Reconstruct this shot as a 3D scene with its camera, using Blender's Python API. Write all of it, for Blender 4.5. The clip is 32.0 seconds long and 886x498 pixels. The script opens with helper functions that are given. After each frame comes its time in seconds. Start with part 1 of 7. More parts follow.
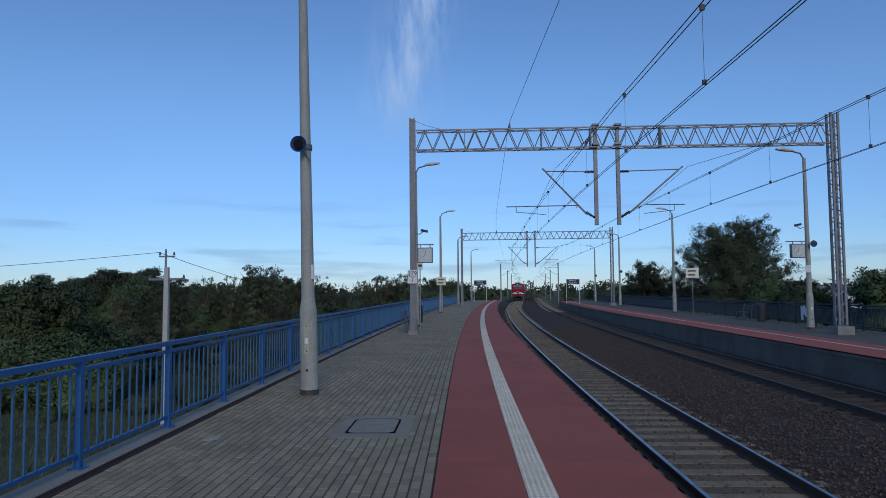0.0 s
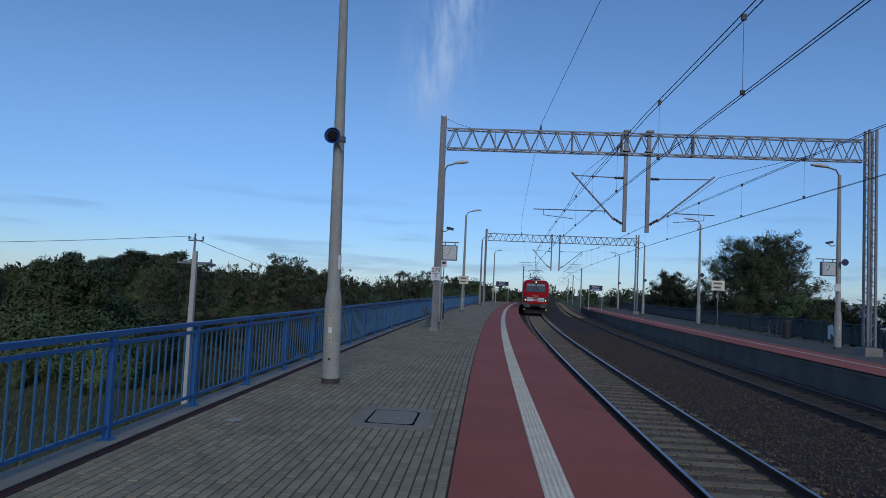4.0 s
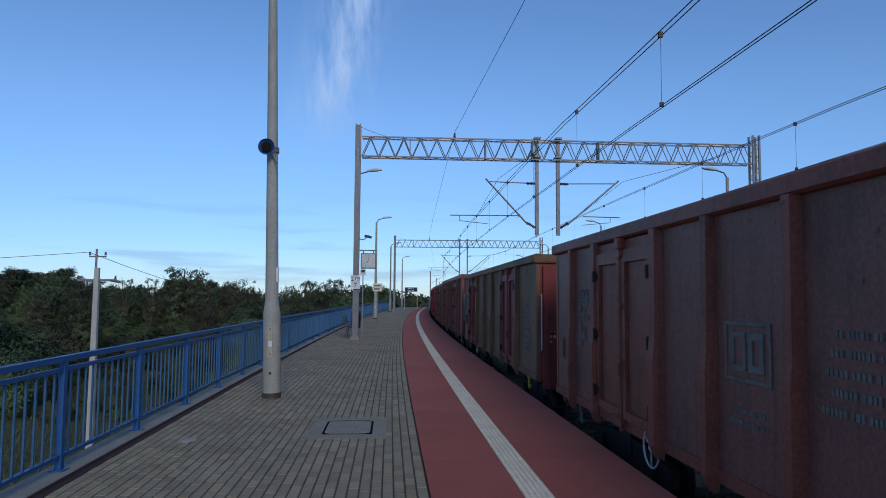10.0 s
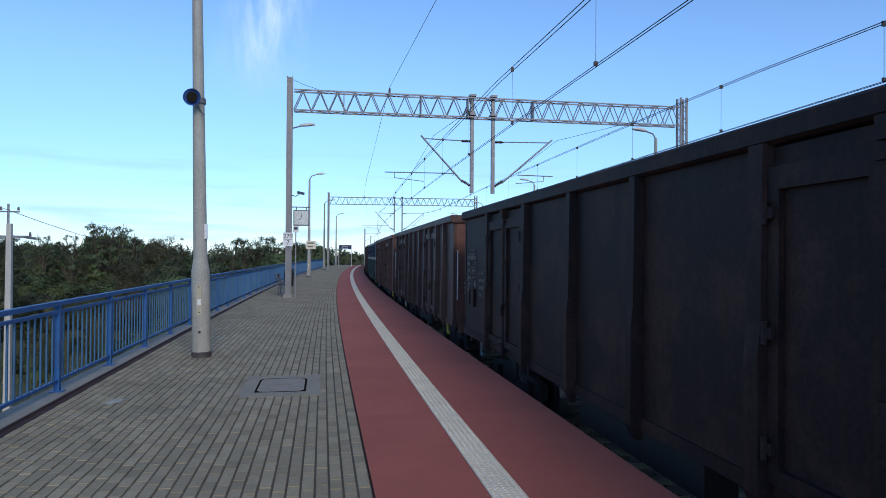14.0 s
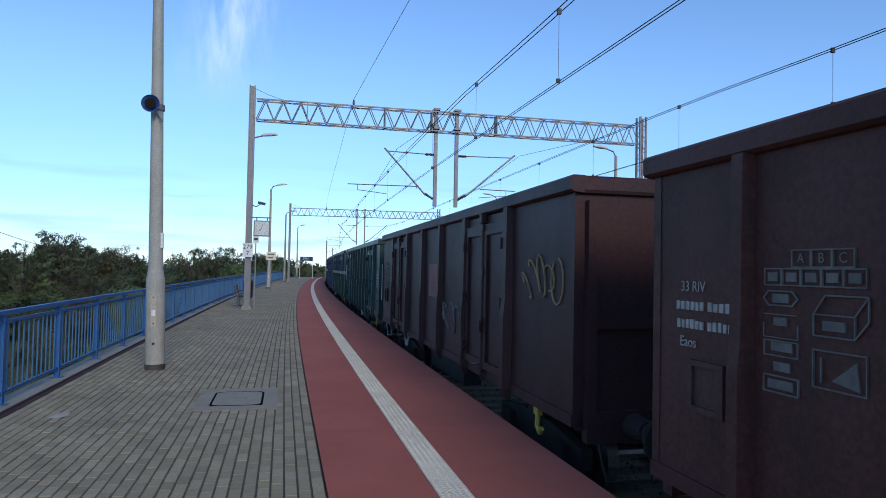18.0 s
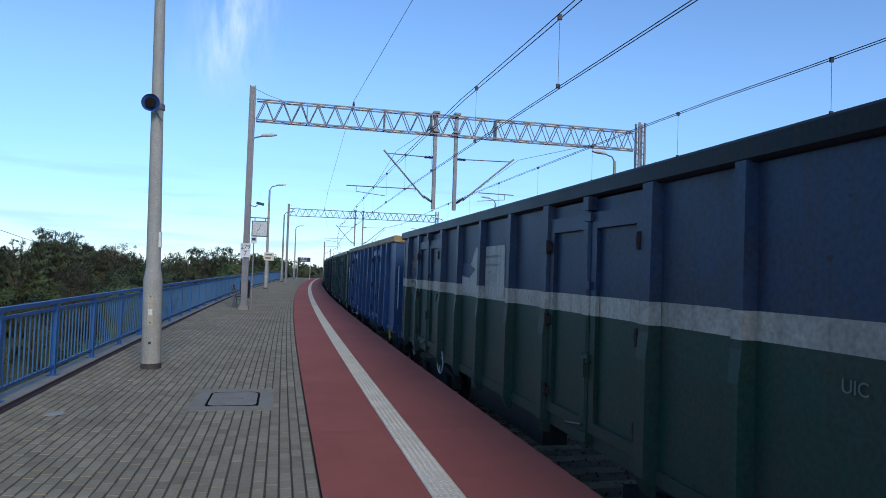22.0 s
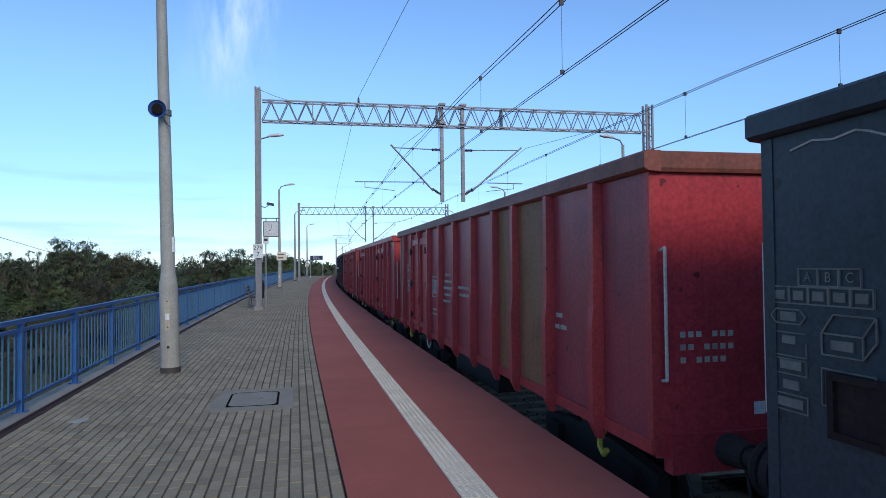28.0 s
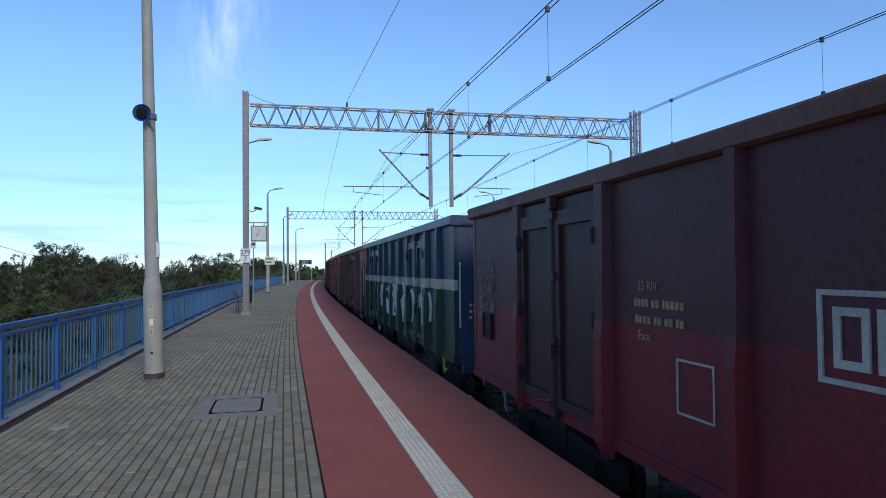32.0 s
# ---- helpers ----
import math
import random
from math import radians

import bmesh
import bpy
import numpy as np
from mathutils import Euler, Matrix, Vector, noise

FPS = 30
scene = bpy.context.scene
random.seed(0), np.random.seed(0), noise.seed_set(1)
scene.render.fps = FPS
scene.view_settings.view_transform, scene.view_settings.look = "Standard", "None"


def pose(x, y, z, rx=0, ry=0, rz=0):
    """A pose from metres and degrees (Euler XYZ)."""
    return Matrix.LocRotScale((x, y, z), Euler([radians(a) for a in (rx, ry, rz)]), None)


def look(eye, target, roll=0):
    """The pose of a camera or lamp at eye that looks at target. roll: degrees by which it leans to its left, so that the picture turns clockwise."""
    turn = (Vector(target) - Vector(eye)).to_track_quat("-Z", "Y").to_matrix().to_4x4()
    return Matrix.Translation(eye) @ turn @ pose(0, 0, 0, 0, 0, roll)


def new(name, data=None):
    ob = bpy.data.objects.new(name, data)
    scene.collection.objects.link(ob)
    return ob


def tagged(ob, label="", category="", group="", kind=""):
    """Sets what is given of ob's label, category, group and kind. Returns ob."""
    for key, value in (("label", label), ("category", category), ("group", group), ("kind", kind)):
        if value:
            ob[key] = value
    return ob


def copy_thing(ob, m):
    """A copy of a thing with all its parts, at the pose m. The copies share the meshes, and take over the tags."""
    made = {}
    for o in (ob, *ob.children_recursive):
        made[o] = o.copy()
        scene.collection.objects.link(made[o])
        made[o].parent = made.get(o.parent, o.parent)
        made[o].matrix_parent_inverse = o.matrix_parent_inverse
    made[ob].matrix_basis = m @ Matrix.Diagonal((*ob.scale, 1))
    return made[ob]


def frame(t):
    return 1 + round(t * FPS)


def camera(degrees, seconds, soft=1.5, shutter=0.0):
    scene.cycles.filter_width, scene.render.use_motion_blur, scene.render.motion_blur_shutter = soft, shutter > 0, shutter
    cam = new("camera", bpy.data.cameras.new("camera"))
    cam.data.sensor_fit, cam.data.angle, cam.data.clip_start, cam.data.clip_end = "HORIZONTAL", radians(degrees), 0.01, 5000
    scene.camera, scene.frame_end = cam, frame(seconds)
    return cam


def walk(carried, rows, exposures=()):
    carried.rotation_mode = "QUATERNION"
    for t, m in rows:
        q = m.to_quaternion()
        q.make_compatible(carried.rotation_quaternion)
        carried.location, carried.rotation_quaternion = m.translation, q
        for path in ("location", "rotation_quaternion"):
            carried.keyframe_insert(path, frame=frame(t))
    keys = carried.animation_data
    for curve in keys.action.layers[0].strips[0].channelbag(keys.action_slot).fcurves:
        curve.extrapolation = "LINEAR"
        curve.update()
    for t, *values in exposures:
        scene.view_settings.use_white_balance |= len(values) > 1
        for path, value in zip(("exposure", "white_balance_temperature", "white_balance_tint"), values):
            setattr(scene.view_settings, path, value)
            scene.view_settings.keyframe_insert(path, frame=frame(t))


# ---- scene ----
cam = camera(66.8, 32.0, soft=0.9)
PATH = [
    (0, (0.126, -0.098, 1.742), (0.04, 1.896, 1.865), -0.5),
    (0.5, (0.144, -0.103, 1.725), (-0.007, 1.886, 1.875), 0.0),
    (1, (0.174, -0.114, 1.722), (0.036, 1.879, 1.83), -0.1),
    (1.5, (0.125, -0.141, 1.725), (-0.069, 1.848, 1.796), -0.4),
    (2, (0.135, -0.149, 1.736), (-0.078, 1.836, 1.857), 1.0),
    (2.5, (0.134, -0.135, 1.726), (-0.023, 1.854, 1.866), 2.0),
    (3, (0.121, -0.132, 1.719), (-0.025, 1.859, 1.852), 2.3),
    (3.5, (0.112, -0.132, 1.708), (-0.048, 1.858, 1.828), 2.6),
    (5.5, (-0.273, -0.39, 1.709), (-0.373, 1.604, 1.826), 3.1),
    (6, (-0.463, -0.362, 1.718), (-0.531, 1.632, 1.845), 2.8),
    (6.5, (-0.542, -0.406, 1.72), (-0.573, 1.588, 1.862), 2.3),
    (7, (-0.513, -0.428, 1.727), (-0.503, 1.566, 1.875), 2.2),
    (7.5, (-0.515, -0.412, 1.72), (-0.478, 1.582, 1.867), 1.7),
    (8, (-0.543, -0.398, 1.708), (-0.547, 1.597, 1.853), 1.6),
    (8.5, (-0.551, -0.353, 1.71), (-0.544, 1.641, 1.854), 1.2),
    (9, (-0.531, -0.373, 1.71), (-0.495, 1.622, 1.855), 0.8),
    (9.5, (-0.53, -0.364, 1.709), (-0.444, 1.629, 1.857), 0.7),
    (10, (-0.527, -0.366, 1.711), (-0.397, 1.625, 1.855), 0.4),
    (10.5, (-0.518, -0.35, 1.709), (-0.347, 1.638, 1.84), 0.3),
    (11, (-0.525, -0.339, 1.699), (-0.311, 1.647, 1.803), 0.2),
    (11.5, (-0.527, -0.352, 1.696), (-0.276, 1.63, 1.782), 0.7),
    (12, (-0.52, -0.356, 1.705), (-0.236, 1.623, 1.776), 1.0),
    (12.5, (-0.514, -0.32, 1.685), (-0.205, 1.655, 1.747), 1.0),
    (13, (-0.514, -0.326, 1.694), (-0.195, 1.648, 1.74), 0.9),
    (13.5, (-0.522, -0.328, 1.701), (-0.2, 1.646, 1.73), 0.7),
    (14, (-0.524, -0.33, 1.701), (-0.2, 1.644, 1.721), 0.4),
    (14.5, (-0.526, -0.318, 1.7), (-0.193, 1.654, 1.727), 0.2),
    (16.5, (-0.514, -0.311, 1.693), (-0.105, 1.646, 1.758), 0.7),
    (17, (-0.509, -0.323, 1.706), (-0.087, 1.631, 1.768), 0.7),
    (17.5, (-0.511, -0.332, 1.702), (-0.084, 1.621, 1.763), 1.0),
    (18, (-0.513, -0.308, 1.695), (-0.08, 1.644, 1.756), 1.1),
    (18.5, (-0.51, -0.317, 1.694), (-0.076, 1.634, 1.756), 1.0),
    (19, (-0.513, -0.315, 1.697), (-0.079, 1.636, 1.762), 1.2),
    (19.5, (-0.512, -0.334, 1.701), (-0.081, 1.618, 1.765), 1.2),
    (20, (-0.515, -0.34, 1.696), (-0.079, 1.611, 1.758), 1.4),
    (20.5, (-0.526, -0.329, 1.699), (-0.089, 1.622, 1.758), 1.6),
    (21, (-0.518, -0.334, 1.699), (-0.079, 1.616, 1.764), 1.6),
    (21.5, (-0.521, -0.34, 1.696), (-0.083, 1.611, 1.764), 1.7),
    (22, (-0.517, -0.324, 1.703), (-0.078, 1.626, 1.772), 1.9),
    (22.5, (-0.517, -0.322, 1.698), (-0.075, 1.628, 1.767), 2.0),
    (23, (-0.526, -0.316, 1.698), (-0.083, 1.634, 1.764), 1.6),
    (23.5, (-0.515, -0.314, 1.702), (-0.074, 1.636, 1.762), 1.4),
    (24, (-0.517, -0.294, 1.701), (-0.074, 1.656, 1.756), 1.6),
    (24.5, (-0.511, -0.31, 1.696), (-0.071, 1.641, 1.744), 1.5),
    (25, (-0.514, -0.299, 1.693), (-0.08, 1.653, 1.736), 1.0),
    (25.5, (-0.512, -0.336, 1.7), (-0.09, 1.619, 1.74), 0.1),
    (27.5, (-0.514, -0.327, 1.698), (-0.109, 1.631, 1.737), -0.7),
    (28, (-0.519, -0.331, 1.705), (-0.113, 1.627, 1.75), -0.7),
    (28.5, (-0.515, -0.335, 1.7), (-0.109, 1.623, 1.754), -0.5),
    (29, (-0.519, -0.327, 1.694), (-0.116, 1.631, 1.754), -0.4),
    (29.5, (-0.512, -0.323, 1.706), (-0.113, 1.636, 1.77), -0.1),
    (30, (-0.515, -0.322, 1.705), (-0.113, 1.636, 1.773), 0.0),
    (30.5, (-0.511, -0.333, 1.721), (-0.104, 1.624, 1.789), -0.2),
    (31, (-0.501, -0.329, 1.714), (-0.091, 1.628, 1.78), -0.5),
    (31.5, (-0.493, -0.326, 1.71), (-0.081, 1.63, 1.773), -0.6),
    (32, (-0.462, -0.34, 1.72), (-0.026, 1.611, 1.778), -0.6),
]
EXPOSURES = [(0, -0.05, 5650, 10), (1.0, -0.15, 5650, 10), (8.0, -0.13, 5650, 10), (9.0, -0.03, 5660, 10), (10.0, 0.13, 5700, 10), (11.0, 0.26, 5750, 10), (13.0, 0.59, 5900, 10), (14.0, 0.70, 5900, 10), (30.0, 0.70, 5900, 10), (31.0, 0.62, 5900, 10), (32, 0.64, 5900, 10)]
walk(cam, [(t, look(eye, target, roll)) for t, eye, target, roll in PATH], EXPOSURES)
SKY, SUN, SKY_TINT = 0.10, 1.1, (0.86, 0.98, 1.12, 1)

# ---- world, sun ----
SUN_EL, SUN_AZ = 28.0, 170.0          # degrees; azimuth clockwise from +y, so the sun stands behind the camera
world = bpy.data.worlds.new("sky")
scene.world = world
world.use_nodes = True
wn, wl = world.node_tree.nodes, world.node_tree.links
wn.clear()
sky = wn.new("ShaderNodeTexSky")
sky.sky_type, sky.sun_disc = "NISHITA", False
sky.sun_elevation, sky.sun_rotation = radians(SUN_EL), radians(SUN_AZ)
sky.altitude, sky.air_density, sky.dust_density, sky.ozone_density = 50, 1.0, 0.1, 2.0
wtc = wn.new("ShaderNodeTexCoord")
wsep = wn.new("ShaderNodeSeparateXYZ")
wl.new(wtc.outputs["Generated"], wsep.inputs[0])


def wmath(op, a, b=None, c=None):
    n = wn.new("ShaderNodeMath")
    n.operation = op
    for i, v in enumerate((a, b, c)):
        if v is None:
            continue
        if isinstance(v, (int, float)):
            n.inputs[i].default_value = v
        else:
            wl.new(v, n.inputs[i])
    return n.outputs[0]


# one thin streak of high cirrus and low cloud banks towards the horizon
azim = wmath("ARCTAN2", wsep.outputs[0], wsep.outputs[1])
elev = wmath("ARCSINE", wsep.outputs[2])
wnoise = wn.new("ShaderNodeTexNoise")
wnoise.inputs["Scale"].default_value, wnoise.inputs["Detail"].default_value = 9.0, 6.0
wmap = wn.new("ShaderNodeMapping")
wmap.inputs["Scale"].default_value = (2.2, 2.2, 0.8)
wl.new(wtc.outputs["Generated"], wmap.inputs[0])
wl.new(wmap.outputs[0], wnoise.inputs["Vector"])
streak_line = wmath("ADD", azim, wmath("MULTIPLY", wmath("POWER", wmath("MAXIMUM", wmath("SUBTRACT", elev, 0.27), 0.0), 1.3), -0.42))
streak_line = wmath("ADD", streak_line, wmath("MULTIPLY", wmath("SUBTRACT", wnoise.outputs[0], 0.5), 0.06))
streak = wmath("DIVIDE", wmath("SUBTRACT", streak_line, -0.108), 0.042)
streak = wmath("POWER", 2.718, wmath("MULTIPLY", wmath("MULTIPLY", streak, streak), -1.0))
fade = wn.new("ShaderNodeMapRange")
fade.interpolation_type = "SMOOTHSTEP"
fade.inputs["From Min"].default_value, fade.inputs["From Max"].default_value = 0.20, 0.31
wl.new(elev, fade.inputs["Value"])
wisp_map = wn.new("ShaderNodeMapping")
wisp_map.inputs["Rotation"].default_value = (0, radians(24), 0)
wisp_map.inputs["Scale"].default_value = (16.0, 3.0, 4.0)
wisp = wn.new("ShaderNodeTexNoise")
wisp.inputs["Scale"].default_value, wisp.inputs["Detail"].default_value, wisp.inputs["Roughness"].default_value = 2.6, 7.0, 0.62
wl.new(wtc.outputs["Generated"], wisp_map.inputs[0])
wl.new(wisp_map.outputs[0], wisp.inputs["Vector"])
feather = wn.new("ShaderNodeMapRange")
feather.inputs["From Min"].default_value, feather.inputs["From Max"].default_value = 0.34, 0.66
wl.new(wisp.outputs[0], feather.inputs["Value"])
streak = wmath("MULTIPLY", wmath("MULTIPLY", streak, fade.outputs[0]), wmath("MULTIPLY", feather.outputs[0], 0.95))
bank_map = wn.new("ShaderNodeMapping")
bank_map.inputs["Scale"].default_value = (1.6, 1.6, 16.0)
bank_noise = wn.new("ShaderNodeTexNoise")
bank_noise.inputs["Scale"].default_value, bank_noise.inputs["Detail"].default_value = 2.4, 5.0
wl.new(wtc.outputs["Generated"], bank_map.inputs[0])
wl.new(bank_map.outputs[0], bank_noise.inputs["Vector"])
bank = wn.new("ShaderNodeMapRange")
bank.interpolation_type = "SMOOTHSTEP"
bank.inputs["From Min"].default_value, bank.inputs["From Max"].default_value = 0.50, 0.68
wl.new(bank_noise.outputs[0], bank.inputs["Value"])
low = wn.new("ShaderNodeMapRange")
low.interpolation_type = "SMOOTHSTEP"
low.inputs["From Min"].default_value, low.inputs["From Max"].default_value = 0.17, 0.08
wl.new(elev, low.inputs["Value"])
bankf = wmath("MULTIPLY", wmath("MULTIPLY", bank.outputs[0], low.outputs[0]), 0.3)
mix1 = wn.new("ShaderNodeMixRGB")
mix1.inputs["Color2"].default_value = (4.8, 5.3, 6.2, 1)
wl.new(streak, mix1.inputs["Fac"])
wl.new(sky.outputs[0], mix1.inputs["Color1"])
mix2 = wn.new("ShaderNodeMixRGB")
mix2.inputs["Color2"].default_value = (2.4, 2.75, 3.6, 1)
wl.new(bankf, mix2.inputs["Fac"])
wl.new(mix1.outputs[0], mix2.inputs["Color1"])
wbg = wn.new("ShaderNodeBackground")
wbg.inputs["Strength"].default_value = SKY
tint = wn.new("ShaderNodeMixRGB")
tint.blend_type = "MULTIPLY"
tint.inputs["Fac"].default_value, tint.inputs["Color2"].default_value = 1.0, SKY_TINT
haze = wn.new("ShaderNodeMapRange")
haze.interpolation_type = "SMOOTHSTEP"
haze.inputs["From Min"].default_value, haze.inputs["From Max"].default_value = 0.30, 0.0
haze.inputs["To Max"].default_value = 0.9
wl.new(elev, haze.inputs["Value"])
mist = wn.new("ShaderNodeMixRGB")      # bluish morning haze towards the horizon
mist.blend_type = "MULTIPLY"
mist.inputs["Color2"].default_value = (0.60, 0.68, 0.86, 1)
wl.new(haze.outputs[0], mist.inputs["Fac"])
wl.new(mix2.outputs[0], mist.inputs["Color1"])
wl.new(mist.outputs[0], tint.inputs["Color1"])
wl.new(tint.outputs[0], wbg.inputs["Color"])
wout = wn.new("ShaderNodeOutputWorld")
wl.new(wbg.outputs[0], wout.inputs[0])

sun_data = bpy.data.lights.new("sun", "SUN")
sun_data.energy, sun_data.angle, sun_data.color = SUN, radians(20), (1.0, 0.82, 0.60)
sun_ob = new("sun", sun_data)
sd = Vector((math.sin(radians(SUN_AZ)) * math.cos(radians(SUN_EL)), math.cos(radians(SUN_AZ)) * math.cos(radians(SUN_EL)), math.sin(radians(SUN_EL))))
sun_ob.matrix_world = look(sd * 50, (0, 0, 0))


# ---- materials ----
def rgb(c):
    return (c[0], c[1], c[2], 1.0)


def material(name, base, rough=0.6, metal=0.0, second=None, amount=0.35, scale=3.0, fine=40.0, bump=0.15, dist=0.01, spec=0.5, stripe_z=None, random_hue=0.0, coat=0.0, streaks=0.0, edge=(0.42, 0.68), grain=0.18):
    """Base colour broken by broad stains (second colour) and fine grain, with a fine relief."""
    m = bpy.data.materials.new(name)
    m.use_nodes = True
    nt = m.node_tree
    n, l = nt.nodes, nt.links
    b = n["Principled BSDF"]
    b.inputs["Roughness"].default_value, b.inputs["Metallic"].default_value = rough, metal
    b.inputs["Specular IOR Level"].default_value = spec
    if coat:
        b.inputs["Coat Weight"].default_value, b.inputs["Coat Roughness"].default_value = coat, 0.12
    tc = n.new("ShaderNodeTexCoord")
    info = n.new("ShaderNodeObjectInfo")
    shift = n.new("ShaderNodeVectorMath")
    shift.operation = "MULTIPLY_ADD"
    l.new(info.outputs["Random"], shift.inputs[0])
    shift.inputs[1].default_value = (17, 23, 11)
    l.new(tc.outputs["Object"], shift.inputs[2])
    big = n.new("ShaderNodeTexNoise")
    big.inputs["Scale"].default_value, big.inputs["Detail"].default_value, big.inputs["Roughness"].default_value = scale, 8.0, 0.65
    l.new(shift.outputs[0], big.inputs["Vector"])
    small = n.new("ShaderNodeTexNoise")
    small.inputs["Scale"].default_value, small.inputs["Detail"].default_value = fine, 4.0
    l.new(shift.outputs[0], small.inputs["Vector"])
    ramp = n.new("ShaderNodeMapRange")
    ramp.inputs["From Min"].default_value, ramp.inputs["From Max"].default_value = edge
    ramp.inputs["To Max"].default_value = amount
    l.new(big.outputs[0], ramp.inputs["Value"])
    col = None
    if stripe_z:
        sep = n.new("ShaderNodeSeparateXYZ")
        l.new(tc.outputs["Object"], sep.inputs[0])
        cr = n.new("ShaderNodeValToRGB")
        cr.color_ramp.interpolation = "CONSTANT"
        e = cr.color_ramp.elements
        e[0].position, e[0].color = 0.0, rgb(stripe_z[0][1])
        e[1].position, e[1].color = stripe_z[1][0] / 4.0, rgb(stripe_z[1][1])
        for z, c in stripe_z[2:]:
            q = e.new(z / 4.0)
            q.color = rgb(c)
        dv = n.new("ShaderNodeMath")
        dv.operation = "DIVIDE"
        l.new(sep.outputs[2], dv.inputs[0])
        dv.inputs[1].default_value = 4.0
        l.new(dv.outputs[0], cr.inputs[0])
        col = cr.outputs[0]
    mx = n.new("ShaderNodeMixRGB")
    l.new(ramp.outputs[0], mx.inputs["Fac"])
    if col is not None:
        l.new(col, mx.inputs["Color1"])
    else:
        mx.inputs["Color1"].default_value = rgb(base)
    mx.inputs["Color2"].default_value = rgb(second or tuple(c * 0.55 for c in base))
    out = mx.outputs[0]
    if streaks:
        mp = n.new("ShaderNodeMapping")
        mp.inputs["Scale"].default_value = (9.0, 9.0, 0.55)
        l.new(shift.outputs[0], mp.inputs[0])
        sn = n.new("ShaderNodeTexNoise")
        sn.inputs["Scale"].default_value, sn.inputs["Detail"].default_value = 1.6, 6.0
        l.new(mp.outputs[0], sn.inputs["Vector"])
        sr = n.new("ShaderNodeMapRange")
        sr.inputs["From Min"].default_value, sr.inputs["From Max"].default_value, sr.inputs["To Max"].default_value = 0.52, 0.75, streaks
        l.new(sn.outputs[0], sr.inputs["Value"])
        ms = n.new("ShaderNodeMixRGB")
        l.new(sr.outputs[0], ms.inputs["Fac"])
        l.new(out, ms.inputs["Color1"])
        ms.inputs["Color2"].default_value = (0.06, 0.028, 0.015, 1)
        out = ms.outputs[0]
        chip = n.new("ShaderNodeTexNoise")  # chipped paint and dents
        chip.inputs["Scale"].default_value, chip.inputs["Detail"].default_value = 7.0, 2.0
        l.new(shift.outputs[0], chip.inputs["Vector"])
        cr2 = n.new("ShaderNodeMapRange")
        cr2.inputs["From Min"].default_value, cr2.inputs["From Max"].default_value, cr2.inputs["To Max"].default_value = 0.735, 0.76, 0.75
        l.new(chip.outputs[0], cr2.inputs["Value"])
        mc = n.new("ShaderNodeMixRGB")
        l.new(cr2.outputs[0], mc.inputs["Fac"])
        l.new(out, mc.inputs["Color1"])
        mc.inputs["Color2"].default_value = (0.03, 0.018, 0.014, 1)
        out = mc.outputs[0]
    hv = n.new("ShaderNodeHueSaturation")
    vr = n.new("ShaderNodeMapRange")
    vr.inputs["From Min"].default_value, vr.inputs["From Max"].default_value = 0.3, 0.7
    vr.inputs["To Min"].default_value, vr.inputs["To Max"].default_value = 1 - grain, 1 + grain
    l.new(small.outputs[0], vr.inputs["Value"])
    l.new(out, hv.inputs["Color"])
    if random_hue:
        ra = n.new("ShaderNodeMath")
        ra.operation = "MULTIPLY_ADD"
        l.new(info.outputs["Random"], ra.inputs[0])
        ra.inputs[1].default_value, ra.inputs[2].default_value = random_hue, 1.0 - random_hue / 2
        rb = n.new("ShaderNodeMath")
        rb.operation = "MULTIPLY"
        l.new(ra.outputs[0], rb.inputs[0])
        l.new(vr.outputs[0], rb.inputs[1])
        l.new(rb.outputs[0], hv.inputs["Value"])
    else:
        l.new(vr.outputs[0], hv.inputs["Value"])
    l.new(hv.outputs[0], b.inputs["Base Color"])
    rr = n.new("ShaderNodeMapRange")
    rr.inputs["To Min"].default_value, rr.inputs["To Max"].default_value = max(0.05, rough - 0.12), min(1.0, rough + 0.12)
    l.new(big.outputs[0], rr.inputs["Value"])
    l.new(rr.outputs[0], b.inputs["Roughness"])
    if bump:
        bp = n.new("ShaderNodeBump")
        bp.inputs["Strength"].default_value, bp.inputs["Distance"].default_value = bump, dist
        l.new(small.outputs[0], bp.inputs["Height"])
        l.new(bp.outputs[0], b.inputs["Normal"])
    return m


def leaf_material(name, base, second, hue=(0.495, 0.53)):
    m = bpy.data.materials.new(name)
    m.use_nodes = True
    n, l = m.node_tree.nodes, m.node_tree.links
    b = n["Principled BSDF"]
    b.inputs["Roughness"].default_value = 0.7
    b.inputs["Specular IOR Level"].default_value = 0.2
    g = n.new("ShaderNodeNewGeometry")
    cr = n.new("ShaderNodeMixRGB")
    cr.inputs["Color1"].default_value, cr.inputs["Color2"].default_value = rgb(base), rgb(second)
    l.new(g.outputs["Random Per Island"], cr.inputs["Fac"])
    info = n.new("ShaderNodeObjectInfo")
    hv = n.new("ShaderNodeHueSaturation")
    mr = n.new("ShaderNodeMapRange")
    mr.inputs["To Min"].default_value, mr.inputs["To Max"].default_value = hue
    l.new(info.outputs["Random"], mr.inputs["Value"])
    l.new(mr.outputs[0], hv.inputs["Hue"])
    vr = n.new("ShaderNodeMapRange")
    vr.inputs["To Min"].default_value, vr.inputs["To Max"].default_value = 0.72, 1.4
    l.new(info.outputs["Random"], vr.inputs["Value"])
    l.new(vr.outputs[0], hv.inputs["Value"])
    l.new(cr.outputs[0], hv.inputs["Color"])
    l.new(hv.outputs[0], b.inputs["Base Color"])
    return m


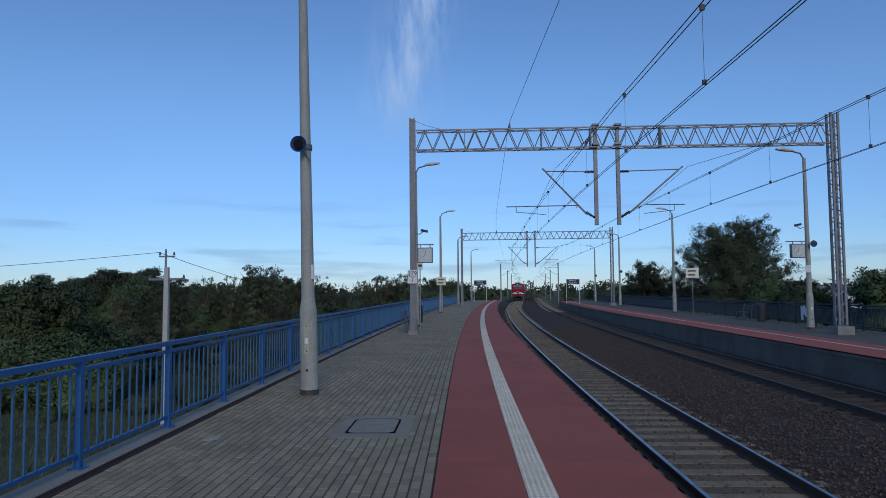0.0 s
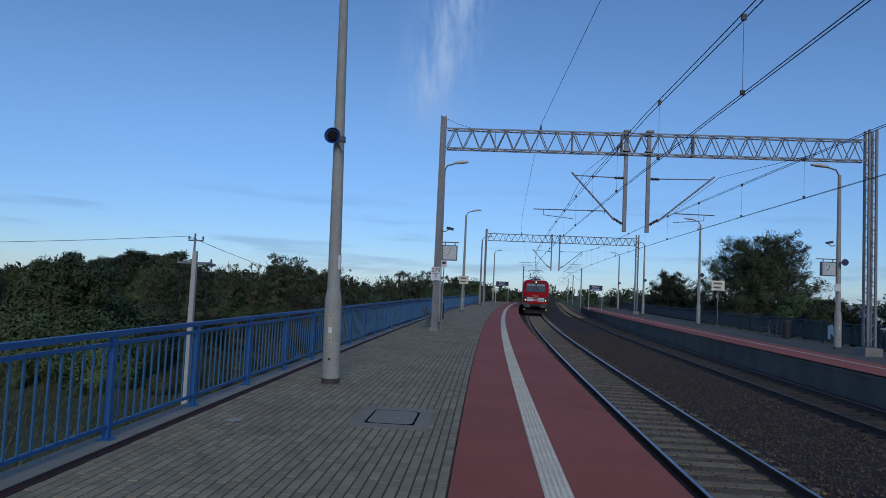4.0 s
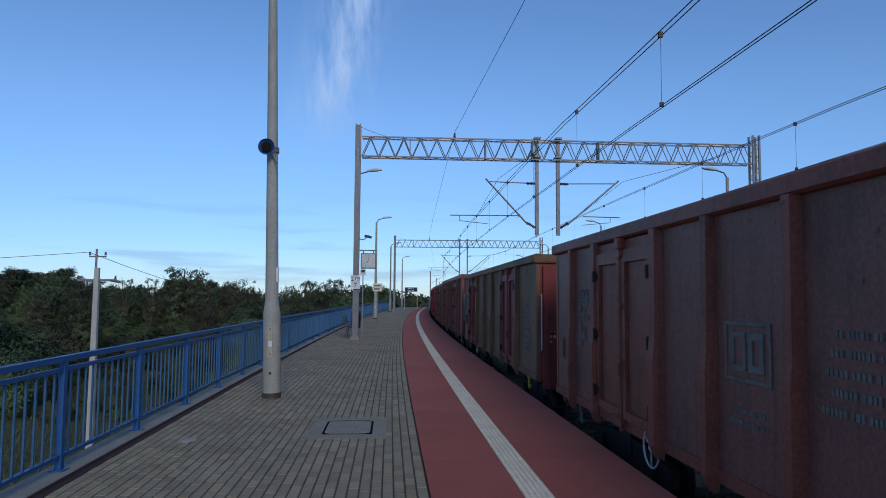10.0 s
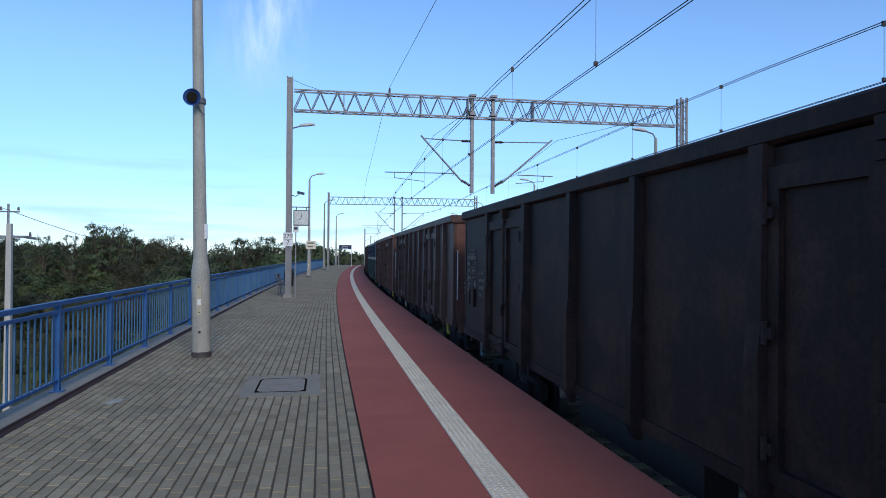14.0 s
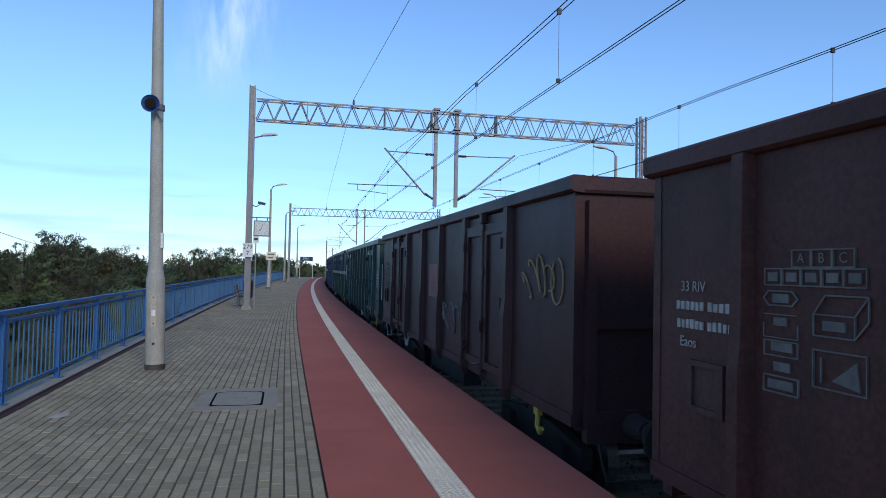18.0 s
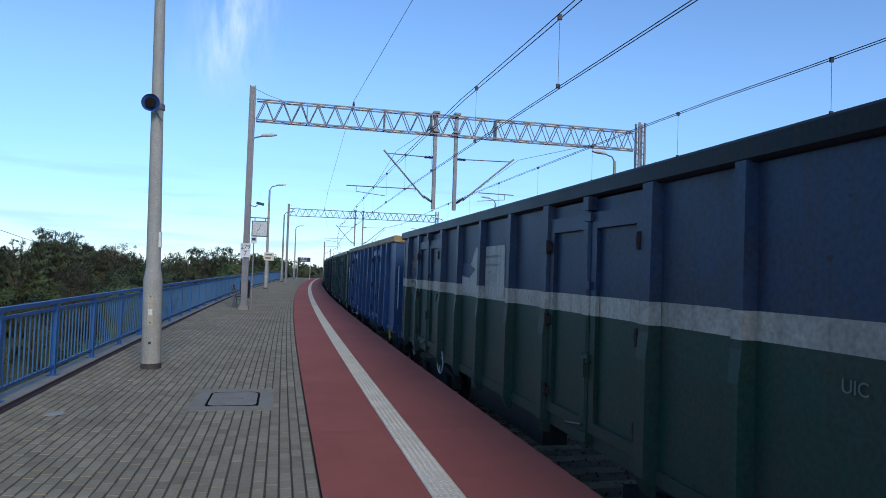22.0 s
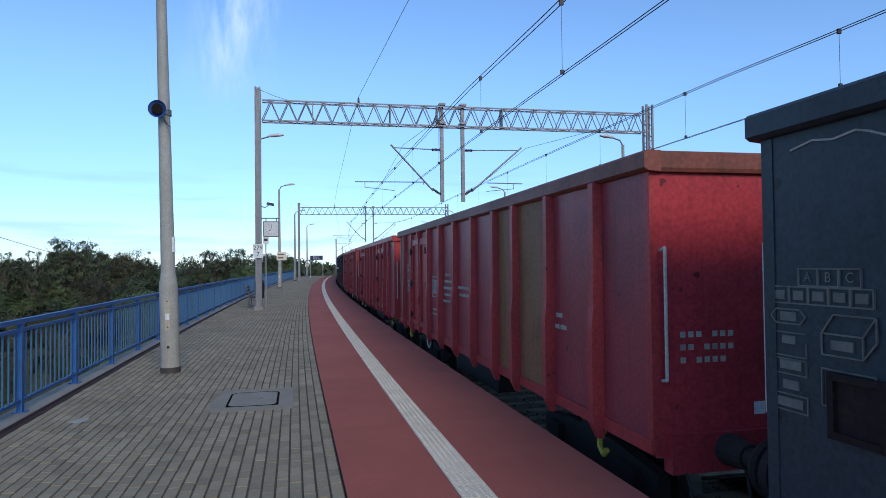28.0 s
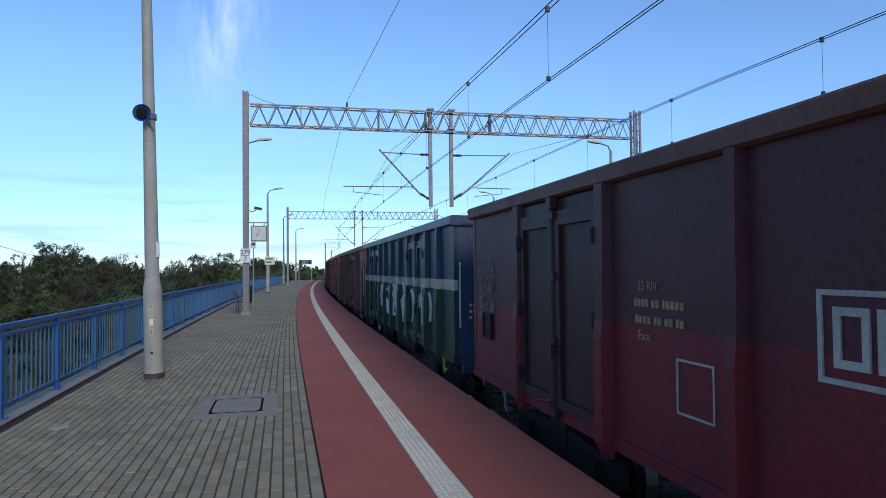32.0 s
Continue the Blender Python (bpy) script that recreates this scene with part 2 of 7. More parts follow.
def glow_material(name, colour, strength):
    m = bpy.data.materials.new(name)
    m.use_nodes = True
    b = m.node_tree.nodes["Principled BSDF"]
    b.inputs["Base Color"].default_value = rgb(colour)
    b.inputs["Emission Color"].default_value, b.inputs["Emission Strength"].default_value = rgb(colour), strength
    return m


def paint(name, base, rust=(0.10, 0.05, 0.03), amount=0.45, rough=0.5, streaks=0.35, stripe_z=None):
    return material(name, base, rough, 0.0, rust, amount, 1.3, 30, 0.12, 0.004, 0.2, stripe_z, streaks=streaks, edge=(0.48, 0.62), grain=0.2)


M_PAVER = material("grey_paver", (0.318, 0.270, 0.172), 0.9, 0, (0.202, 0.171, 0.106), 0.6, 0.7, 90, 0.35, 0.004, 0.3, random_hue=0.30)
M_JOINT = material("paver_joint", (0.115, 0.102, 0.080), 0.95, 0, (0.08, 0.075, 0.05), 0.5, 2, 60, 0.3, 0.004, 0.2)
M_RED = material("red_surface", (0.395, 0.114, 0.076), 0.9, 0, (0.295, 0.088, 0.061), 0.6, 0.6, 140, 0.3, 0.003, 0.3)
M_TACT = material("tactile_cream", (0.76, 0.675, 0.51), 0.85, 0, (0.54, 0.475, 0.36), 0.6, 2.5, 80, 0.2, 0.003, 0.3, random_hue=0.12)
M_CONC = material("concrete", (0.27, 0.25, 0.22), 0.85, 0, (0.16, 0.15, 0.13), 0.6, 1.2, 50, 0.3, 0.004, 0.3)
M_WALL = material("edge_wall_concrete", (0.125, 0.115, 0.10), 0.9, 0, (0.07, 0.064, 0.056), 0.7, 0.8, 40, 0.3, 0.004, 0.3)
M_KERB = material("pale_kerb_concrete", (0.28, 0.26, 0.215), 0.9, 0, (0.19, 0.175, 0.145), 0.6, 1.2, 50, 0.3, 0.004, 0.3, random_hue=0.15)
M_GUTTER = material("maroon_gutter", (0.062, 0.036, 0.034), 0.85, 0, (0.035, 0.026, 0.026), 0.6, 2, 60, 0.3, 0.004, 0.3)
M_BLUE = material("blue_railing_paint", (0.026, 0.112, 0.30), 0.5, 0, (0.03, 0.085, 0.20), 0.5, 3, 60, 0.06, 0.002, 0.5)
M_BALUSTER = material("pale_blue_paint", (0.055, 0.15, 0.27), 0.5, 0, (0.045, 0.105, 0.18), 0.5, 3, 60, 0.06, 0.002, 0.5)
M_POLE = material("pole_grey_paint", (0.37, 0.36, 0.31), 0.65, 0, (0.27, 0.255, 0.21), 0.55, 2.2, 50, 0.1, 0.003, 0.4, streaks=0.12)
M_BITUMEN = material("bitumen", (0.05, 0.042, 0.04), 0.7, 0, (0.12, 0.10, 0.08), 0.5, 6, 60, 0.2)
M_GALV = material("galvanised_steel", (0.235, 0.235, 0.245), 0.55, 0.35, (0.16, 0.15, 0.15), 0.6, 1.6, 40, 0.1, 0.003)
M_DARKSTEEL = material("dark_steel", (0.16, 0.165, 0.18), 0.55, 0.3, (0.10, 0.09, 0.085), 0.6, 2, 40, 0.1, 0.003)
M_WIRE = material("copper_wire_dark", (0.045, 0.042, 0.045), 0.55, 0.5, (0.07, 0.05, 0.04), 0.5, 4, 40, 0)
M_INSUL = material("brown_insulator", (0.07, 0.035, 0.03), 0.25, 0, None, 0.3, 6, 40, 0)
M_RAILSIDE = material("rail_rust", (0.075, 0.048, 0.036), 0.75, 0.1, (0.12, 0.06, 0.035), 0.6, 3, 80, 0.2, 0.003)
M_RAILTOP = material("rail_polished", (0.26, 0.27, 0.30), 0.3, 1.0, (0.07, 0.075, 0.09), 0.4, 2, 30, 0.03)
M_SLEEPER = material("weathered_sleeper", (0.27, 0.215, 0.14), 0.9, 0, (0.15, 0.115, 0.072), 0.7, 3, 60, 0.4, 0.006, 0.2, random_hue=0.25)
M_BALLAST = material("ballast", (0.075, 0.051, 0.040), 0.95, 0, (0.044, 0.030, 0.024), 0.7, 3.5, 28, 1.0, 0.04, 0.2)
M_GRASS = material("rough_grass", (0.095, 0.102, 0.052), 0.95, 0, (0.056, 0.067, 0.034), 0.75, 0.25, 3.5, 0.8, 0.12, 0.15)
M_BARK = material("bark", (0.10, 0.08, 0.06), 0.95, 0, (0.06, 0.05, 0.04), 0.6, 4, 30, 0.6, 0.02, 0.2)
M_LEAF = leaf_material("green_leaves", (0.104, 0.132, 0.056), (0.118, 0.146, 0.064))
M_LEAF_DARK = leaf_material("dark_leaves", (0.082, 0.098, 0.052), (0.10, 0.116, 0.062))
# darker leaf copy: the shade of two backlit trees, put into the colour
M_LEAF_SHADE = leaf_material("backlit_shade_leaves", (0.058, 0.070, 0.036), (0.074, 0.086, 0.046))
M_LEAF_BROWN = leaf_material("autumn_leaves", (0.100, 0.098, 0.054), (0.120, 0.114, 0.064))
M_TUFT = leaf_material("grass_blades", (0.070, 0.086, 0.042), (0.125, 0.122, 0.068))
M_WHITE = material("white_sign_paint", (0.72, 0.72, 0.70), 0.5, 0, (0.5, 0.49, 0.45), 0.4, 3, 40, 0.05)
M_BLACK = material("black_paint", (0.02, 0.02, 0.022), 0.5, 0, (0.035, 0.033, 0.03), 0.5, 4, 40, 0.05)
M_NAVY = material("navy_sign", (0.012, 0.022, 0.075), 0.4, 0, None, 0.3, 4, 40, 0)
M_GLASS = material("dark_glass", (0.02, 0.025, 0.03), 0.08, 0, None, 0.2, 2, 20, 0, 0.001, 0.8)
M_SCREEN = material("windscreen", (0.11, 0.12, 0.115), 0.08, 0, (0.07, 0.078, 0.078), 0.5, 1.2, 20, 0, 0.001, 0.7, grain=0.04)
M_LENS = material("lamp_cover", (0.62, 0.62, 0.58), 0.25, 0, None, 0.2, 4, 40, 0)
M_IRON = material("manhole_iron", (0.29, 0.26, 0.20), 0.9, 0.0, (0.20, 0.175, 0.135), 0.6, 3, 70, 0.3, 0.003)
M_STENCIL = material("white_stencil", (0.42, 0.395, 0.33), 0.85, 0, (0.25, 0.235, 0.2), 0.75, 5, 40, 0)
M_STENCIL_DIM = material("faded_stencil", (0.18, 0.166, 0.14), 0.85, 0, (0.075, 0.07, 0.062), 0.75, 5, 40, 0)
M_SPRAY = material("white_spray_paint", (0.60, 0.58, 0.52), 0.8, 0, (0.36, 0.34, 0.30), 0.5, 5, 40, 0)
M_GOLD = material("ochre_stencil", (0.33, 0.24, 0.11), 0.8, 0, (0.16, 0.13, 0.08), 0.75, 5, 40, 0)
M_YELLOW = material("yellow_paint", (0.60, 0.45, 0.06), 0.6, 0, (0.3, 0.2, 0.05), 0.6, 6, 40, 0.1)
M_LOCK = material("rusty_lock_steel", (0.032, 0.022, 0.020), 0.75, 0.0, (0.03, 0.018, 0.015), 0.6, 5, 40, 0.2, 0.004, 0.2)
# matt black standing in for shade in gaps; also colours the speaker cone
M_SHADE_GAP = material("gap_shade_black", (0.016, 0.014, 0.012), 1.0, 0.0, (0.03, 0.026, 0.02), 0.5, 5, 40, 0, 0.001, 0.0)
M_UNDER = material("running_gear", (0.035, 0.030, 0.028), 0.8, 0.1, (0.065, 0.045, 0.032), 0.6, 4, 40, 0.3, 0.006, 0.3)
M_TREAD = material("wheel_steel", (0.20, 0.19, 0.185), 0.4, 0.7, (0.08, 0.06, 0.05), 0.5, 4, 40, 0.1)
M_HANDLE = material("white_handrail", (0.50, 0.48, 0.43), 0.5, 0, (0.35, 0.33, 0.29), 0.6, 4, 40, 0.05)
M_LOCO_RED = material("locomotive_red", (0.40, 0.012, 0.016), 0.28, 0, (0.30, 0.011, 0.015), 0.35, 0.8, 30, 0.0, 0.002, 0.065, grain=0.05)
M_LOCO_GREY = material("locomotive_grey", (0.075, 0.08, 0.09), 0.6, 0, (0.04, 0.04, 0.04), 0.5, 1.5, 40, 0.06, 0.003)
M_BUFFER = material("dirty_buffer_steel", (0.040, 0.042, 0.047), 0.6, 0, (0.06, 0.055, 0.05), 0.5, 4, 40, 0.1)
M_LOCO_ROOF = material("locomotive_roof", (0.027, 0.029, 0.033), 0.65, 0, (0.03, 0.03, 0.03), 0.5, 1.5, 40, 0.08, 0.003)
M_SLAT = material("pale_grille", (0.66, 0.67, 0.66), 0.4, 0, (0.45, 0.45, 0.44), 0.4, 3, 40, 0)
M_HEAD = glow_material("headlight_lamp", (1.0, 0.84, 0.55), 2.2)


# ---- mesh building ----
class Build:
    """Collects faces of one mesh."""

    def __init__(self):
        self.v, self.f = [], []

    def box(self, x0, x1, y0, y1, z0, z1, m=None):
        i = len(self.v)
        pts = [(x, y, z) for z in (z0, z1) for y in (y0, y1) for x in (x0, x1)]
        if m is not None:
            pts = [tuple(m @ Vector(p)) for p in pts]
        self.v += pts
        self.f += [(i, i + 2, i + 3, i + 1), (i + 4, i + 5, i + 7, i + 6), (i, i + 1, i + 5, i + 4), (i + 2, i + 6, i + 7, i + 3), (i, i + 4, i + 6, i + 2), (i + 1, i + 3, i + 7, i + 5)]
        return self

    def tube(self, p, q, r, r2=None, seg=8, caps=True):
        p, q = Vector(p), Vector(q)
        r2 = r if r2 is None else r2
        d = (q - p).normalized()
        a = d.orthogonal().normalized()
        b = d.cross(a)
        i = len(self.v)
        for c, rr in ((p, r), (q, r2)):
            for k in range(seg):
                t = 2 * math.pi * k / seg
                self.v.append(tuple(c + a * (rr * math.cos(t)) + b * (rr * math.sin(t))))
        for k in range(seg):
            self.f.append((i + k, i + (k + 1) % seg, i + seg + (k + 1) % seg, i + seg + k))
        if caps:
            self.f.append(tuple(i + k for k in reversed(range(seg))))
            self.f.append(tuple(i + seg + k for k in range(seg)))
        return self

    def path(self, pts, r, seg=6):
        for a, b in zip(pts, pts[1:]):
            self.tube(a, b, r, None, seg)
        return self

    def prism(self, outline, axis, a, b):
        """An outline of two coordinates pushed along an axis (0, 1, 2) from a to b."""
        i, n = len(self.v), len(outline)
        for w in (a, b):
            for u, v in outline:
                p = [u, v]
                p.insert(axis, w)
                self.v.append(tuple(p))
        self.f.append(tuple(i + k for k in range(n)))
        self.f.append(tuple(i + n + k for k in reversed(range(n))))
        for k in range(n):
            self.f.append((i + k, i + n + k, i + n + (k + 1) % n, i + (k + 1) % n))
        return self

    def loft(self, rings, close=True):
        i, n = len(self.v), len(rings[0])
        for r in rings:
            self.v += [tuple(p) for p in r]
        for j in range(len(rings) - 1):
            for k in range(n if close else n - 1):
                a, b = i + j * n + k, i + j * n + (k + 1) % n
                self.f.append((a, b, b + n, a + n))
        return self

    def cap(self, ring, flip=False):
        i = len(self.v)
        self.v += [tuple(p) for p in ring]
        idx = [i + k for k in range(len(ring))]
        self.f.append(tuple(reversed(idx)) if flip else tuple(idx))
        return self

    def mesh(self, name, smooth=False):
        me = bpy.data.meshes.new(name)
        me.from_pydata(self.v, [], self.f)
        bm = bmesh.new()
        bm.from_mesh(me)
        bmesh.ops.recalc_face_normals(bm, faces=bm.faces)
        bm.to_mesh(me)
        bm.free()
        if smooth:
            me.shade_smooth()
            me.set_sharp_from_angle(angle=radians(42))
        return me


def dress(me, mat):
    me.materials.append(mat)
    return me


def part(name, build, mat, parent=None, label="", smooth=False, m=None):
    me = build.mesh(name, smooth) if isinstance(build, Build) else build
    if not me.materials:
        me.materials.append(mat)
    ob = new(name, me)
    if me.materials[0] != mat:
        ob.material_slots[0].link = "OBJECT"
        ob.material_slots[0].material = mat
    ob.parent = parent
    if m is not None:
        ob.matrix_basis = m
    if label:
        ob["label"] = label
    return ob


def thing(name, label, category, group="", kind="", m=None):
    ob = new(name)
    ob.empty_display_size = 0.2
    if m is not None:
        ob.matrix_basis = m
    return tagged(ob, label, category, group, kind)


def soften(ob, width=0.008, segments=2):
    mod = ob.modifiers.new("soft_edges", "BEVEL")
    mod.width, mod.segments, mod.limit_method = width, segments, "ANGLE"
    return ob


_letters = {}


def letters(text, size, mat):
    key = (text, size, mat.name)
    if key not in _letters:
        cu = bpy.data.curves.new("lettering", "FONT")
        cu.body, cu.size, cu.align_x, cu.align_y, cu.extrude = text, size, "CENTER", "CENTER", 0.001
        tmp = bpy.data.objects.new("lettering", cu)
        scene.collection.objects.link(tmp)
        me = bpy.data.meshes.new_from_object(tmp.evaluated_get(bpy.context.evaluated_depsgraph_get()))
        bpy.data.objects.remove(tmp)
        me.materials.clear()
        me.materials.append(mat)
        _letters[key] = me
    return _letters[key]


# ---- the line of the railway ----
R, Y0, XC = 1173.0, 22.9, 3.63       # bend to the right; (XC, Y0) is where the near track runs along +y
BEND_END = 95.0
ZR = -0.79                            # top of rail; the platform's surface is z = 0


def P(s, off=0.0, z=0.0):
    """A place s metres along the near track's centre line from Y0, off metres to its right."""
    a = min(s, BEND_END) / R
    x, y = XC + R - (R - off) * math.cos(a), Y0 + (R - off) * math.sin(a)
    if s > BEND_END:
        x, y = x + (s - BEND_END) * math.sin(a), y + (s - BEND_END) * math.cos(a)
    return Vector((x, y, z))


def turn_at(s):
    return -math.degrees(min(s, BEND_END) / R)


def at(s, off=0.0, z=0.0, turn=0.0):
    p = P(s, off, z)
    return pose(p.x, p.y, p.z, 0, 0, turn_at(s) + turn)


def sweep(section, s_list, closed=False):
    b = Build()
    b.loft([[P(s, o, z) for o, z in section] for s in s_list], closed)
    return b


def steps(a, b, d):
    n = max(1, round((b - a) / d))
    return [a + (b - a) * i / n for i in range(n + 1)]


# ---- ground ----
def line_x(y):
    s = y - Y0
    return XC + min(s, BEND_END) ** 2 / (2 * R) + max(0.0, s - BEND_END) * BEND_END / R


def ground_z(x, y):
    o = x - line_x(y)
    n = noise.noise((x * 0.07, y * 0.07, 0)) * 0.5 + noise.noise((x * 0.3, y * 0.3, 3)) * 0.12

    def ramp(a, b, t):
        t = min(1, max(0, t))
        return a + (b - a) * t * t * (3 - 2 * t)
    if o < 2.5:
        return ramp(-1.35, -6.2 + n, (-8.0 - o) / 8.5) if o < -8.0 else -1.35
    return ramp(-1.35, -4.0 + n, (o - 13.6) / 7.0) if o > 13.6 else -1.35


def spread(lo, fine_lo, fine_hi, hi, d, grow=1.22):
    v = list(np.arange(fine_lo, fine_hi, d))
    step, x = d, fine_hi
    up = []
    while x < hi:
        up.append(x)
        step *= grow
        x += step
    step, x = d, fine_lo
    down = []
    while x > lo:
        step *= grow
        x -= step
        down.append(x)
    return down[::-1] + v + up + [hi]


gx, gy = spread(-2600, -34, 32, 2600, 1.0), spread(-900, -30, 130, 3800, 1.6)
gb = Build()
gb.v = [(x, y, ground_z(x, y)) for y in gy for x in gx]
nx = len(gx)
gb.f = [(j * nx + i, j * nx + i + 1, (j + 1) * nx + i + 1, (j + 1) * nx + i) for j in range(len(gy) - 1) for i in range(nx - 1)]
ground = part("ground", gb, M_GRASS, smooth=True)
tagged(ground, "rough grassy lowland and embankment beside the railway", "ground", kind="structure")

# ---- ballast and tracks ----
NEAR_END, FAR_END = 92.0, 84.0       # where the near and the opposite platforms stop
bal = Build()
sec_off = [-1.80, -1.2, -0.75, 0.0, 0.75, 1.4, 2.0, 2.7, 3.4, 4.0, 4.6, 5.39, 6.1, 7.12]
rings = []
for s in steps(-60, 60, 0.4) + steps(61, 700, 4):
    ring = []
    for k, o in enumerate(sec_off):
        oo = o
        if s > NEAR_END and k == 0:
            oo = -2.3
        z = ZR - 0.19 + noise.noise((s * 1.3, o * 2.1, 1.0)) * 0.035 + (0.03 if 1.2 < o < 4.2 else 0.05 if o < -1.1 else 0)
        ring.append(P(s, oo, z))
    if s > NEAR_END:
        ring[0].z, ring[-1].z = -1.4, -1.4
    rings.append(ring)
bal.loft(rings, False)
ballast = part("ballast", bal, M_BALLAST, smooth=True)
tagged(ballast, "brown crushed stone ballast bed under both tracks", "ballast", kind="structure")

M_RAILDULL = material("rail_dull", (0.10, 0.085, 0.075), 0.6, 0.3, (0.06, 0.045, 0.035), 0.5, 3, 60, 0.1)
RAIL = [(-0.065, -0.17), (-0.065, -0.155), (-0.012, -0.13), (-0.012, -0.045), (-0.036, -0.035), (-0.036, -0.004), (0.036, -0.004), (0.036, -0.035), (0.012, -0.045), (0.012, -0.13), (0.065, -0.155), (0.065, -0.17)]
rail_steps = steps(-60, 100, 1.5) + steps(104, 700, 12)
sl_b = Build()
sl_b.loft([[(-1.25 * e, -0.135, -0.20), (1.25 * e, -0.135, -0.20), (1.25 * e, 0.135, -0.20), (-1.25 * e, 0.135, -0.20)] for e in (1,)] + [[(-1.25, -0.125, ztop), (1.25, -0.125, ztop), (1.25, 0.125, ztop), (-1.25, 0.125, ztop)] for ztop in (-0.02,)])
sl_b.cap([(-1.25, -0.125, -0.02), (1.25, -0.125, -0.02), (1.25, 0.125, -0.02), (-1.25, 0.125, -0.02)])
sleeper_mesh = dress(sl_b.mesh("sleeper"), M_SLEEPER)
far_sleepers = Build()
M_SLEEPER_DARK = material("blackened_sleeper", (0.075, 0.062, 0.05), 0.95, 0, (0.045, 0.038, 0.032), 0.7, 3, 60, 0.4, 0.006, 0.15, random_hue=0.25)
M_CRIB = material("fine_tan_ballast", (0.19, 0.152, 0.104), 0.95, 0, (0.105, 0.083, 0.058), 0.7, 3.0, 45, 1.0, 0.03, 0.15)
crib = sweep([(-0.71, ZR - 0.172), (-0.35, ZR - 0.166), (0.0, ZR - 0.164), (0.35, ZR - 0.166), (0.71, ZR - 0.172)], steps(-60, 100, 1.0))
tagged(part("crib_ballast", crib, M_CRIB), "fine tan stone bed between the near rails", "ballast", kind="structure")
for name, off0 in (("near_track", 0.0), ("far_track", 5.39)):
    track = thing(name, "railway track of rusty rails on weathered sleepers", "railway track", "tracks", "structure")
    for side in (-0.7535, 0.7535):
        part("rail", sweep([(off0 + side + u, ZR + v) for u, v in RAIL], rail_steps, True), M_RAILSIDE, track, "rust-brown steel rail")
        top = sweep([(off0 + side - 0.03, ZR - 0.0035), (off0 + side - 0.022, ZR), (off0 + side + 0.022, ZR), (off0 + side + 0.03, ZR - 0.0035)], rail_steps)
        part("running_surface", top, M_RAILTOP if off0 < 1 else M_RAILDULL, track, "worn steel running surface of the rail")
    for i, s in enumerate(steps(-32, 58, 0.6)):
        if i < 150:
            part("sleeper", sleeper_mesh, M_SLEEPER if off0 < 1 else M_SLEEPER_DARK, track, m=at(s, off0, ZR - 0.135))
    for s in steps(58.6, 200, 0.6):
        far_sleepers.box(-1.25, 1.25, -0.125, 0.125, -0.2, -0.02, at(s, off0, ZR - 0.135))
tagged(part("sleepers", far_sleepers, M_SLEEPER), "distant weathered sleepers in the ballast", "sleepers", kind="stuff")

# loose stones on the bed
rng = np.random.default_rng(5)
base = np.array([(1, 0, 0), (-1, 0, 0), (0, 1, 0), (0, -1, 0), (0, 0, 1), (0, 0, -1)], float)
oct_f = np.array([(0, 2, 4), (2, 1, 4), (1, 3, 4), (3, 0, 4), (2, 0, 5), (1, 2, 5), (3, 1, 5), (0, 3, 5)])
N = 34000
ss = -26 + 51 * rng.random(N) ** 1.5
oo = np.where(rng.random(N) < 0.72, rng.uniform(0.95, 4.3, N), rng.uniform(-0.9, 0.9, N))
cen = np.array([P(a, b, 0) for a, b in zip(ss, oo)])
cen[:, 2] = ZR - 0.175 + np.where(oo > 0.9, 0.03, 0.0) + rng.uniform(-0.012, 0.02, N)
size = rng.uniform(0.013, 0.028, (N, 1, 1)) * rng.uniform(0.7, 1.3, (N, 1, 3))
jit = base[None] * size + rng.normal(0, 0.005, (N, 6, 3))
ang = rng.uniform(0, 6.28, N)
ca, sa = np.cos(ang)[:, None], np.sin(ang)[:, None]
rot = np.stack([jit[..., 0] * ca - jit[..., 1] * sa, jit[..., 0] * sa + jit[..., 1] * ca, jit[..., 2]], -1)
sv = (rot + cen[:, None]).reshape(-1, 3)
sf = (oct_f[None] + 6 * np.arange(N)[:, None, None]).reshape(-1, 3)
st = bpy.data.meshes.new("stones")
st.from_pydata(sv.tolist(), [], sf.tolist())
M_STONE = leaf_material("ballast_stone", (0.100, 0.070, 0.056), (0.046, 0.032, 0.026))
tagged(part("stones", st, M_STONE), "loose brown ballast stones between the rails", "stones", kind="stuff")

# ---- near platform ----
EDGE, STRIP, INNER, GUT, KERB, POST = -1.88, -3.05, -4.0, -7.27, -7.40, -7.54
near_s = steps(-70, NEAR_END, 2.0)
tagged(part("platform_bed", sweep([(EDGE, -1.4), (EDGE, -0.12), (EDGE - 0.05, -0.04), (-7.72, -0.04), (-7.72, -1.6)], near_s), M_WALL), "grey concrete body of the platform", "platform", kind="structure")
tagged(part("platform_end", Build().box(-7.7, EDGE, -0.15, 0.15, -1.6, -0.045, at(NEAR_END)), M_WALL), "concrete end wall of the platform", "wall", kind="structure")
red = thing("red_walkway", "dull red smooth walkway along the platform edge", "walkway", "", "structure")
red_s = steps(-70, NEAR_END, 3.2)
for a, c in zip(red_s, red_s[1:]):
    ss_ = steps(a, c - 0.001, 1.6)
    for o0, o1 in ((EDGE + 0.02, STRIP + 0.13), (STRIP - 0.13, INNER + 0.012)):
        b = sweep([(o0, -0.05), (o0, -0.004), (o0 - 0.004, 0.0), (o1 + 0.004, 0.0), (o1, -0.004), (o1, -0.05)], ss_)
        part("panel", b, M_RED, red)
pav = thing("paving", "grey concrete block paving in long courses with dark joints", "paving", "", "structure")
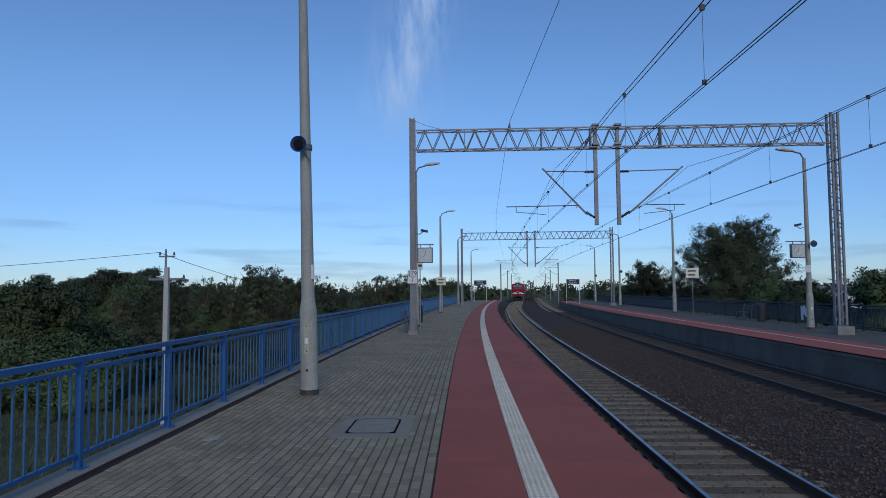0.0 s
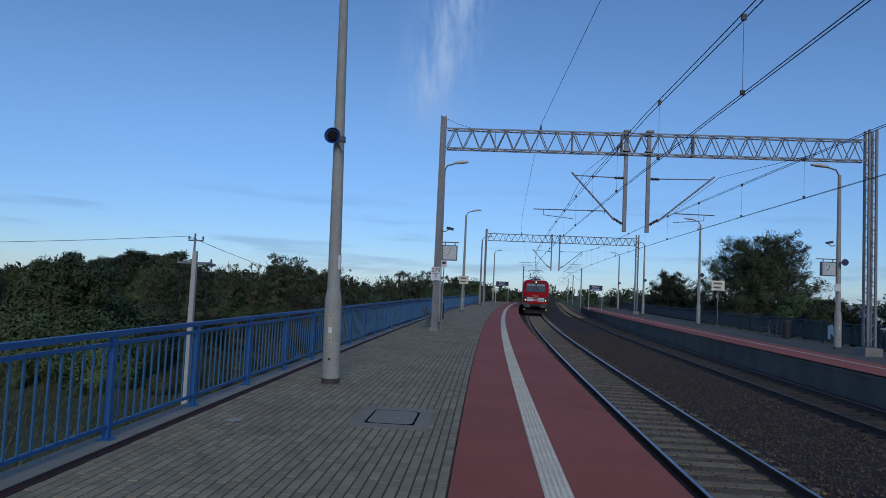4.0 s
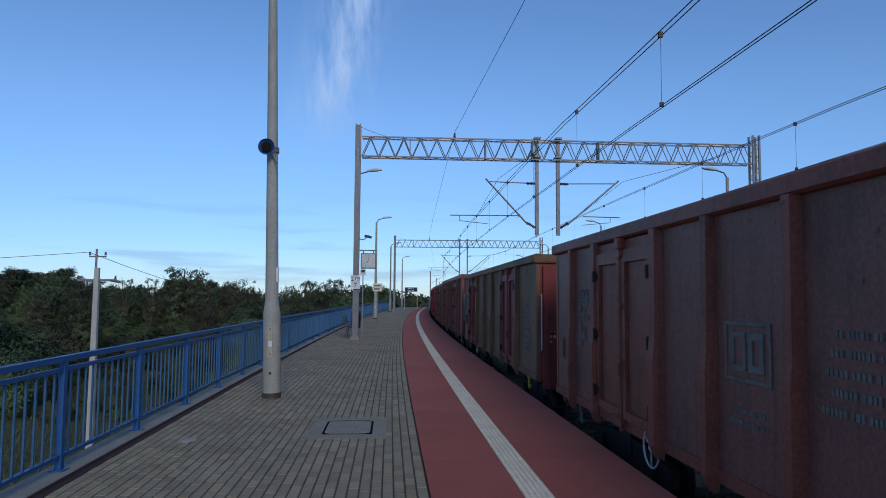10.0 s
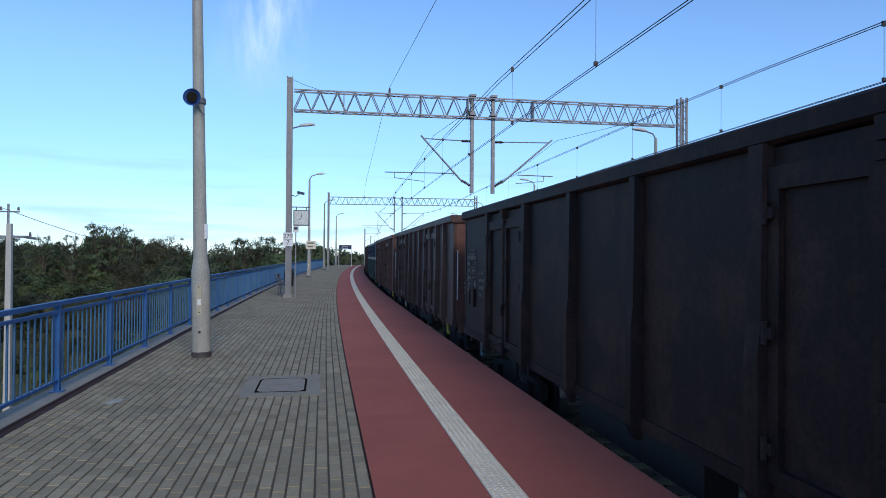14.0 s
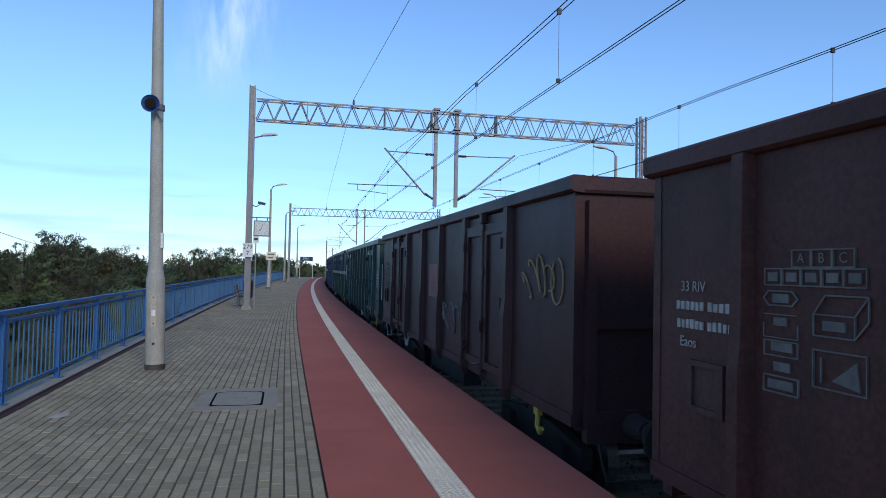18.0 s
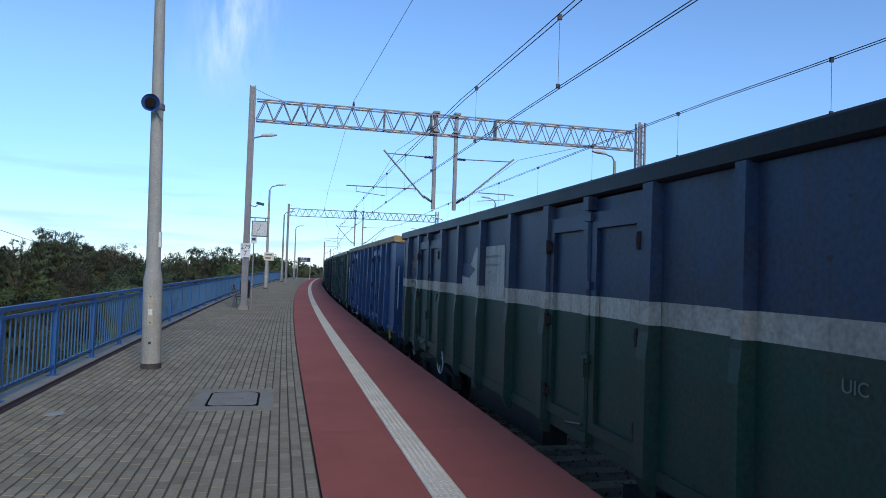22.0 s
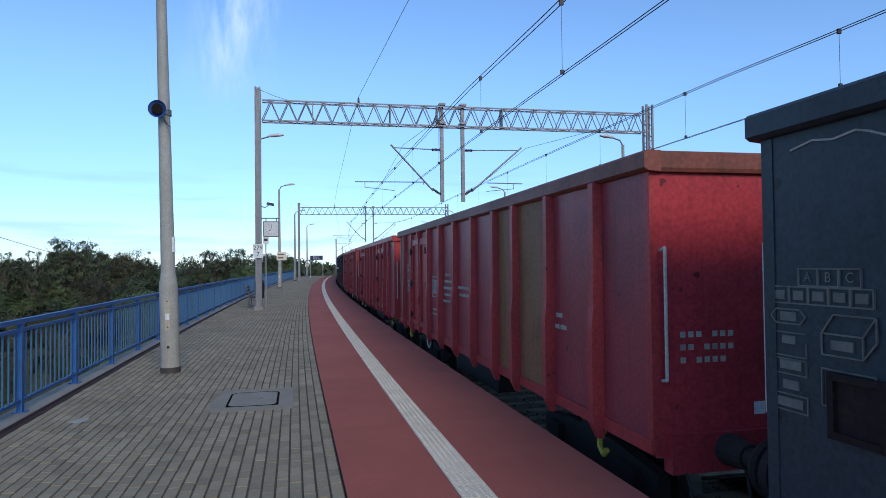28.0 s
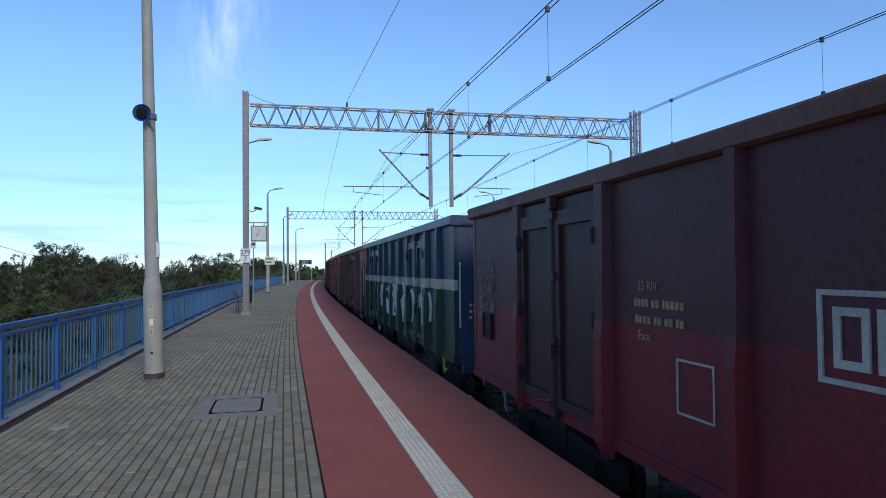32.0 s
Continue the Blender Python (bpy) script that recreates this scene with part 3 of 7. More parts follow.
part("joint_bed", sweep([(INNER, -0.012), (GUT, -0.012)], near_s), M_JOINT, pav, "dark sandy joints")
ROWS = 32
row_w = (INNER - GUT) / ROWS
near_blocks, edge_v, edge_f = [], [], []
g = 0.004


def block_faces(s, o, ln, w, h, vs, fs):
    i = len(vs)
    for (a, b, z) in ((0, 0, -0.02), (ln, 0, -0.02), (ln, w, -0.02), (0, w, -0.02), (0.004, 0.004, h), (ln - 0.004, 0.004, h), (ln - 0.004, w - 0.004, h), (0.004, w - 0.004, h)):
        vs.append(tuple(P(s + a, o - b, z)))
    fs += [(i + 4, i + 7, i + 6, i + 5), (i, i + 4, i + 5, i + 1), (i + 1, i + 5, i + 6, i + 2), (i + 2, i + 6, i + 7, i + 3), (i + 3, i + 7, i + 4, i)]


blk = Build()
block_w, block_l = row_w - 0.011, 0.2 - 0.006
blk.v = [(0, 0, -0.02), (block_w, 0, -0.02), (block_w, block_l, -0.02), (0, block_l, -0.02), (0.004, 0.004, 0), (block_w - 0.004, 0.004, 0), (block_w - 0.004, block_l - 0.004, 0), (0.004, block_l - 0.004, 0)]
blk.f = [(4, 5, 6, 7), (0, 1, 5, 4), (1, 2, 6, 5), (2, 3, 7, 6), (3, 0, 4, 7)]
block_mesh = dress(blk.mesh("block"), M_PAVER)
rnd = random.Random(8)
mh_s0, mh_s1, mh_o0, mh_o1 = 8.16 - Y0, 9.32 - Y0, -5.295, -4.455
singles = 0
for r in range(ROWS):
    o = INNER - r * row_w
    s = -30.0 + (0.1 if r % 2 else 0.0)
    while s < 42:
        if not (mh_s0 < s + 0.1 < mh_s1 and mh_o0 < o - row_w / 2 < mh_o1):
            h = rnd.uniform(-0.003, 0.003)
            if -17.6 < s < -15.75 and singles < 300:
                part("block", block_mesh, M_PAVER, pav, m=at(s, o - 0.006 - block_w, h))
                singles += 1
            else:
                block_faces(s, o - 0.006, block_l, block_w, h, edge_v, edge_f)
        s += 0.2
    for (a, c) in ((-70, -30.2), (42.2, NEAR_END)):
        q = a
        while q < c:
            block_faces(q, o - 0.006, min(2.0, c - q), block_w, 0.0, edge_v, edge_f)
            q += 2.0
bm_ = bpy.data.meshes.new("blocks")
bm_.from_pydata(edge_v, [], edge_f)
M_PAVER_ALL = material("grey_paver_joined", (0.318, 0.270, 0.172), 0.9, 0, (0.202, 0.171, 0.106), 0.6, 0.7, 90, 0.35, 0.004, 0.3)
nt_ = M_PAVER_ALL.node_tree
geo_ = nt_.nodes.new("ShaderNodeNewGeometry")
hsv_ = [x for x in nt_.nodes if x.type == "HUE_SAT"][0]
old_ = hsv_.inputs["Value"].links[0].from_socket
ma_, mb_ = nt_.nodes.new("ShaderNodeMath"), nt_.nodes.new("ShaderNodeMath")
ma_.operation, mb_.operation = "MULTIPLY_ADD", "MULTIPLY"
nt_.links.new(geo_.outputs["Random Per Island"], ma_.inputs[0])
ma_.inputs[1].default_value, ma_.inputs[2].default_value = 0.32, 0.84
nt_.links.new(ma_.outputs[0], mb_.inputs[0])
nt_.links.new(old_, mb_.inputs[1])
nt_.links.new(mb_.outputs[0], hsv_.inputs["Value"])
bl = part("blocks", bm_, M_PAVER_ALL, pav, "grey concrete paving blocks")
bl["kind"] = "stuff"

# tactile strip: cream slabs with rows of studs
tact = thing("tactile_strip", "cream tactile warning strip with rows of studs", "tactile paving", "", "structure")
slab = Build().box(-0.127, 0.127, 0.003, 0.297, -0.05, 0.003).mesh("slab")
dress(slab, M_TACT)
studs = Build()
for i, s in enumerate(steps(-28, 62, 0.3)[:-1]):
    part("slab", slab, M_TACT, tact, m=at(s, STRIP))
    if -23.5 < s < 8:
        for a in range(5):
            for b in range(6):
                c = at(s, STRIP) @ Vector((-0.1 + 0.05 * a, 0.025 + 0.05 * b, 0.003))
                studs.tube(c, c + Vector((0, 0, 0.007)), 0.016, 0.011, 6)
st_ = part("studs", studs, M_TACT, tact, "raised round studs")
st_["kind"] = "stuff"
part("far_slabs", sweep([(STRIP - 0.127, 0.003), (STRIP + 0.127, 0.003)], steps(62, NEAR_END, 2)), M_TACT, tact)
part("near_slabs", sweep([(STRIP - 0.127, 0.003), (STRIP + 0.127, 0.003)], steps(-70, -28, 2)), M_TACT, tact)

tagged(part("gutter", sweep([(GUT, 0.0), (GUT - 0.01, -0.03), (KERB + 0.01, -0.03), (KERB, 0.0)], near_s), M_GUTTER), "dark maroon drainage joint along the kerb", "gutter", kind="structure")
kerb = thing("kerb", "pale concrete kerb carrying the blue railing", "kerb", "", "structure")
for a in steps(-70, NEAR_END - 2.0, 2.0):
    part("kerbstone", sweep([(KERB, -0.06), (KERB, 0.004), (KERB - 0.01, 0.012), (-7.70, 0.012), (-7.70, -0.3)], [a + 0.004, a + 1.0, a + 1.996]), M_KERB, kerb)

# manhole cover
M_FRAME = material("worn_frame_concrete", (0.29, 0.26, 0.195), 0.9, 0, (0.2, 0.18, 0.13), 0.6, 2.0, 70, 0.3, 0.004, 0.3)
mh = thing("manhole_cover", "square iron manhole cover set in a concrete frame", "manhole cover", m=at(8.74 - Y0, -4.875, 0.0, 0))
fr = Build()
for x0, x1, y0, y1 in ((-0.49, 0.49, -0.70, -0.47), (-0.49, 0.49, 0.47, 0.70), (-0.49, -0.315, -0.47, 0.47), (0.315, 0.49, -0.47, 0.47)):
    fr.box(x0, x1, y0, y1, -0.03, 0.002)
part("frame", fr, M_FRAME, mh, "concrete surround")


def rounded(w, h, r):
    return [(sx * (w - r) + r * math.cos(a), sy * (h - r) + r * math.sin(a)) for sx, sy, a0 in ((1, 1, 0), (-1, 1, 90), (-1, -1, 180), (1, -1, 270)) for a in (radians(a0 + 22.5 * k) for k in range(5))]


part("gap", Build().prism(rounded(0.312, 0.468, 0.12), 2, -0.03, 0.0035), M_SHADE_GAP, mh, "dark rounded seating")
part("lid", Build().prism(rounded(0.286, 0.438, 0.10), 2, -0.03, 0.004), M_IRON, mh, "worn grey iron lid")
part("badge", Build().tube((0, 0, 0.004), (0, 0, 0.011), 0.11, 0.10, 24), M_IRON, mh, "round cast boss")
tagged(part("paint_patch", Build().prism([(-0.09, -0.1), (0.02, -0.13), (0.1, -0.05), (0.08, 0.1), (-0.03, 0.13)], 2, 0.0035, 0.005), M_STENCIL, m=at(7.98 - Y0, -6.72)), "small worn pale patch on the paving", "patch")

# ---- blue railing ----
railing = thing("railing", "blue painted steel railing with thin balusters", "railing", "", "structure")
RZ = 0.012
rs = steps(-60, NEAR_END, 2.0)
ph = 6.62 - Y0                       # one post stands here
posts = [ph + 2.0 * k for k in range(-20, 44)]
posts = [p for p in posts if p < NEAR_END]
postm = dress(Build().box(-0.03, 0.03, -0.035, 0.035, RZ, 1.06).box(-0.07, 0.07, -0.07, 0.07, RZ, RZ + 0.012).mesh("post"), M_BLUE)
balm = dress(Build().box(-0.009, 0.009, -0.011, 0.011, 0.15, 0.98).mesh("baluster"), M_BALUSTER)
pr = [posts[0]] + posts[1:]
part("top_rail", sweep([(POST - 0.035, 1.06), (POST - 0.035, 1.115), (POST + 0.035, 1.115), (POST + 0.035, 1.06)], pr, True), M_BLUE, railing)
part("upper_rail", sweep([(POST - 0.02, 0.965), (POST - 0.02, 1.005), (POST + 0.02, 1.005), (POST + 0.02, 0.965)], pr, True), M_BLUE, railing)
part("lower_rail", sweep([(POST - 0.02, 0.13), (POST - 0.02, 0.165), (POST + 0.02, 0.165), (POST + 0.02, 0.13)], pr, True), M_BLUE, railing)
rest = Build()
count = 0
for p in posts:
    part("post", postm, M_BLUE, railing, m=at(p, POST))
    for k in range(1, 12):
        s = p + 2.0 * k / 12
        if s > posts[-1]:
            continue
        if s > -21 and count < 300:
            part("baluster", balm, M_BALUSTER, railing, m=at(s, POST))
            count += 1
        else:
            rest.box(-0.009, 0.009, -0.011, 0.011, 0.15, 0.98, at(s, POST))
rb_ = part("balusters", rest, M_BALUSTER, railing, "distant thin balusters")
rb_["kind"] = "stuff"


# ---- lamp posts ----
M_HATCH = material("tan_hatch_paint", (0.46, 0.41, 0.30), 0.7, 0, (0.33, 0.29, 0.21), 0.5, 4, 50, 0.1)
M_SPEAKER = material("speaker_blue", (0.05, 0.115, 0.36), 0.45, 0, (0.02, 0.04, 0.1), 0.4, 6, 40, 0)

def lamp_post(name, m, height, label, speaker=False, arm=-1):
    """Tapered tube on a wider foot; the arm reaches towards +x times arm."""
    t = thing(name, label, "lamp post", "platform lamps", m=m)
    foot = Build()
    foot.tube((0, 0, 0.06), (0, 0, 1.42), 0.15, 0.145, 20).tube((0, 0, 1.42), (0, 0, 1.62), 0.145, 0.112, 20, False)
    part("foot", foot, M_POLE, t, "wider painted foot", True)
    part("base_band", Build().tube((0, 0, 0), (0, 0, 0.085), 0.16, 0.157, 20), M_BITUMEN, t, "black bituminous band")
    part("shaft", Build().tube((0, 0, 1.6), (0, 0, height), 0.112, 0.07, 20), M_POLE, t, smooth=True)
    part("hatch", Build().box(-0.04, 0.04, -0.157, -0.14, 0.70, 1.20), M_HATCH, t, "narrow tan inspection hatch")
    for z in (0.74, 1.16):
        part("screw", Build().tube((0, -0.16, z), (0, -0.15, z), 0.012, None, 8), M_BLACK, t)
    part("earth_lug", Build().tube((0.0, -0.165, 0.42), (0.0, -0.14, 0.42), 0.022, None, 8), M_BLACK, t)
    part("notice", Build().box(-0.03, 0.03, -0.160, -0.156, 0.86, 0.96), M_WHITE, t, "white notice")
    hd = Build().path([(0, 0, height - 0.05), (arm * 0.15, 0, height + 0.22), (arm * 0.55, 0, height + 0.34)], 0.035, 8)
    part("arm", hd, M_GALV, t)
    lum = Build()
    lum.loft([[(arm * x, y * w, height + z0 + dz * h) for y, dz in ((-1, 0), (-0.8, 1), (0.8, 1), (1, 0), (0.8, -0.5), (-0.8, -0.5))] for x, w, z0, h in ((0.45, 0.05, 0.34, 0.04), (0.6, 0.12, 0.36, 0.08), (0.95, 0.15, 0.40, 0.09), (1.2, 0.08, 0.42, 0.04))])
    part("luminaire", lum, M_LENS, t, "pale grey luminaire", True)
    if speaker:
        part("clamp", Build().tube((0, 0, 4.20), (0, 0, 4.29), 0.118, 0.118, 16), M_DARKSTEEL, t)
        horn = Build()
        for a, b, r1, r2 in ((0.08, 0.16, 0.05, 0.055), (0.16, 0.24, 0.055, 0.135), (0.24, 0.265, 0.135, 0.14)):
            horn.tube((-0.05, -a - 0.03, 4.25), (-0.05, -b - 0.03, 4.25), r1, r2, 20, a < 0.15)
        loud = part("loudspeaker", horn, M_SPEAKER, t, "round dark blue loudspeaker", True)
        part("cone", Build().tube((-0.05, -0.298, 4.25), (-0.05, -0.19, 4.25), 0.085, 0.03, 20), M_SHADE_GAP, loud, "black speaker cone", True)
        part("bracket", Build().path([(0.02, -0.1, 4.12), (0.10, -0.18, 4.0), (0.12, -0.2, 3.98)], 0.012), M_DARKSTEEL, t)
        part("sticker", Build().box(0.085, 0.125, -0.09, -0.03, 1.95, 2.2), M_WHITE, t, "white sticker")
    return t


lamp_post("lamp_post", pose(-2.662, 11.36, 0, 0, -1.2, 0), 7.6, "tall grey lamp post with a round blue loudspeaker", True, 1)
for y, o in ((32.8, -6.3), (52.6, -6.35), (77.5, -6.4), (103, -6.4)):
    lamp_post("lamp_post", at(y - Y0, o), 7.6, "slim grey lamp post standing on the paved platform", False, 1)
ZO = -0.10                            # opposite platform
for y, o in ((30.4, 11.35), (52.4, 11.55), (75.5, 11.6), (97, 11.6)):
    t = lamp_post("lamp_post", at(y - Y0, o, ZO), 7.6, "slim grey lamp post on the opposite platform", False, -1)
    part("loudspeaker", Build().tube((0.12, -0.1, 3.75), (0.12, -0.32, 3.75), 0.06, 0.15, 16), M_NAVY, t, "dark blue loudspeaker", True)

# ---- opposite platform ----
M_FARWALL = material("weathered_grey_concrete", (0.20, 0.17, 0.145), 0.95, 0, (0.12, 0.10, 0.085), 0.7, 0.8, 40, 0.4, 0.006, 0.1)
M_FARPAVE = material("dark_grey_paving", (0.15, 0.14, 0.12), 0.95, 0, (0.10, 0.095, 0.08), 0.6, 0.9, 40, 0.3, 0.004, 0.1)
OE = 7.10
far_s = steps(-70, FAR_END, 2.0)
tagged(part("opposite_platform", sweep([(OE, -1.4), (OE, ZO - 0.14), (OE - 0.06, ZO - 0.13), (OE - 0.06, ZO - 0.05), (OE + 0.02, ZO - 0.04), (13.2, ZO - 0.04), (13.2, -2.2)], far_s), M_FARWALL), "grey concrete edge of the opposite platform", "platform", kind="structure")
tagged(part("opposite_end", Build().box(OE, 13.2, -0.15, 0.15, -1.6, ZO - 0.045, at(FAR_END)), M_WALL), "concrete end wall of the opposite platform", "wall", kind="structure")
ored = thing("opposite_walkway", "red walkway with a pale line on the opposite platform", "walkway", "", "structure")
for a in steps(-70, FAR_END - 3.2, 3.2):
    part("panel", sweep([(OE - 0.05, ZO), (OE + 1.22, ZO)], [a + 0.004, a + 1.6, a + 3.196]), M_RED, ored)
    part("panel", sweep([(OE + 1.44, ZO), (OE + 2.2, ZO)], [a + 0.004, a + 1.6, a + 3.196]), M_RED, ored)
part("pale_line", sweep([(OE + 1.26, ZO + 0.003), (OE + 1.40, ZO + 0.003)], far_s), M_TACT, ored, "cream tactile line")
tagged(part("opposite_paving", sweep([(OE + 2.2, ZO - 0.002), (13.2, ZO - 0.002)], far_s), M_FARPAVE), "grey paving of the opposite platform", "paving", kind="structure")
M_FENCE = material("dark_blue_fence_paint", (0.016, 0.034, 0.058), 0.6, 0, (0.012, 0.025, 0.05), 0.5, 3, 60, 0.05, 0.002, 0.3)
fence = thing("opposite_fence", "dark blue steel fence behind the opposite platform", "fence", "", "structure")
fpost = dress(Build().box(-0.03, 0.03, -0.035, 0.035, ZO, 1.05).mesh("post"), M_FENCE)
for name, z0, z1 in (("top_rail", 0.92, 0.98), ("upper_rail", 0.80, 0.84), ("lower_rail", 0.05, 0.09)):
    part(name, sweep([(12.75, z0), (12.75, z1), (12.81, z1), (12.81, z0)], far_s, True), M_FENCE, fence)
fb = Build()
for s in steps(-20, FAR_END, 2.0):
    part("post", fpost, M_FENCE, fence, m=at(s, 12.78))
for s in steps(-20, FAR_END, 0.10):
    fb.box(-0.009, 0.009, -0.012, 0.012, 0.06, 0.82, at(s, 12.78))
fb_ = part("balusters", fb, M_FENCE, fence, "thin blue balusters")
fb_["kind"] = "stuff"


# ---- catenary portals ----
def truss(t, x0, x1, z0, z1, y0=-0.2, y1=0.2):
    """Lattice beam: four chords, posts and zigzag webs."""
    for y in (y0, y1):
        for z in (z0, z1):
            part("chord", Build().box(x0, x1, y - 0.026, y + 0.026, z - 0.026, z + 0.026), M_GALV, t)
    n = 24
    for y in (y0, y1):
        for i in range(n):
            a, b = x0 + (x1 - x0) * i / n, x0 + (x1 - x0) * (i + 1) / n
            mid = (a + b) / 2
            part("web_bar", Build().tube((a, y, z0), (mid, y, z1), 0.02, None, 5), M_GALV, t)
            part("web_bar", Build().tube((mid, y, z1), (b, y, z0), 0.02, None, 5), M_GALV, t)
    for z in (z0, z1):
        for i in range(n):
            a, b = x0 + (x1 - x0) * i / n, x0 + (x1 - x0) * (i + 1) / n
            part("lacing_bar", Build().tube((a, y0 if i % 2 else y1, z), (b, y1 if i % 2 else y0, z), 0.014, None, 5), M_GALV, t)
    for f in (0.12, 0.31, 0.43, 0.6):
        x = x0 + (x1 - x0) * f
        part("batten", Build().box(x - 0.018, x + 0.018, y0 - 0.02, y1 + 0.02, z0, z1), M_GALV, t)


def cantilever(t, hx, side, reach):
    """Hanger tube with a slanted bracket, tie tube and steady arm on one side (-1 or +1)."""
    part("hanger", Build().box(hx - 0.07, hx + 0.07, -0.08, 0.08, 4.30, 8.35), M_GALV, t, "hanging steel mast")
    for z in (7.5, 8.28):
        part("hanger_clamp", Build().box(hx - 0.13, hx + 0.13, -0.25, 0.25, z, z + 0.08), M_GALV, t)
    tip = hx + side * (2.13 if side < 0 else 2.57)
    part("strut", Build().tube((hx + side * 0.38, 0, 4.74), (tip, 0, 6.62), 0.035, None, 8), M_GALV, t, "slanted bracket tube")
    part("tie", Build().tube((hx + side * 0.4, 0, 6.46), (tip - side * 0.12, 0, 6.5), 0.022, None, 8), M_GALV, t)
    for z, x in ((4.62, 0.28), (6.45, 0.25)):
        ins = Build()
        for k in range(6):
            xa = hx + side * (0.1 + 0.055 * k)
            za = z + (0.035 * k if z < 5 else 0)
            ins.tube((xa, 0, za), (xa + side * 0.03, 0, za + (0.02 if z < 5 else 0)), 0.065, 0.05, 10)
        ins.tube((hx, 0, z - (0.06 if z < 5 else 0)), (hx + side * 0.45, 0, z + (0.22 if z < 5 else 0)), 0.03, None, 8)
        part("insulator", ins, M_INSUL, t, "ribbed brown insulator")
    part("register_tube", Build().tube((hx + side * (0.75 if reach > 3 else 1.05), 0, 5.10), (hx + side * reach, 0, 5.08), 0.02, None, 6), M_GALV, t)
    part("steady_arm", Build().path([(hx + side * (reach - 0.4), 0, 5.08), (hx + side * (reach - 0.4), 0, 4.86), (hx + side * (reach - 1.6), 0, 4.74)], 0.014, 5), M_GALV, t)
    part("stay", Build().tube((hx + side * 0.75, 0, 5.1), (hx + side * 0.8, 0, 5.0), 0.015, None, 5), M_GALV, t)


def portal(m):
    t = thing("catenary_portal", "galvanised lattice gantry spanning both tracks with hanging masts", "gantry", "catenary portals", m=m)
    truss(t, -5.75, 10.6, 7.42, 8.22)
    for x in (-6.0, -5.82):
        for y in (-0.17, 0.17):
            part("mast_flange", Build().box(x - 0.022, x + 0.022, y - 0.03, y + 0.03, 0.15, 8.75), M_GALV, t)
    for y in (-0.14, 0.14):
        part("mast_web", Build().box(-5.99, -5.83, y - 0.01, y + 0.01, 0.15, 8.72), M_GALV, t)
    part("foundation", Build().box(-6.09, -5.73, -0.26, 0.26, -0.02, 0.14), M_CONC, t, "concrete foundation block")
    part("cap_plate", Build().box(-6.06, -5.76, -0.22, 0.22, 0.14, 0.165), M_GALV, t)
    part("stay_wire", Build().path([(-5.9, 0, 8.7), (-5.3, 0, 8.45), (-4.6, 0, 8.25)], 0.008, 5), M_WIRE, t)
    for x in (10.70, 10.97):
        for y in (-0.16, 0.16):
            part("lattice_leg", Build().box(x - 0.04, x + 0.04, y - 0.04, y + 0.04, 0.25, 8.65), M_GALV, t)
    for k in range(16):
        z = 0.4 + 0.5 * k
        for y in (-0.16, 0.16):
            part("brace", Build().tube((10.70, y, z), (10.97, y, z + 0.25), 0.022, None, 5), M_GALV, t)
            part("brace", Build().tube((10.97, y, z + 0.25), (10.70, y, z + 0.5), 0.022, None, 5), M_GALV, t)
    part("foundation", Build().box(10.52, 11.15, -0.36, 0.36, ZO - 0.05, 0.22), M_CONC, t, "concrete foundation block")
    part("insulator_post", Build().tube((-1.95, 0, 8.25), (-1.95, 0, 8.5), 0.05, 0.03, 10), M_INSUL, t)
    cantilever(t, 1.47, -1, 3.6)
    cantilever(t, 2.36, 1, 2.6)
    return t


g1 = 26.92 - Y0
portal(pose(3.66, 26.92, 0, 0, 0, 0.0))
g2 = 76.0 - Y0
p2 = P(g2)
portal(pose(p2.x + 0.05, p2.y, 0, 0, 0, turn_at(g2)))
for s in (122.0, 172.0, 222.0):
    for o, side in ((-3.4, 1), (8.8, -1)):
        t = thing("catenary_mast", "distant steel catenary mast beside the track", "mast", "catenary masts", m=at(s, o, -1.2))
        part("mast", Build().box(-0.12, 0.12, -0.12, 0.12, 0, 8.6), M_GALV, t)
        part("bracket", Build().tube((0, 0, 5.9), (side * 3.0, 0, 7.6), 0.035, None, 6).tube((0, 0, 7.6), (side * 3.0, 0, 7.6), 0.025, None, 6), M_GALV, t)

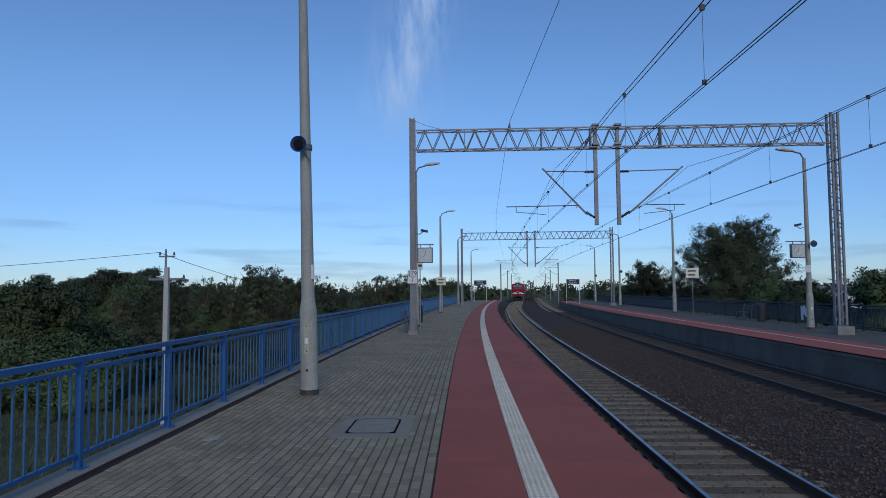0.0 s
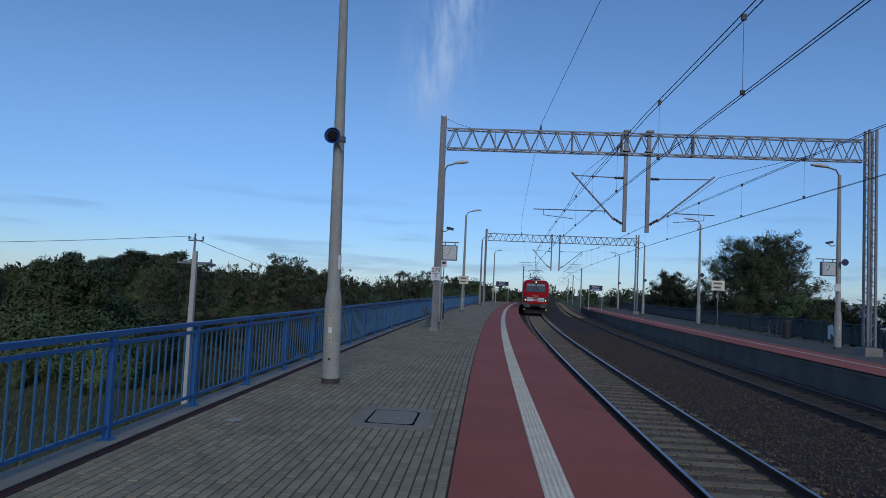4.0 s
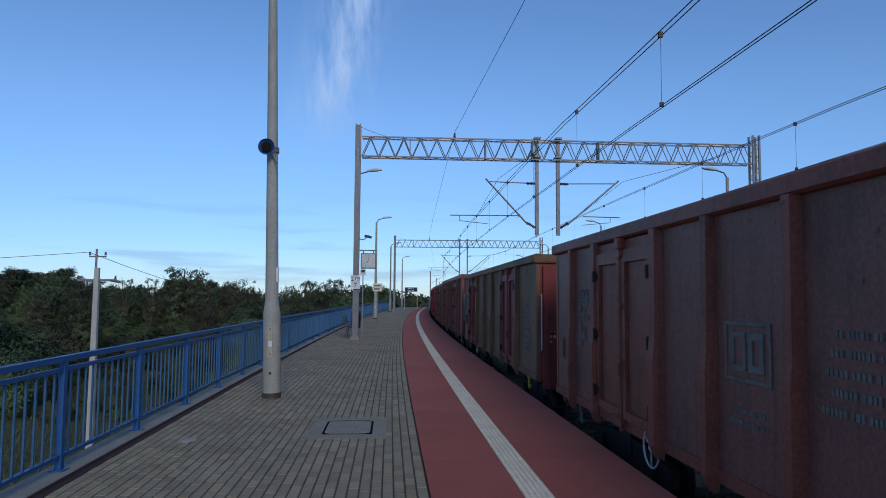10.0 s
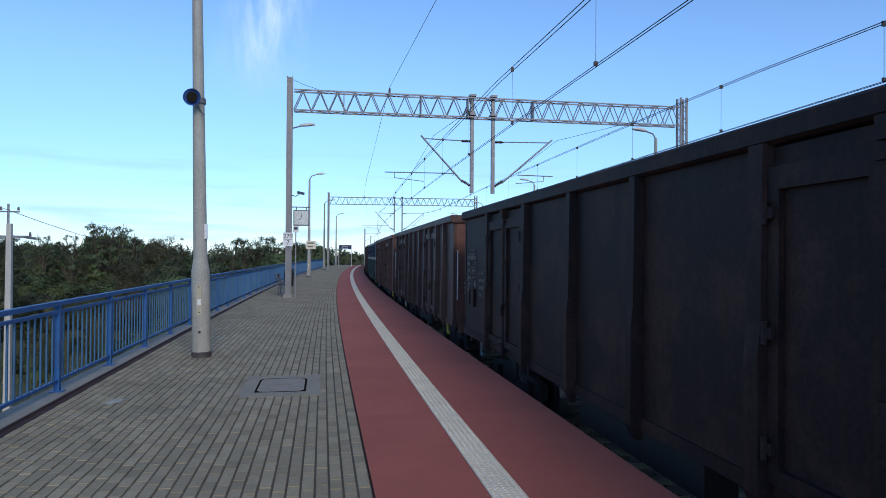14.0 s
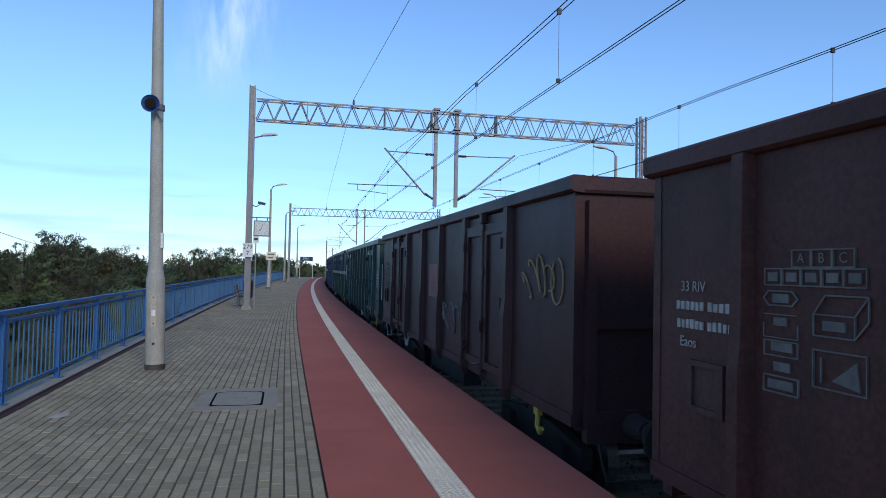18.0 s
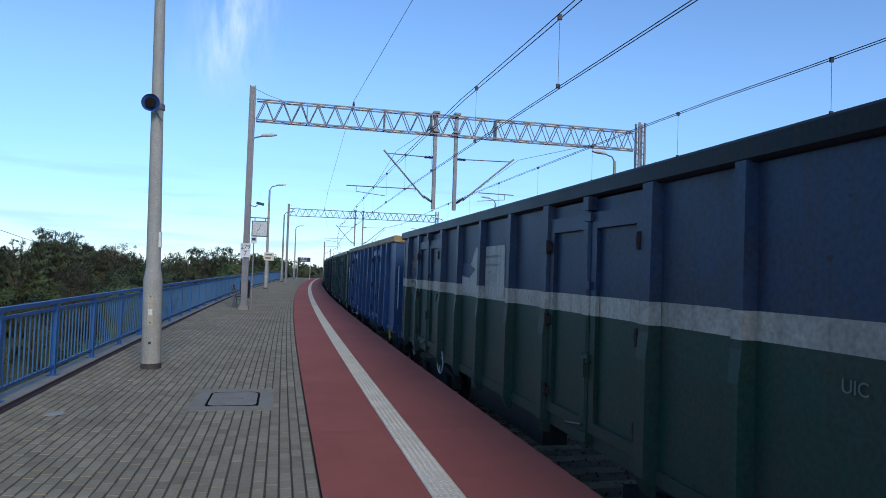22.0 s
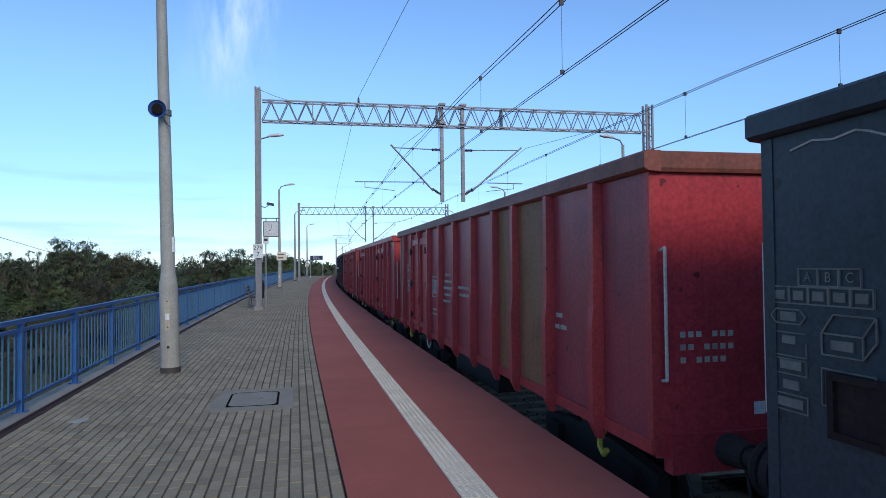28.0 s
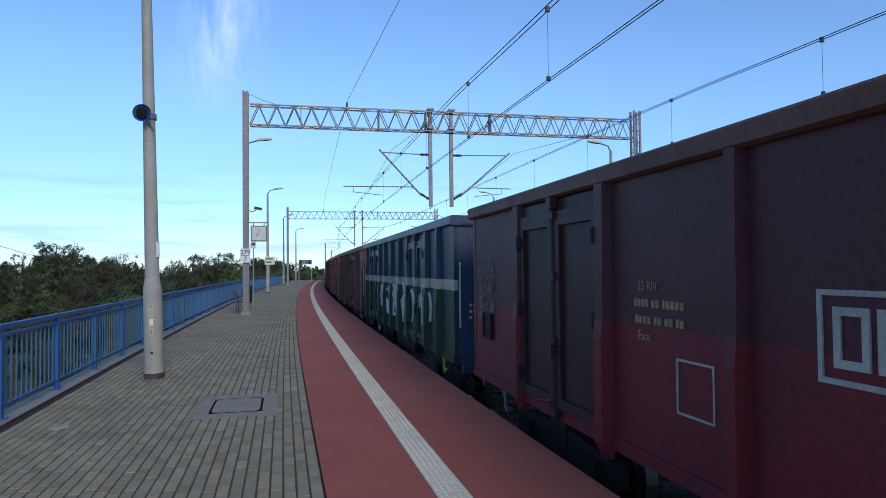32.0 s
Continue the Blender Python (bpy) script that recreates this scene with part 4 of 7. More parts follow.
# overhead wires
sup = [g1 - 88, g1 - 44, g1, g2, 122.0, 172.0, 222.0, 300.0]
for name, o0, zc, zm, dip, level, climb in (("near_catenary", -0.12, 4.74, 6.62, 2.93, 6.06, 0.0), ("far_catenary", 5.15, 4.76, 6.60, 3.44, 5.92, 0.004)):
    t = thing(name, "overhead contact and messenger wires above the track", "overhead line", "overhead wires", "structure")
    for dx in (-0.028, 0.028):
        pts = [P(s, o0 + dx, zc) for s in steps(-60, 240, 6)]
        part("contact_wire", Build().path([tuple(p) for p in pts], 0.007, 5), M_WIRE, t)
    for dx in (-0.05, 0.05):
        pts = []
        for a, b in zip(sup, sup[1:]):
            for k in range(16):
                f = k / 16
                s = a + (b - a) * f
                z = zm - (dip if a < g1 else 2.4) * f * (1 - f)
                pts.append(P(s, o0 + dx, min(z, level + climb * s) if s < 40 else z))
        part("messenger_wire", Build().path([tuple(p) for p in pts], 0.009, 5), M_WIRE, t)
    for a, b in zip(sup[1:5], sup[2:5]):
        for k in range(9):
            f = (k + 0.5) / 9
            top = P(a + (b - a) * f, o0, zm - (dip if a < g1 else 2.4) * f * (1 - f))
            if a + (b - a) * f < 40:
                top.z = min(top.z, level + climb * (a + (b - a) * f))
            part("dropper", Build().tube(tuple(top), (top.x, top.y, zc), 0.004, None, 4).box(top.x - 0.035, top.x + 0.035, top.y - 0.02, top.y + 0.02, top.z - 0.06, top.z + 0.03).box(top.x - 0.03, top.x + 0.03, top.y - 0.02, top.y + 0.02, zc, zc + 0.07), M_WIRE, t)
    for ds in (-8.0, 8.0):              # stitch wire from the bracket's tip down to the messenger
        part("stitch_wire", Build().tube(tuple(P(g1, o0, zm)), tuple(P(g1 + ds, o0, level + climb * (g1 + ds))), 0.008, None, 5), M_WIRE, t)
t = thing("feeder_wire", "thin return wire running over the gantries", "overhead line", "overhead wires", "structure")
part("wire", Build().path([tuple(P(s, o, z)) for s, o, z in ((-30, -0.9, 9.2), (-8, -1.35, 8.62), (g1, -1.95, 8.5), ((g1 + g2) / 2, -1.95, 7.7), (g2, -1.95, 8.5), (122, -2.3, 7.4))], 0.008, 5), M_WIRE, t)


# ---- signs, clocks and small equipment ----
def clock(m, label):
    t = thing("platform_clock", label, "clock", "platform clocks", m=m)
    soften(part("case", Build().box(-0.31, 0.31, -0.09, 0.09, -0.31, 0.31), M_DARKSTEEL, t, "grey square case"), 0.015)
    part("dial", Build().box(-0.27, 0.27, -0.096, -0.09, -0.27, 0.27), M_LENS, t, "pale square dial")
    ticks = Build()
    for k in range(12):
        a = radians(30 * k)
        c, s_ = math.cos(a), math.sin(a)
        ticks.tube((0.2 * c, -0.0985, 0.2 * s_), (0.245 * c, -0.0985, 0.245 * s_), 0.006, None, 5)
    part("hour_marks", ticks, M_BLACK, t)
    part("hour_hand", Build().tube((0, -0.101, 0), (-0.10, -0.101, -0.09), 0.010, None, 5), M_BLACK, t)
    part("minute_hand", Build().tube((0, -0.104, 0), (0.03, -0.104, 0.19), 0.008, None, 5), M_BLACK, t)
    part("hanger", Build().path([(-0.2, 0, 0.31), (-0.2, 0, 0.42)], 0.02, 6).path([(0.2, 0, 0.31), (0.2, 0, 0.42)], 0.02, 6).box(-0.5, 0.35, -0.02, 0.02, 0.41, 0.45), M_DARKSTEEL, t)
    return t


def camera_unit(m, side=1):
    t = thing("security_camera", "small dark surveillance camera on a bracket", "camera", "platform cameras", m=m)
    part("housing", Build().box(-0.09, 0.2, -0.05, 0.05, -0.05, 0.05, pose(side * 0.3, 0, 0.05, 0, 12 * side, 0)), M_NAVY, t)
    part("bracket", Build().path([(0, 0, -0.05), (side * 0.15, 0, -0.1), (side * 0.3, 0, 0.0)], 0.018, 6), M_DARKSTEEL, t)
    return t


clock(pose(-1.77, 27.05, 3.17, 0, 0, 0), "square platform clock hung on the gantry mast")
camera_unit(pose(-2.15, 27.0, 4.12))
km = thing("kilometre_board", "white kilometre board with black figures on the mast", "sign", m=pose(-2.26, 26.68, 2.30))
part("board", Build().box(-0.19, 0.19, -0.012, 0.012, -0.27, 0.27), M_WHITE, km)
part("figures", letters("279", 0.24, M_BLACK), M_BLACK, km, m=pose(0, -0.016, 0.12, 90, 0, 0))
part("figures", letters("7", 0.24, M_BLACK), M_BLACK, km, m=pose(0, -0.016, -0.13, 90, 0, 0))
part("rule", Build().box(-0.15, 0.15, -0.016, -0.012, -0.006, 0.006), M_BLACK, km)
small = thing("notice_plate", "small white notice plate under the clock", "sign", m=pose(-1.98, 27.0, 2.72))
part("plate", Build().box(-0.11, 0.11, -0.01, 0.01, -0.13, 0.13), M_WHITE, small)
part("pictogram", Build().box(-0.07, 0.07, -0.014, -0.01, -0.02, 0.08), M_NAVY, small)
part("post", Build().box(-0.02, 0.02, 0.011, 0.04, -2.72, 0.5), M_GALV, small)


def board_sign(m, w, h, z, label, legs=1, dark=False, rows=2, words=()):
    t = thing("platform_sign", label, "sign", "platform signs", m=m)
    part("board", Build().box(-w / 2, w / 2, -0.02, 0.02, z - h / 2, z + h / 2), M_NAVY if dark else M_TACT, t)
    if legs == 1:
        part("post", Build().tube((0, 0.045, 0), (0, 0.045, z + h / 2 - 0.02), 0.025, None, 8), M_GALV, t)
    else:
        for x in (-w / 2 - 0.03, w / 2 + 0.03):
            part("post", Build().tube((x, 0, 0), (x, 0, z + h / 2), 0.03, None, 8), M_WHITE, t)
    for r, word in enumerate(words):
        part("lettering", letters(word, h * 0.42, M_WHITE), M_WHITE, t, m=pose(-w * 0.02, -0.024, z + h * (0.2 - 0.42 * r), 90, 0, 0))
    for r in range(0 if words else rows):
        zz = z + h * (0.22 - 0.42 * r)
        part("lettering_bar", Build().box(-w * 0.36, w * (0.3 - 0.1 * r), -0.024, -0.02, zz - h * 0.09, zz + h * 0.09), M_WHITE if dark else M_STENCIL_DIM, t)
    return t


board_sign(pose(-1.93, 44.5, 0, 0, 0, -2), 0.62, 0.52, 2.35, "white information board on a thin post")
board_sign(pose(1.27, 98.2, 0, 0, 0, -4), 1.75, 0.62, 2.84, "dark blue station name board on two white posts", 2, True, words=("Malbork", "Ka\u0142dowo"))
board_sign(pose(12.3, 82.0, ZO, 0, 0, -3), 1.5, 0.62, 2.75, "dark blue station name board on two white posts", 2, True, words=("Malbork", "Ka\u0142dowo"))
board_sign(at(47.5 - Y0, 11.5, ZO), 0.85, 0.66, 2.9, "white information board on the opposite platform")
board_sign(at(100.5 - Y0, -6.2, 0), 0.5, 0.5, 1.9, "small pale board near the platform end")
clock(pose(14.55, 30.3, 3.35), "square platform clock on the opposite platform")
camera_unit(pose(14.85, 30.3, 4.45), -1)
np_ = thing("notice_plate", "small white plate on a lamp post", "sign", m=pose(14.88, 30.12, 2.55))
part("plate", Build().box(-0.13, 0.13, -0.01, 0.01, -0.16, 0.16), M_WHITE, np_)
part("bracket", Build().box(-0.02, 0.02, 0.011, 0.08, -0.02, 0.02), M_GALV, np_)

# bench and bin of each platform
bench = thing("platform_bench", "dark slatted bench by the railing", "bench", "platform benches", m=at(28.9 - Y0, -6.15, 0.0, 90))
for k in range(4):
    part("slat", Build().box(-0.8, 0.8, -0.2 + 0.1 * k, -0.12 + 0.1 * k, 0.44, 0.47), M_BLACK, bench)
for k in range(3):
    part("back_slat", Build().box(-0.8, 0.8, 0.26 + 0.03 * k, 0.285 + 0.03 * k, 0.55 + 0.12 * k, 0.63 + 0.12 * k), M_BLACK, bench)
for x in (-0.6, 0.6):
    part("leg", Build().path([(x, -0.18, 0), (x, -0.18, 0.44), (x, 0.2, 0.44), (x, 0.33, 0.92)], 0.025, 6).path([(x, 0.2, 0.44), (x, 0.25, 0.0)], 0.025, 6), M_DARKSTEEL, bench)
bench2 = copy_thing(bench, at(40.0 - Y0, 12.1, ZO, -90))
bin_ = thing("litter_bin", "dark cylindrical litter bin on the opposite platform", "bin", "litter bins", m=at(37.5 - Y0, 12.1, ZO))
part("drum", Build().tube((0, 0, 0.05), (0, 0, 0.85), 0.24, 0.25, 16), M_BLACK, bin_, smooth=True)
part("hood", Build().tube((0, 0, 0.86), (0, 0, 0.98), 0.27, 0.2, 16), M_BLACK, bin_)
part("foot", Build().tube((0, 0, 0), (0, 0, 0.05), 0.15, 0.15, 12), M_BLACK, bin_)
copy_thing(bin_, at(36.0 - Y0, -6.5, 0.0))
tagged(bin_, "dark cylindrical litter bin on the platform")
wb = thing("fence_banner", "pale torn banner hung on the blue fence", "banner", m=at(33.6 - Y0, 12.68, 0.35))
for k, (a, b, z0, z1) in enumerate(((-0.55, -0.2, 0.1, 0.45), (-0.18, 0.1, -0.05, 0.4), (0.12, 0.3, 0.05, 0.5), (0.32, 0.55, -0.2, 0.45))):
    part("strip", Build().box(-0.01, 0.01, a, b, z0, z1), M_WHITE, wb)

# ---- utility pole ----
M_PALE = material("pale_cast_concrete", (0.50, 0.47, 0.42), 0.85, 0, (0.36, 0.34, 0.30), 0.5, 1.5, 50, 0.2, 0.004, 0.3)
up = thing("utility_pole", "grey concrete power line pole standing in the bushes", "utility pole", m=pose(-12.55, 27.3, -6.2))
part("shaft", Build().prism([(-0.12, -0.1), (0.12, -0.1), (0.12, 0.1), (-0.12, 0.1)], 2, 0, 0.01).loft([[(sx * w, sy * w * 0.85, z) for sx, sy in ((-1, -1), (1, -1), (1, 1), (-1, 1))] for w, z in ((0.13, 0), (0.09, 8.6), (0.085, 9.0))]).cap([(sx * 0.08, sy * 0.068, 9.0) for sx, sy in ((-1, -1), (1, -1), (1, 1), (-1, 1))]), M_PALE, up)
part("crossarm", Build().box(-0.75, 0.75, -0.05, 0.05, 8.46, 8.55), M_GALV, up, "steel crossarm")
part("top_rod", Build().tube((-0.05, 0, 8.8), (-0.05, 0, 9.75), 0.05, 0.04, 8), M_GALV, up)
part("top_arm", Build().box(-0.33, 0.33, -0.03, 0.03, 9.42, 9.48), M_GALV, up)
for x, z in ((-0.72, 8.55), (0.72, 8.55), (-0.3, 9.5), (0.3, 9.5)):
    part("insulator", Build().tube((x, 0, z), (x, 0, z + 0.14), 0.05, 0.03, 8), M_INSUL, up)
part("arrester", Build().path([(0.55, -0.05, 8.5), (0.95, -0.1, 8.44)], 0.05, 8), M_DARKSTEEL, up)
pl = thing("power_line", "thin sagging power line wires", "power line", "overhead wires", "structure")
for (a, b, sag) in (((-12.9, 27.3, 3.42), (-60, 0, 3.0), 1.6), ((-12.9, 27.3, 3.42), (-9.0, 70.0, 1.9), 1.2), ((-13.2, 27.3, 2.2), (-9.3, 70.0, 0.8), 1.2)):
    a, b = Vector(a), Vector(b)
    part("wire", Build().path([tuple(a.lerp(b, k / 14) - Vector((0, 0, sag * 4 * (k / 14) * (1 - k / 14)))) for k in range(15)], 0.012, 4), M_WIRE, pl)


# ---- trees and bushes ----
def leaf_cloud(centres, radii, per, size, seed, flat=0.8):
    """Small leaf sprays scattered through loose clumps."""
    r = np.random.default_rng(seed)
    n = len(centres) * per
    c = np.repeat(np.array(centres), per, 0)
    rad = np.repeat(np.array(radii), per)[:, None]
    d = r.normal(size=(n, 3))
    d /= np.linalg.norm(d, axis=1)[:, None]
    pos = c + d * rad * r.random((n, 1)) ** 0.6 * np.array([1, 1, flat])
    u = r.normal(size=(n, 3))
    u /= np.linalg.norm(u, axis=1)[:, None]
    w = np.cross(u, r.normal(size=(n, 3)))
    w /= np.linalg.norm(w, axis=1)[:, None]
    sz = size * (0.55 + 0.9 * r.random((n, 1)))
    mid = c.mean(0) * np.array([1, 1, 0.8])
    whole = (pos - mid) / np.abs(pos - mid).max()
    whole /= np.linalg.norm(whole, axis=1)[:, None] + 1e-6
    out = 0.3 * d + 0.75 * whole + np.array([0, 0, 0.2])
    out /= np.linalg.norm(out, axis=1)[:, None]
    a, b, e = pos - u * sz, pos + w * sz * 0.6, pos + u * sz * 0.9 - w * sz * 0.45
    flip = (np.cross(b - a, e - a) * out).sum(1, keepdims=True) < 0
    v = np.stack([a, np.where(flip, e, b), np.where(flip, b, e)], 1).reshape(-1, 3)
    me = bpy.data.meshes.new("crown")
    me.from_pydata(v.tolist(), [], np.arange(3 * n).reshape(-1, 3).tolist())
    me.shade_smooth()
    me.normals_split_custom_set(np.repeat(out, 3, 0).tolist())   # leaves face outwards from their clump
    return me


def tree(name, height, width, seed, leaf_mat, label, limbs=11, clumps=9, per=240, leaf=0.13, trunk_share=0.28, lump=0.085, m=None, category="tree"):
    """Forked trunk; leaf clumps strung along the outer half of uneven limbs, so that gaps stay between the limbs."""
    r = random.Random(seed)
    t = thing(name, label, category, m=m)
    tr = Build()
    th = height * trunk_share
    lean = r.uniform(-0.04, 0.04) * height
    fork = Vector((lean * 0.4, 0, th))
    top = Vector((lean, lean * 0.5, height * 0.72))
    tr.tube((0, 0, -0.3), fork, 0.022 * height, 0.017 * height, 8)
    tr.tube(fork, top, 0.017 * height, 0.006 * height, 7)
    cs, rs = [], []
    for k in range(limbs):
        a = 2.4 * k + r.uniform(-0.5, 0.5)
        up = (k + 0.5) / limbs
        e = Vector((math.cos(a) * width / 2 * math.cos(up * 1.35) ** 0.8 * r.uniform(0.75, 1.05), math.sin(a) * width / 2 * math.cos(up * 1.35) ** 0.8 * r.uniform(0.75, 1.05), th + (height - th) * (0.12 + 0.86 * math.sin(up * 1.5)) * r.uniform(0.88, 1.0)))
        e += Vector((lean, lean * 0.5, 0))
        root = fork.lerp(top, max(0.0, up - 0.3))
        bend = root.lerp(e, 0.5) + Vector((0, 0, height * 0.04))
        tr.tube(root, bend, 0.008 * height, 0.005 * height, 5, False).tube(bend, e, 0.005 * height, 0.0015 * height, 5, False)
        for j in range(clumps):
            f = r.uniform(0.25, 1.02)
            jit = width * 0.085
            c = root.lerp(e, f) + Vector((r.gauss(0, jit), r.gauss(0, jit), -abs(r.gauss(0, jit * 0.6))))
            c.z = min(c.z, height * r.uniform(0.93, 1.02))
            cs.append(tuple(c))
            rs.append(width * lump * r.uniform(0.55, 1.35))
            if j % 2 == 0 or f > 0.6:
                tr.tube(root.lerp(e, max(0.1, f - 0.2)), c, 0.003 * height, 0.001 * height, 4, False)
    part("trunk", tr, M_BARK, t, "forked trunk and limbs")
    part("crown", leaf_cloud(cs, rs, per, leaf, seed + 7, 0.9), leaf_mat, t, "uneven leafy crown")
    return t


proto = [
    tree("tree", 10.0, 7.5, 11, M_LEAF_DARK, "dark broadleaf tree with an uneven crown", 26, 22, 150, 0.12, 0.16, 0.092, m=pose(-40, 62, -6.2)),
    tree("tree", 9.0, 8.0, 12, M_LEAF, "green broadleaf tree in the thicket", 26, 22, 150, 0.12, 0.12, 0.092, m=pose(-33, 50, -6.2)),
    tree("tree", 9.5, 5.5, 13, M_LEAF_DARK, "slender dark tree with gaps in the crown", 22, 20, 95, 0.075, 0.16, 0.062, m=pose(-30, 66, -6.2)),
    tree("tree", 8.0, 4.6, 14, M_LEAF_BROWN, "thin tree with brownish autumn leaves", 22, 20, 80, 0.06, 0.1, 0.075, m=pose(-20, 70, -6.2)),
    tree("tree", 9.5, 6.4, 15, M_LEAF_DARK, "tall tree with a loose lacy crown", 19, 6, 95, 0.085, 0.2, 0.066, m=pose(-44, 96, -6.2)),
    tree("tree", 9.5, 5.0, 16, M_LEAF, "tall thin tree with feathery branches", 24, 5, 60, 0.075, 0.2, 0.062, m=pose(-47, 99, -6.2)),
]
bushes = [
    tree("bush", 4.2, 5.6, 21, M_LEAF, "dense green willow bush", 20, 15, 150, 0.095, 0.03, 0.14, m=pose(-26, 44, -6.2), category="bush"),
    tree("bush", 3.4, 4.6, 22, M_LEAF_DARK, "dense dark thicket bush", 20, 15, 150, 0.095, 0.03, 0.14, m=pose(-28, 52, -6.2), category="bush"),
    tree("bush", 3.0, 3.6, 23, M_LEAF_BROWN, "brownish bush with autumn leaves", 18, 14, 120, 0.08, 0.04, 0.14, m=pose(-19, 58, -6.2), category="bush"),
]
rt = random.Random(31)


def place(src, az, d, top=None, h0=1.0, ground_at=None):
    """A copy d metres off in the direction az (degrees right of +y), its top at the height top."""
    x, y = d * math.sin(radians(az)), d * math.cos(radians(az))
    z = ground_z(x, y) if ground_at is None else ground_at
    k = (top - z) / h0 if top is not None else rt.uniform(0.8, 1.15)
    wide = k * rt.uniform(0.9, 1.2)
    return copy_scaled(src, pose(x, y, z, 0, 0, rt.uniform(0, 360)), wide, k)


def copy_scaled(src, m, kx, kz):
    t = copy_thing(src, m)
    t.scale = (kx, kx, kz)
    return t


def skyline(az):
    """Height of the wood's edge over the eye, as a slope, in a direction."""
    pts = ((-75, 0.035), (-44, 0.02), (-32.4, 0.018), (-28.6, 0.034), (-25, 0.03), (-20, 0.022), (-16.8, 0.042), (-13, 0.025), (-10, 0.016), (-6.5, 0.032), (-3.5, 0.02), (-1, 0.008))
    for (a, u), (b, v) in zip(pts, pts[1:]):
        if a <= az <= b:
            return u + (v - u) * (az - a) / (b - a)
    return 0.01


HS = {0: 10.0, 1: 9.0, 2: 9.5, 3: 8.0, 4: 9.5, 5: 9.5}
HB = {0: 4.2, 1: 3.4, 2: 3.0}
az = -44.0
while az < -2.0:                       # the far edge of the wood beyond the meadow
    d = rt.uniform(104, 135)
    k = rt.choice((0, 0, 1, 1, 2, 3))
    place(proto[k], az, d, 1.74 + d * (skyline(az) - rt.uniform(0.008, 0.026)), HS[k])
    if rt.random() < 0.8:
        d2 = d * rt.uniform(0.9, 0.97)
        k = rt.choice((0, 1, 1, 3))
        place(proto[k], az + rt.uniform(-0.8, 0.8), d2, 1.74 + d2 * (skyline(az) - rt.uniform(0.026, 0.05)), HS[k])
    b = rt.choice((0, 0, 1, 2))        # undergrowth along its foot
    d3 = d * rt.uniform(0.84, 0.9)
    place(bushes[b], az + rt.uniform(-0.6, 0.6), d3, rt.uniform(-2.6, -0.6), HB[b])
    az += rt.uniform(1.0, 1.6)
for az, slope, d, k in ((-34.5, 0.018, 112, 1), (-31.1, 0.022, 112, 0), (-29.1, 0.034, 116, 0), (-27.8, 0.031, 118, 0), (-26.4, 0.0365, 116, 0), (-24.6, 0.028, 110, 4), (-21.8, 0.027, 108, 5), (-19.9, 0.029, 106, 5), (-18.2, 0.037, 106, 5), (-17.4, 0.048, 108, 4), (-16.7, 0.043, 107, 5), (-15.9, 0.030, 106, 5), (-14.3, 0.022, 108, 3), (-13.6, 0.027, 108, 3), (-12.3, 0.013, 110, 3), (-9.4, 0.020, 120, 5), (-8.2, 0.024, 120, 5), (-7.2, 0.030, 122, 4), (-6.2, 0.033, 124, 4), (-5.2, 0.024, 124, 5), (-4.6, 0.022, 130, 5), (-3.1, 0.026, 135, 4), (-2.2, 0.018, 140, 1)):
    place(proto[k], az, d, 1.78 + d * slope, HS[k])
for az, d, top, b in ((-37.5, 60, -1.2, 0), (-34.8, 58, -0.9, 0), (-32.4, 60, -0.7, 0), (-30.2, 62, -0.9, 0), (-28.4, 66, -1.6, 1), (-26.0, 70, -2.2, 2), (-24.6, 74, -1.9, 1), (-21.8, 78, -2.4, 2), (-39.6, 66, 0.2, 1), (-19.0, 80, -2.0, 1), (-16.8, 82, -1.4, 0), (-14.8, 84, -1.2, 1), (-13.2, 82, -1.0, 0), (-11.8, 84, -0.6, 1)):
    place(bushes[b], az, d, top, HB[b])
for k in range(46):                    # low shrubs scattered over the meadow
    az, d, b = rt.uniform(-44, -14), rt.uniform(46, 76), rt.choice((0, 1, 1, 2))
    x, y = d * math.sin(radians(az)), d * math.cos(radians(az))
    if x - line_x(y) < -18.5:
        place(bushes[b], az, d, ground_z(x, y) + rt.uniform(0.7, 1.7), HB[b])
for k in range(26):
    s = rt.uniform(24, 150)
    b = rt.choice((0, 1, 1, 2))
    q = P(s, -rt.uniform(12.5, 17.0))
    copy_scaled(bushes[b], pose(q.x, q.y, ground_z(q.x, q.y) - 0.2, 0, 0, rt.uniform(0, 360)), rt.uniform(0.5, 0.85), rt.uniform(0.55, 0.85))

tree("tree", 15.0, 14.8, 41, M_LEAF_SHADE, "large round broadleaf tree beyond the fence", 46, 30, 110, 0.10, 0.1, 0.046, m=pose(31.5, 82.0, -4.0))
tree("tree", 10.0, 8.0, 42, M_LEAF_SHADE, "dark rounded tree beyond the opposite platform", 26, 22, 110, 0.10, 0.1, 0.07, m=pose(25.4, 98.0, -4.0))
for az, d, top, k in ((18.0, 92, 1.9, 1), (19.5, 84, 2.4, 0), (23.6, 80, 3.2, 1), (25.6, 76, 2.6, 0), (27.8, 74, 2.2, 2), (31.5, 70, 3.6, 1), (34.5, 72, 4.2, 0), (38, 66, 3.2, 1), (12.4, 110, 2.6, 1), (10.6, 125, 1.8, 3), (42, 60, 3.4, 0), (47, 60, 3.0, 1)):
    place(proto[k], az, d, top, HS[k])
for k in range(22):
    q = P(rt.uniform(0, 120), rt.uniform(16.5, 22))
    copy_scaled(bushes[rt.choice((0, 1, 2))], pose(q.x, q.y, ground_z(q.x, q.y) - 0.2, 0, 0, rt.uniform(0, 360)), rt.uniform(0.5, 0.9), rt.uniform(0.5, 0.85))
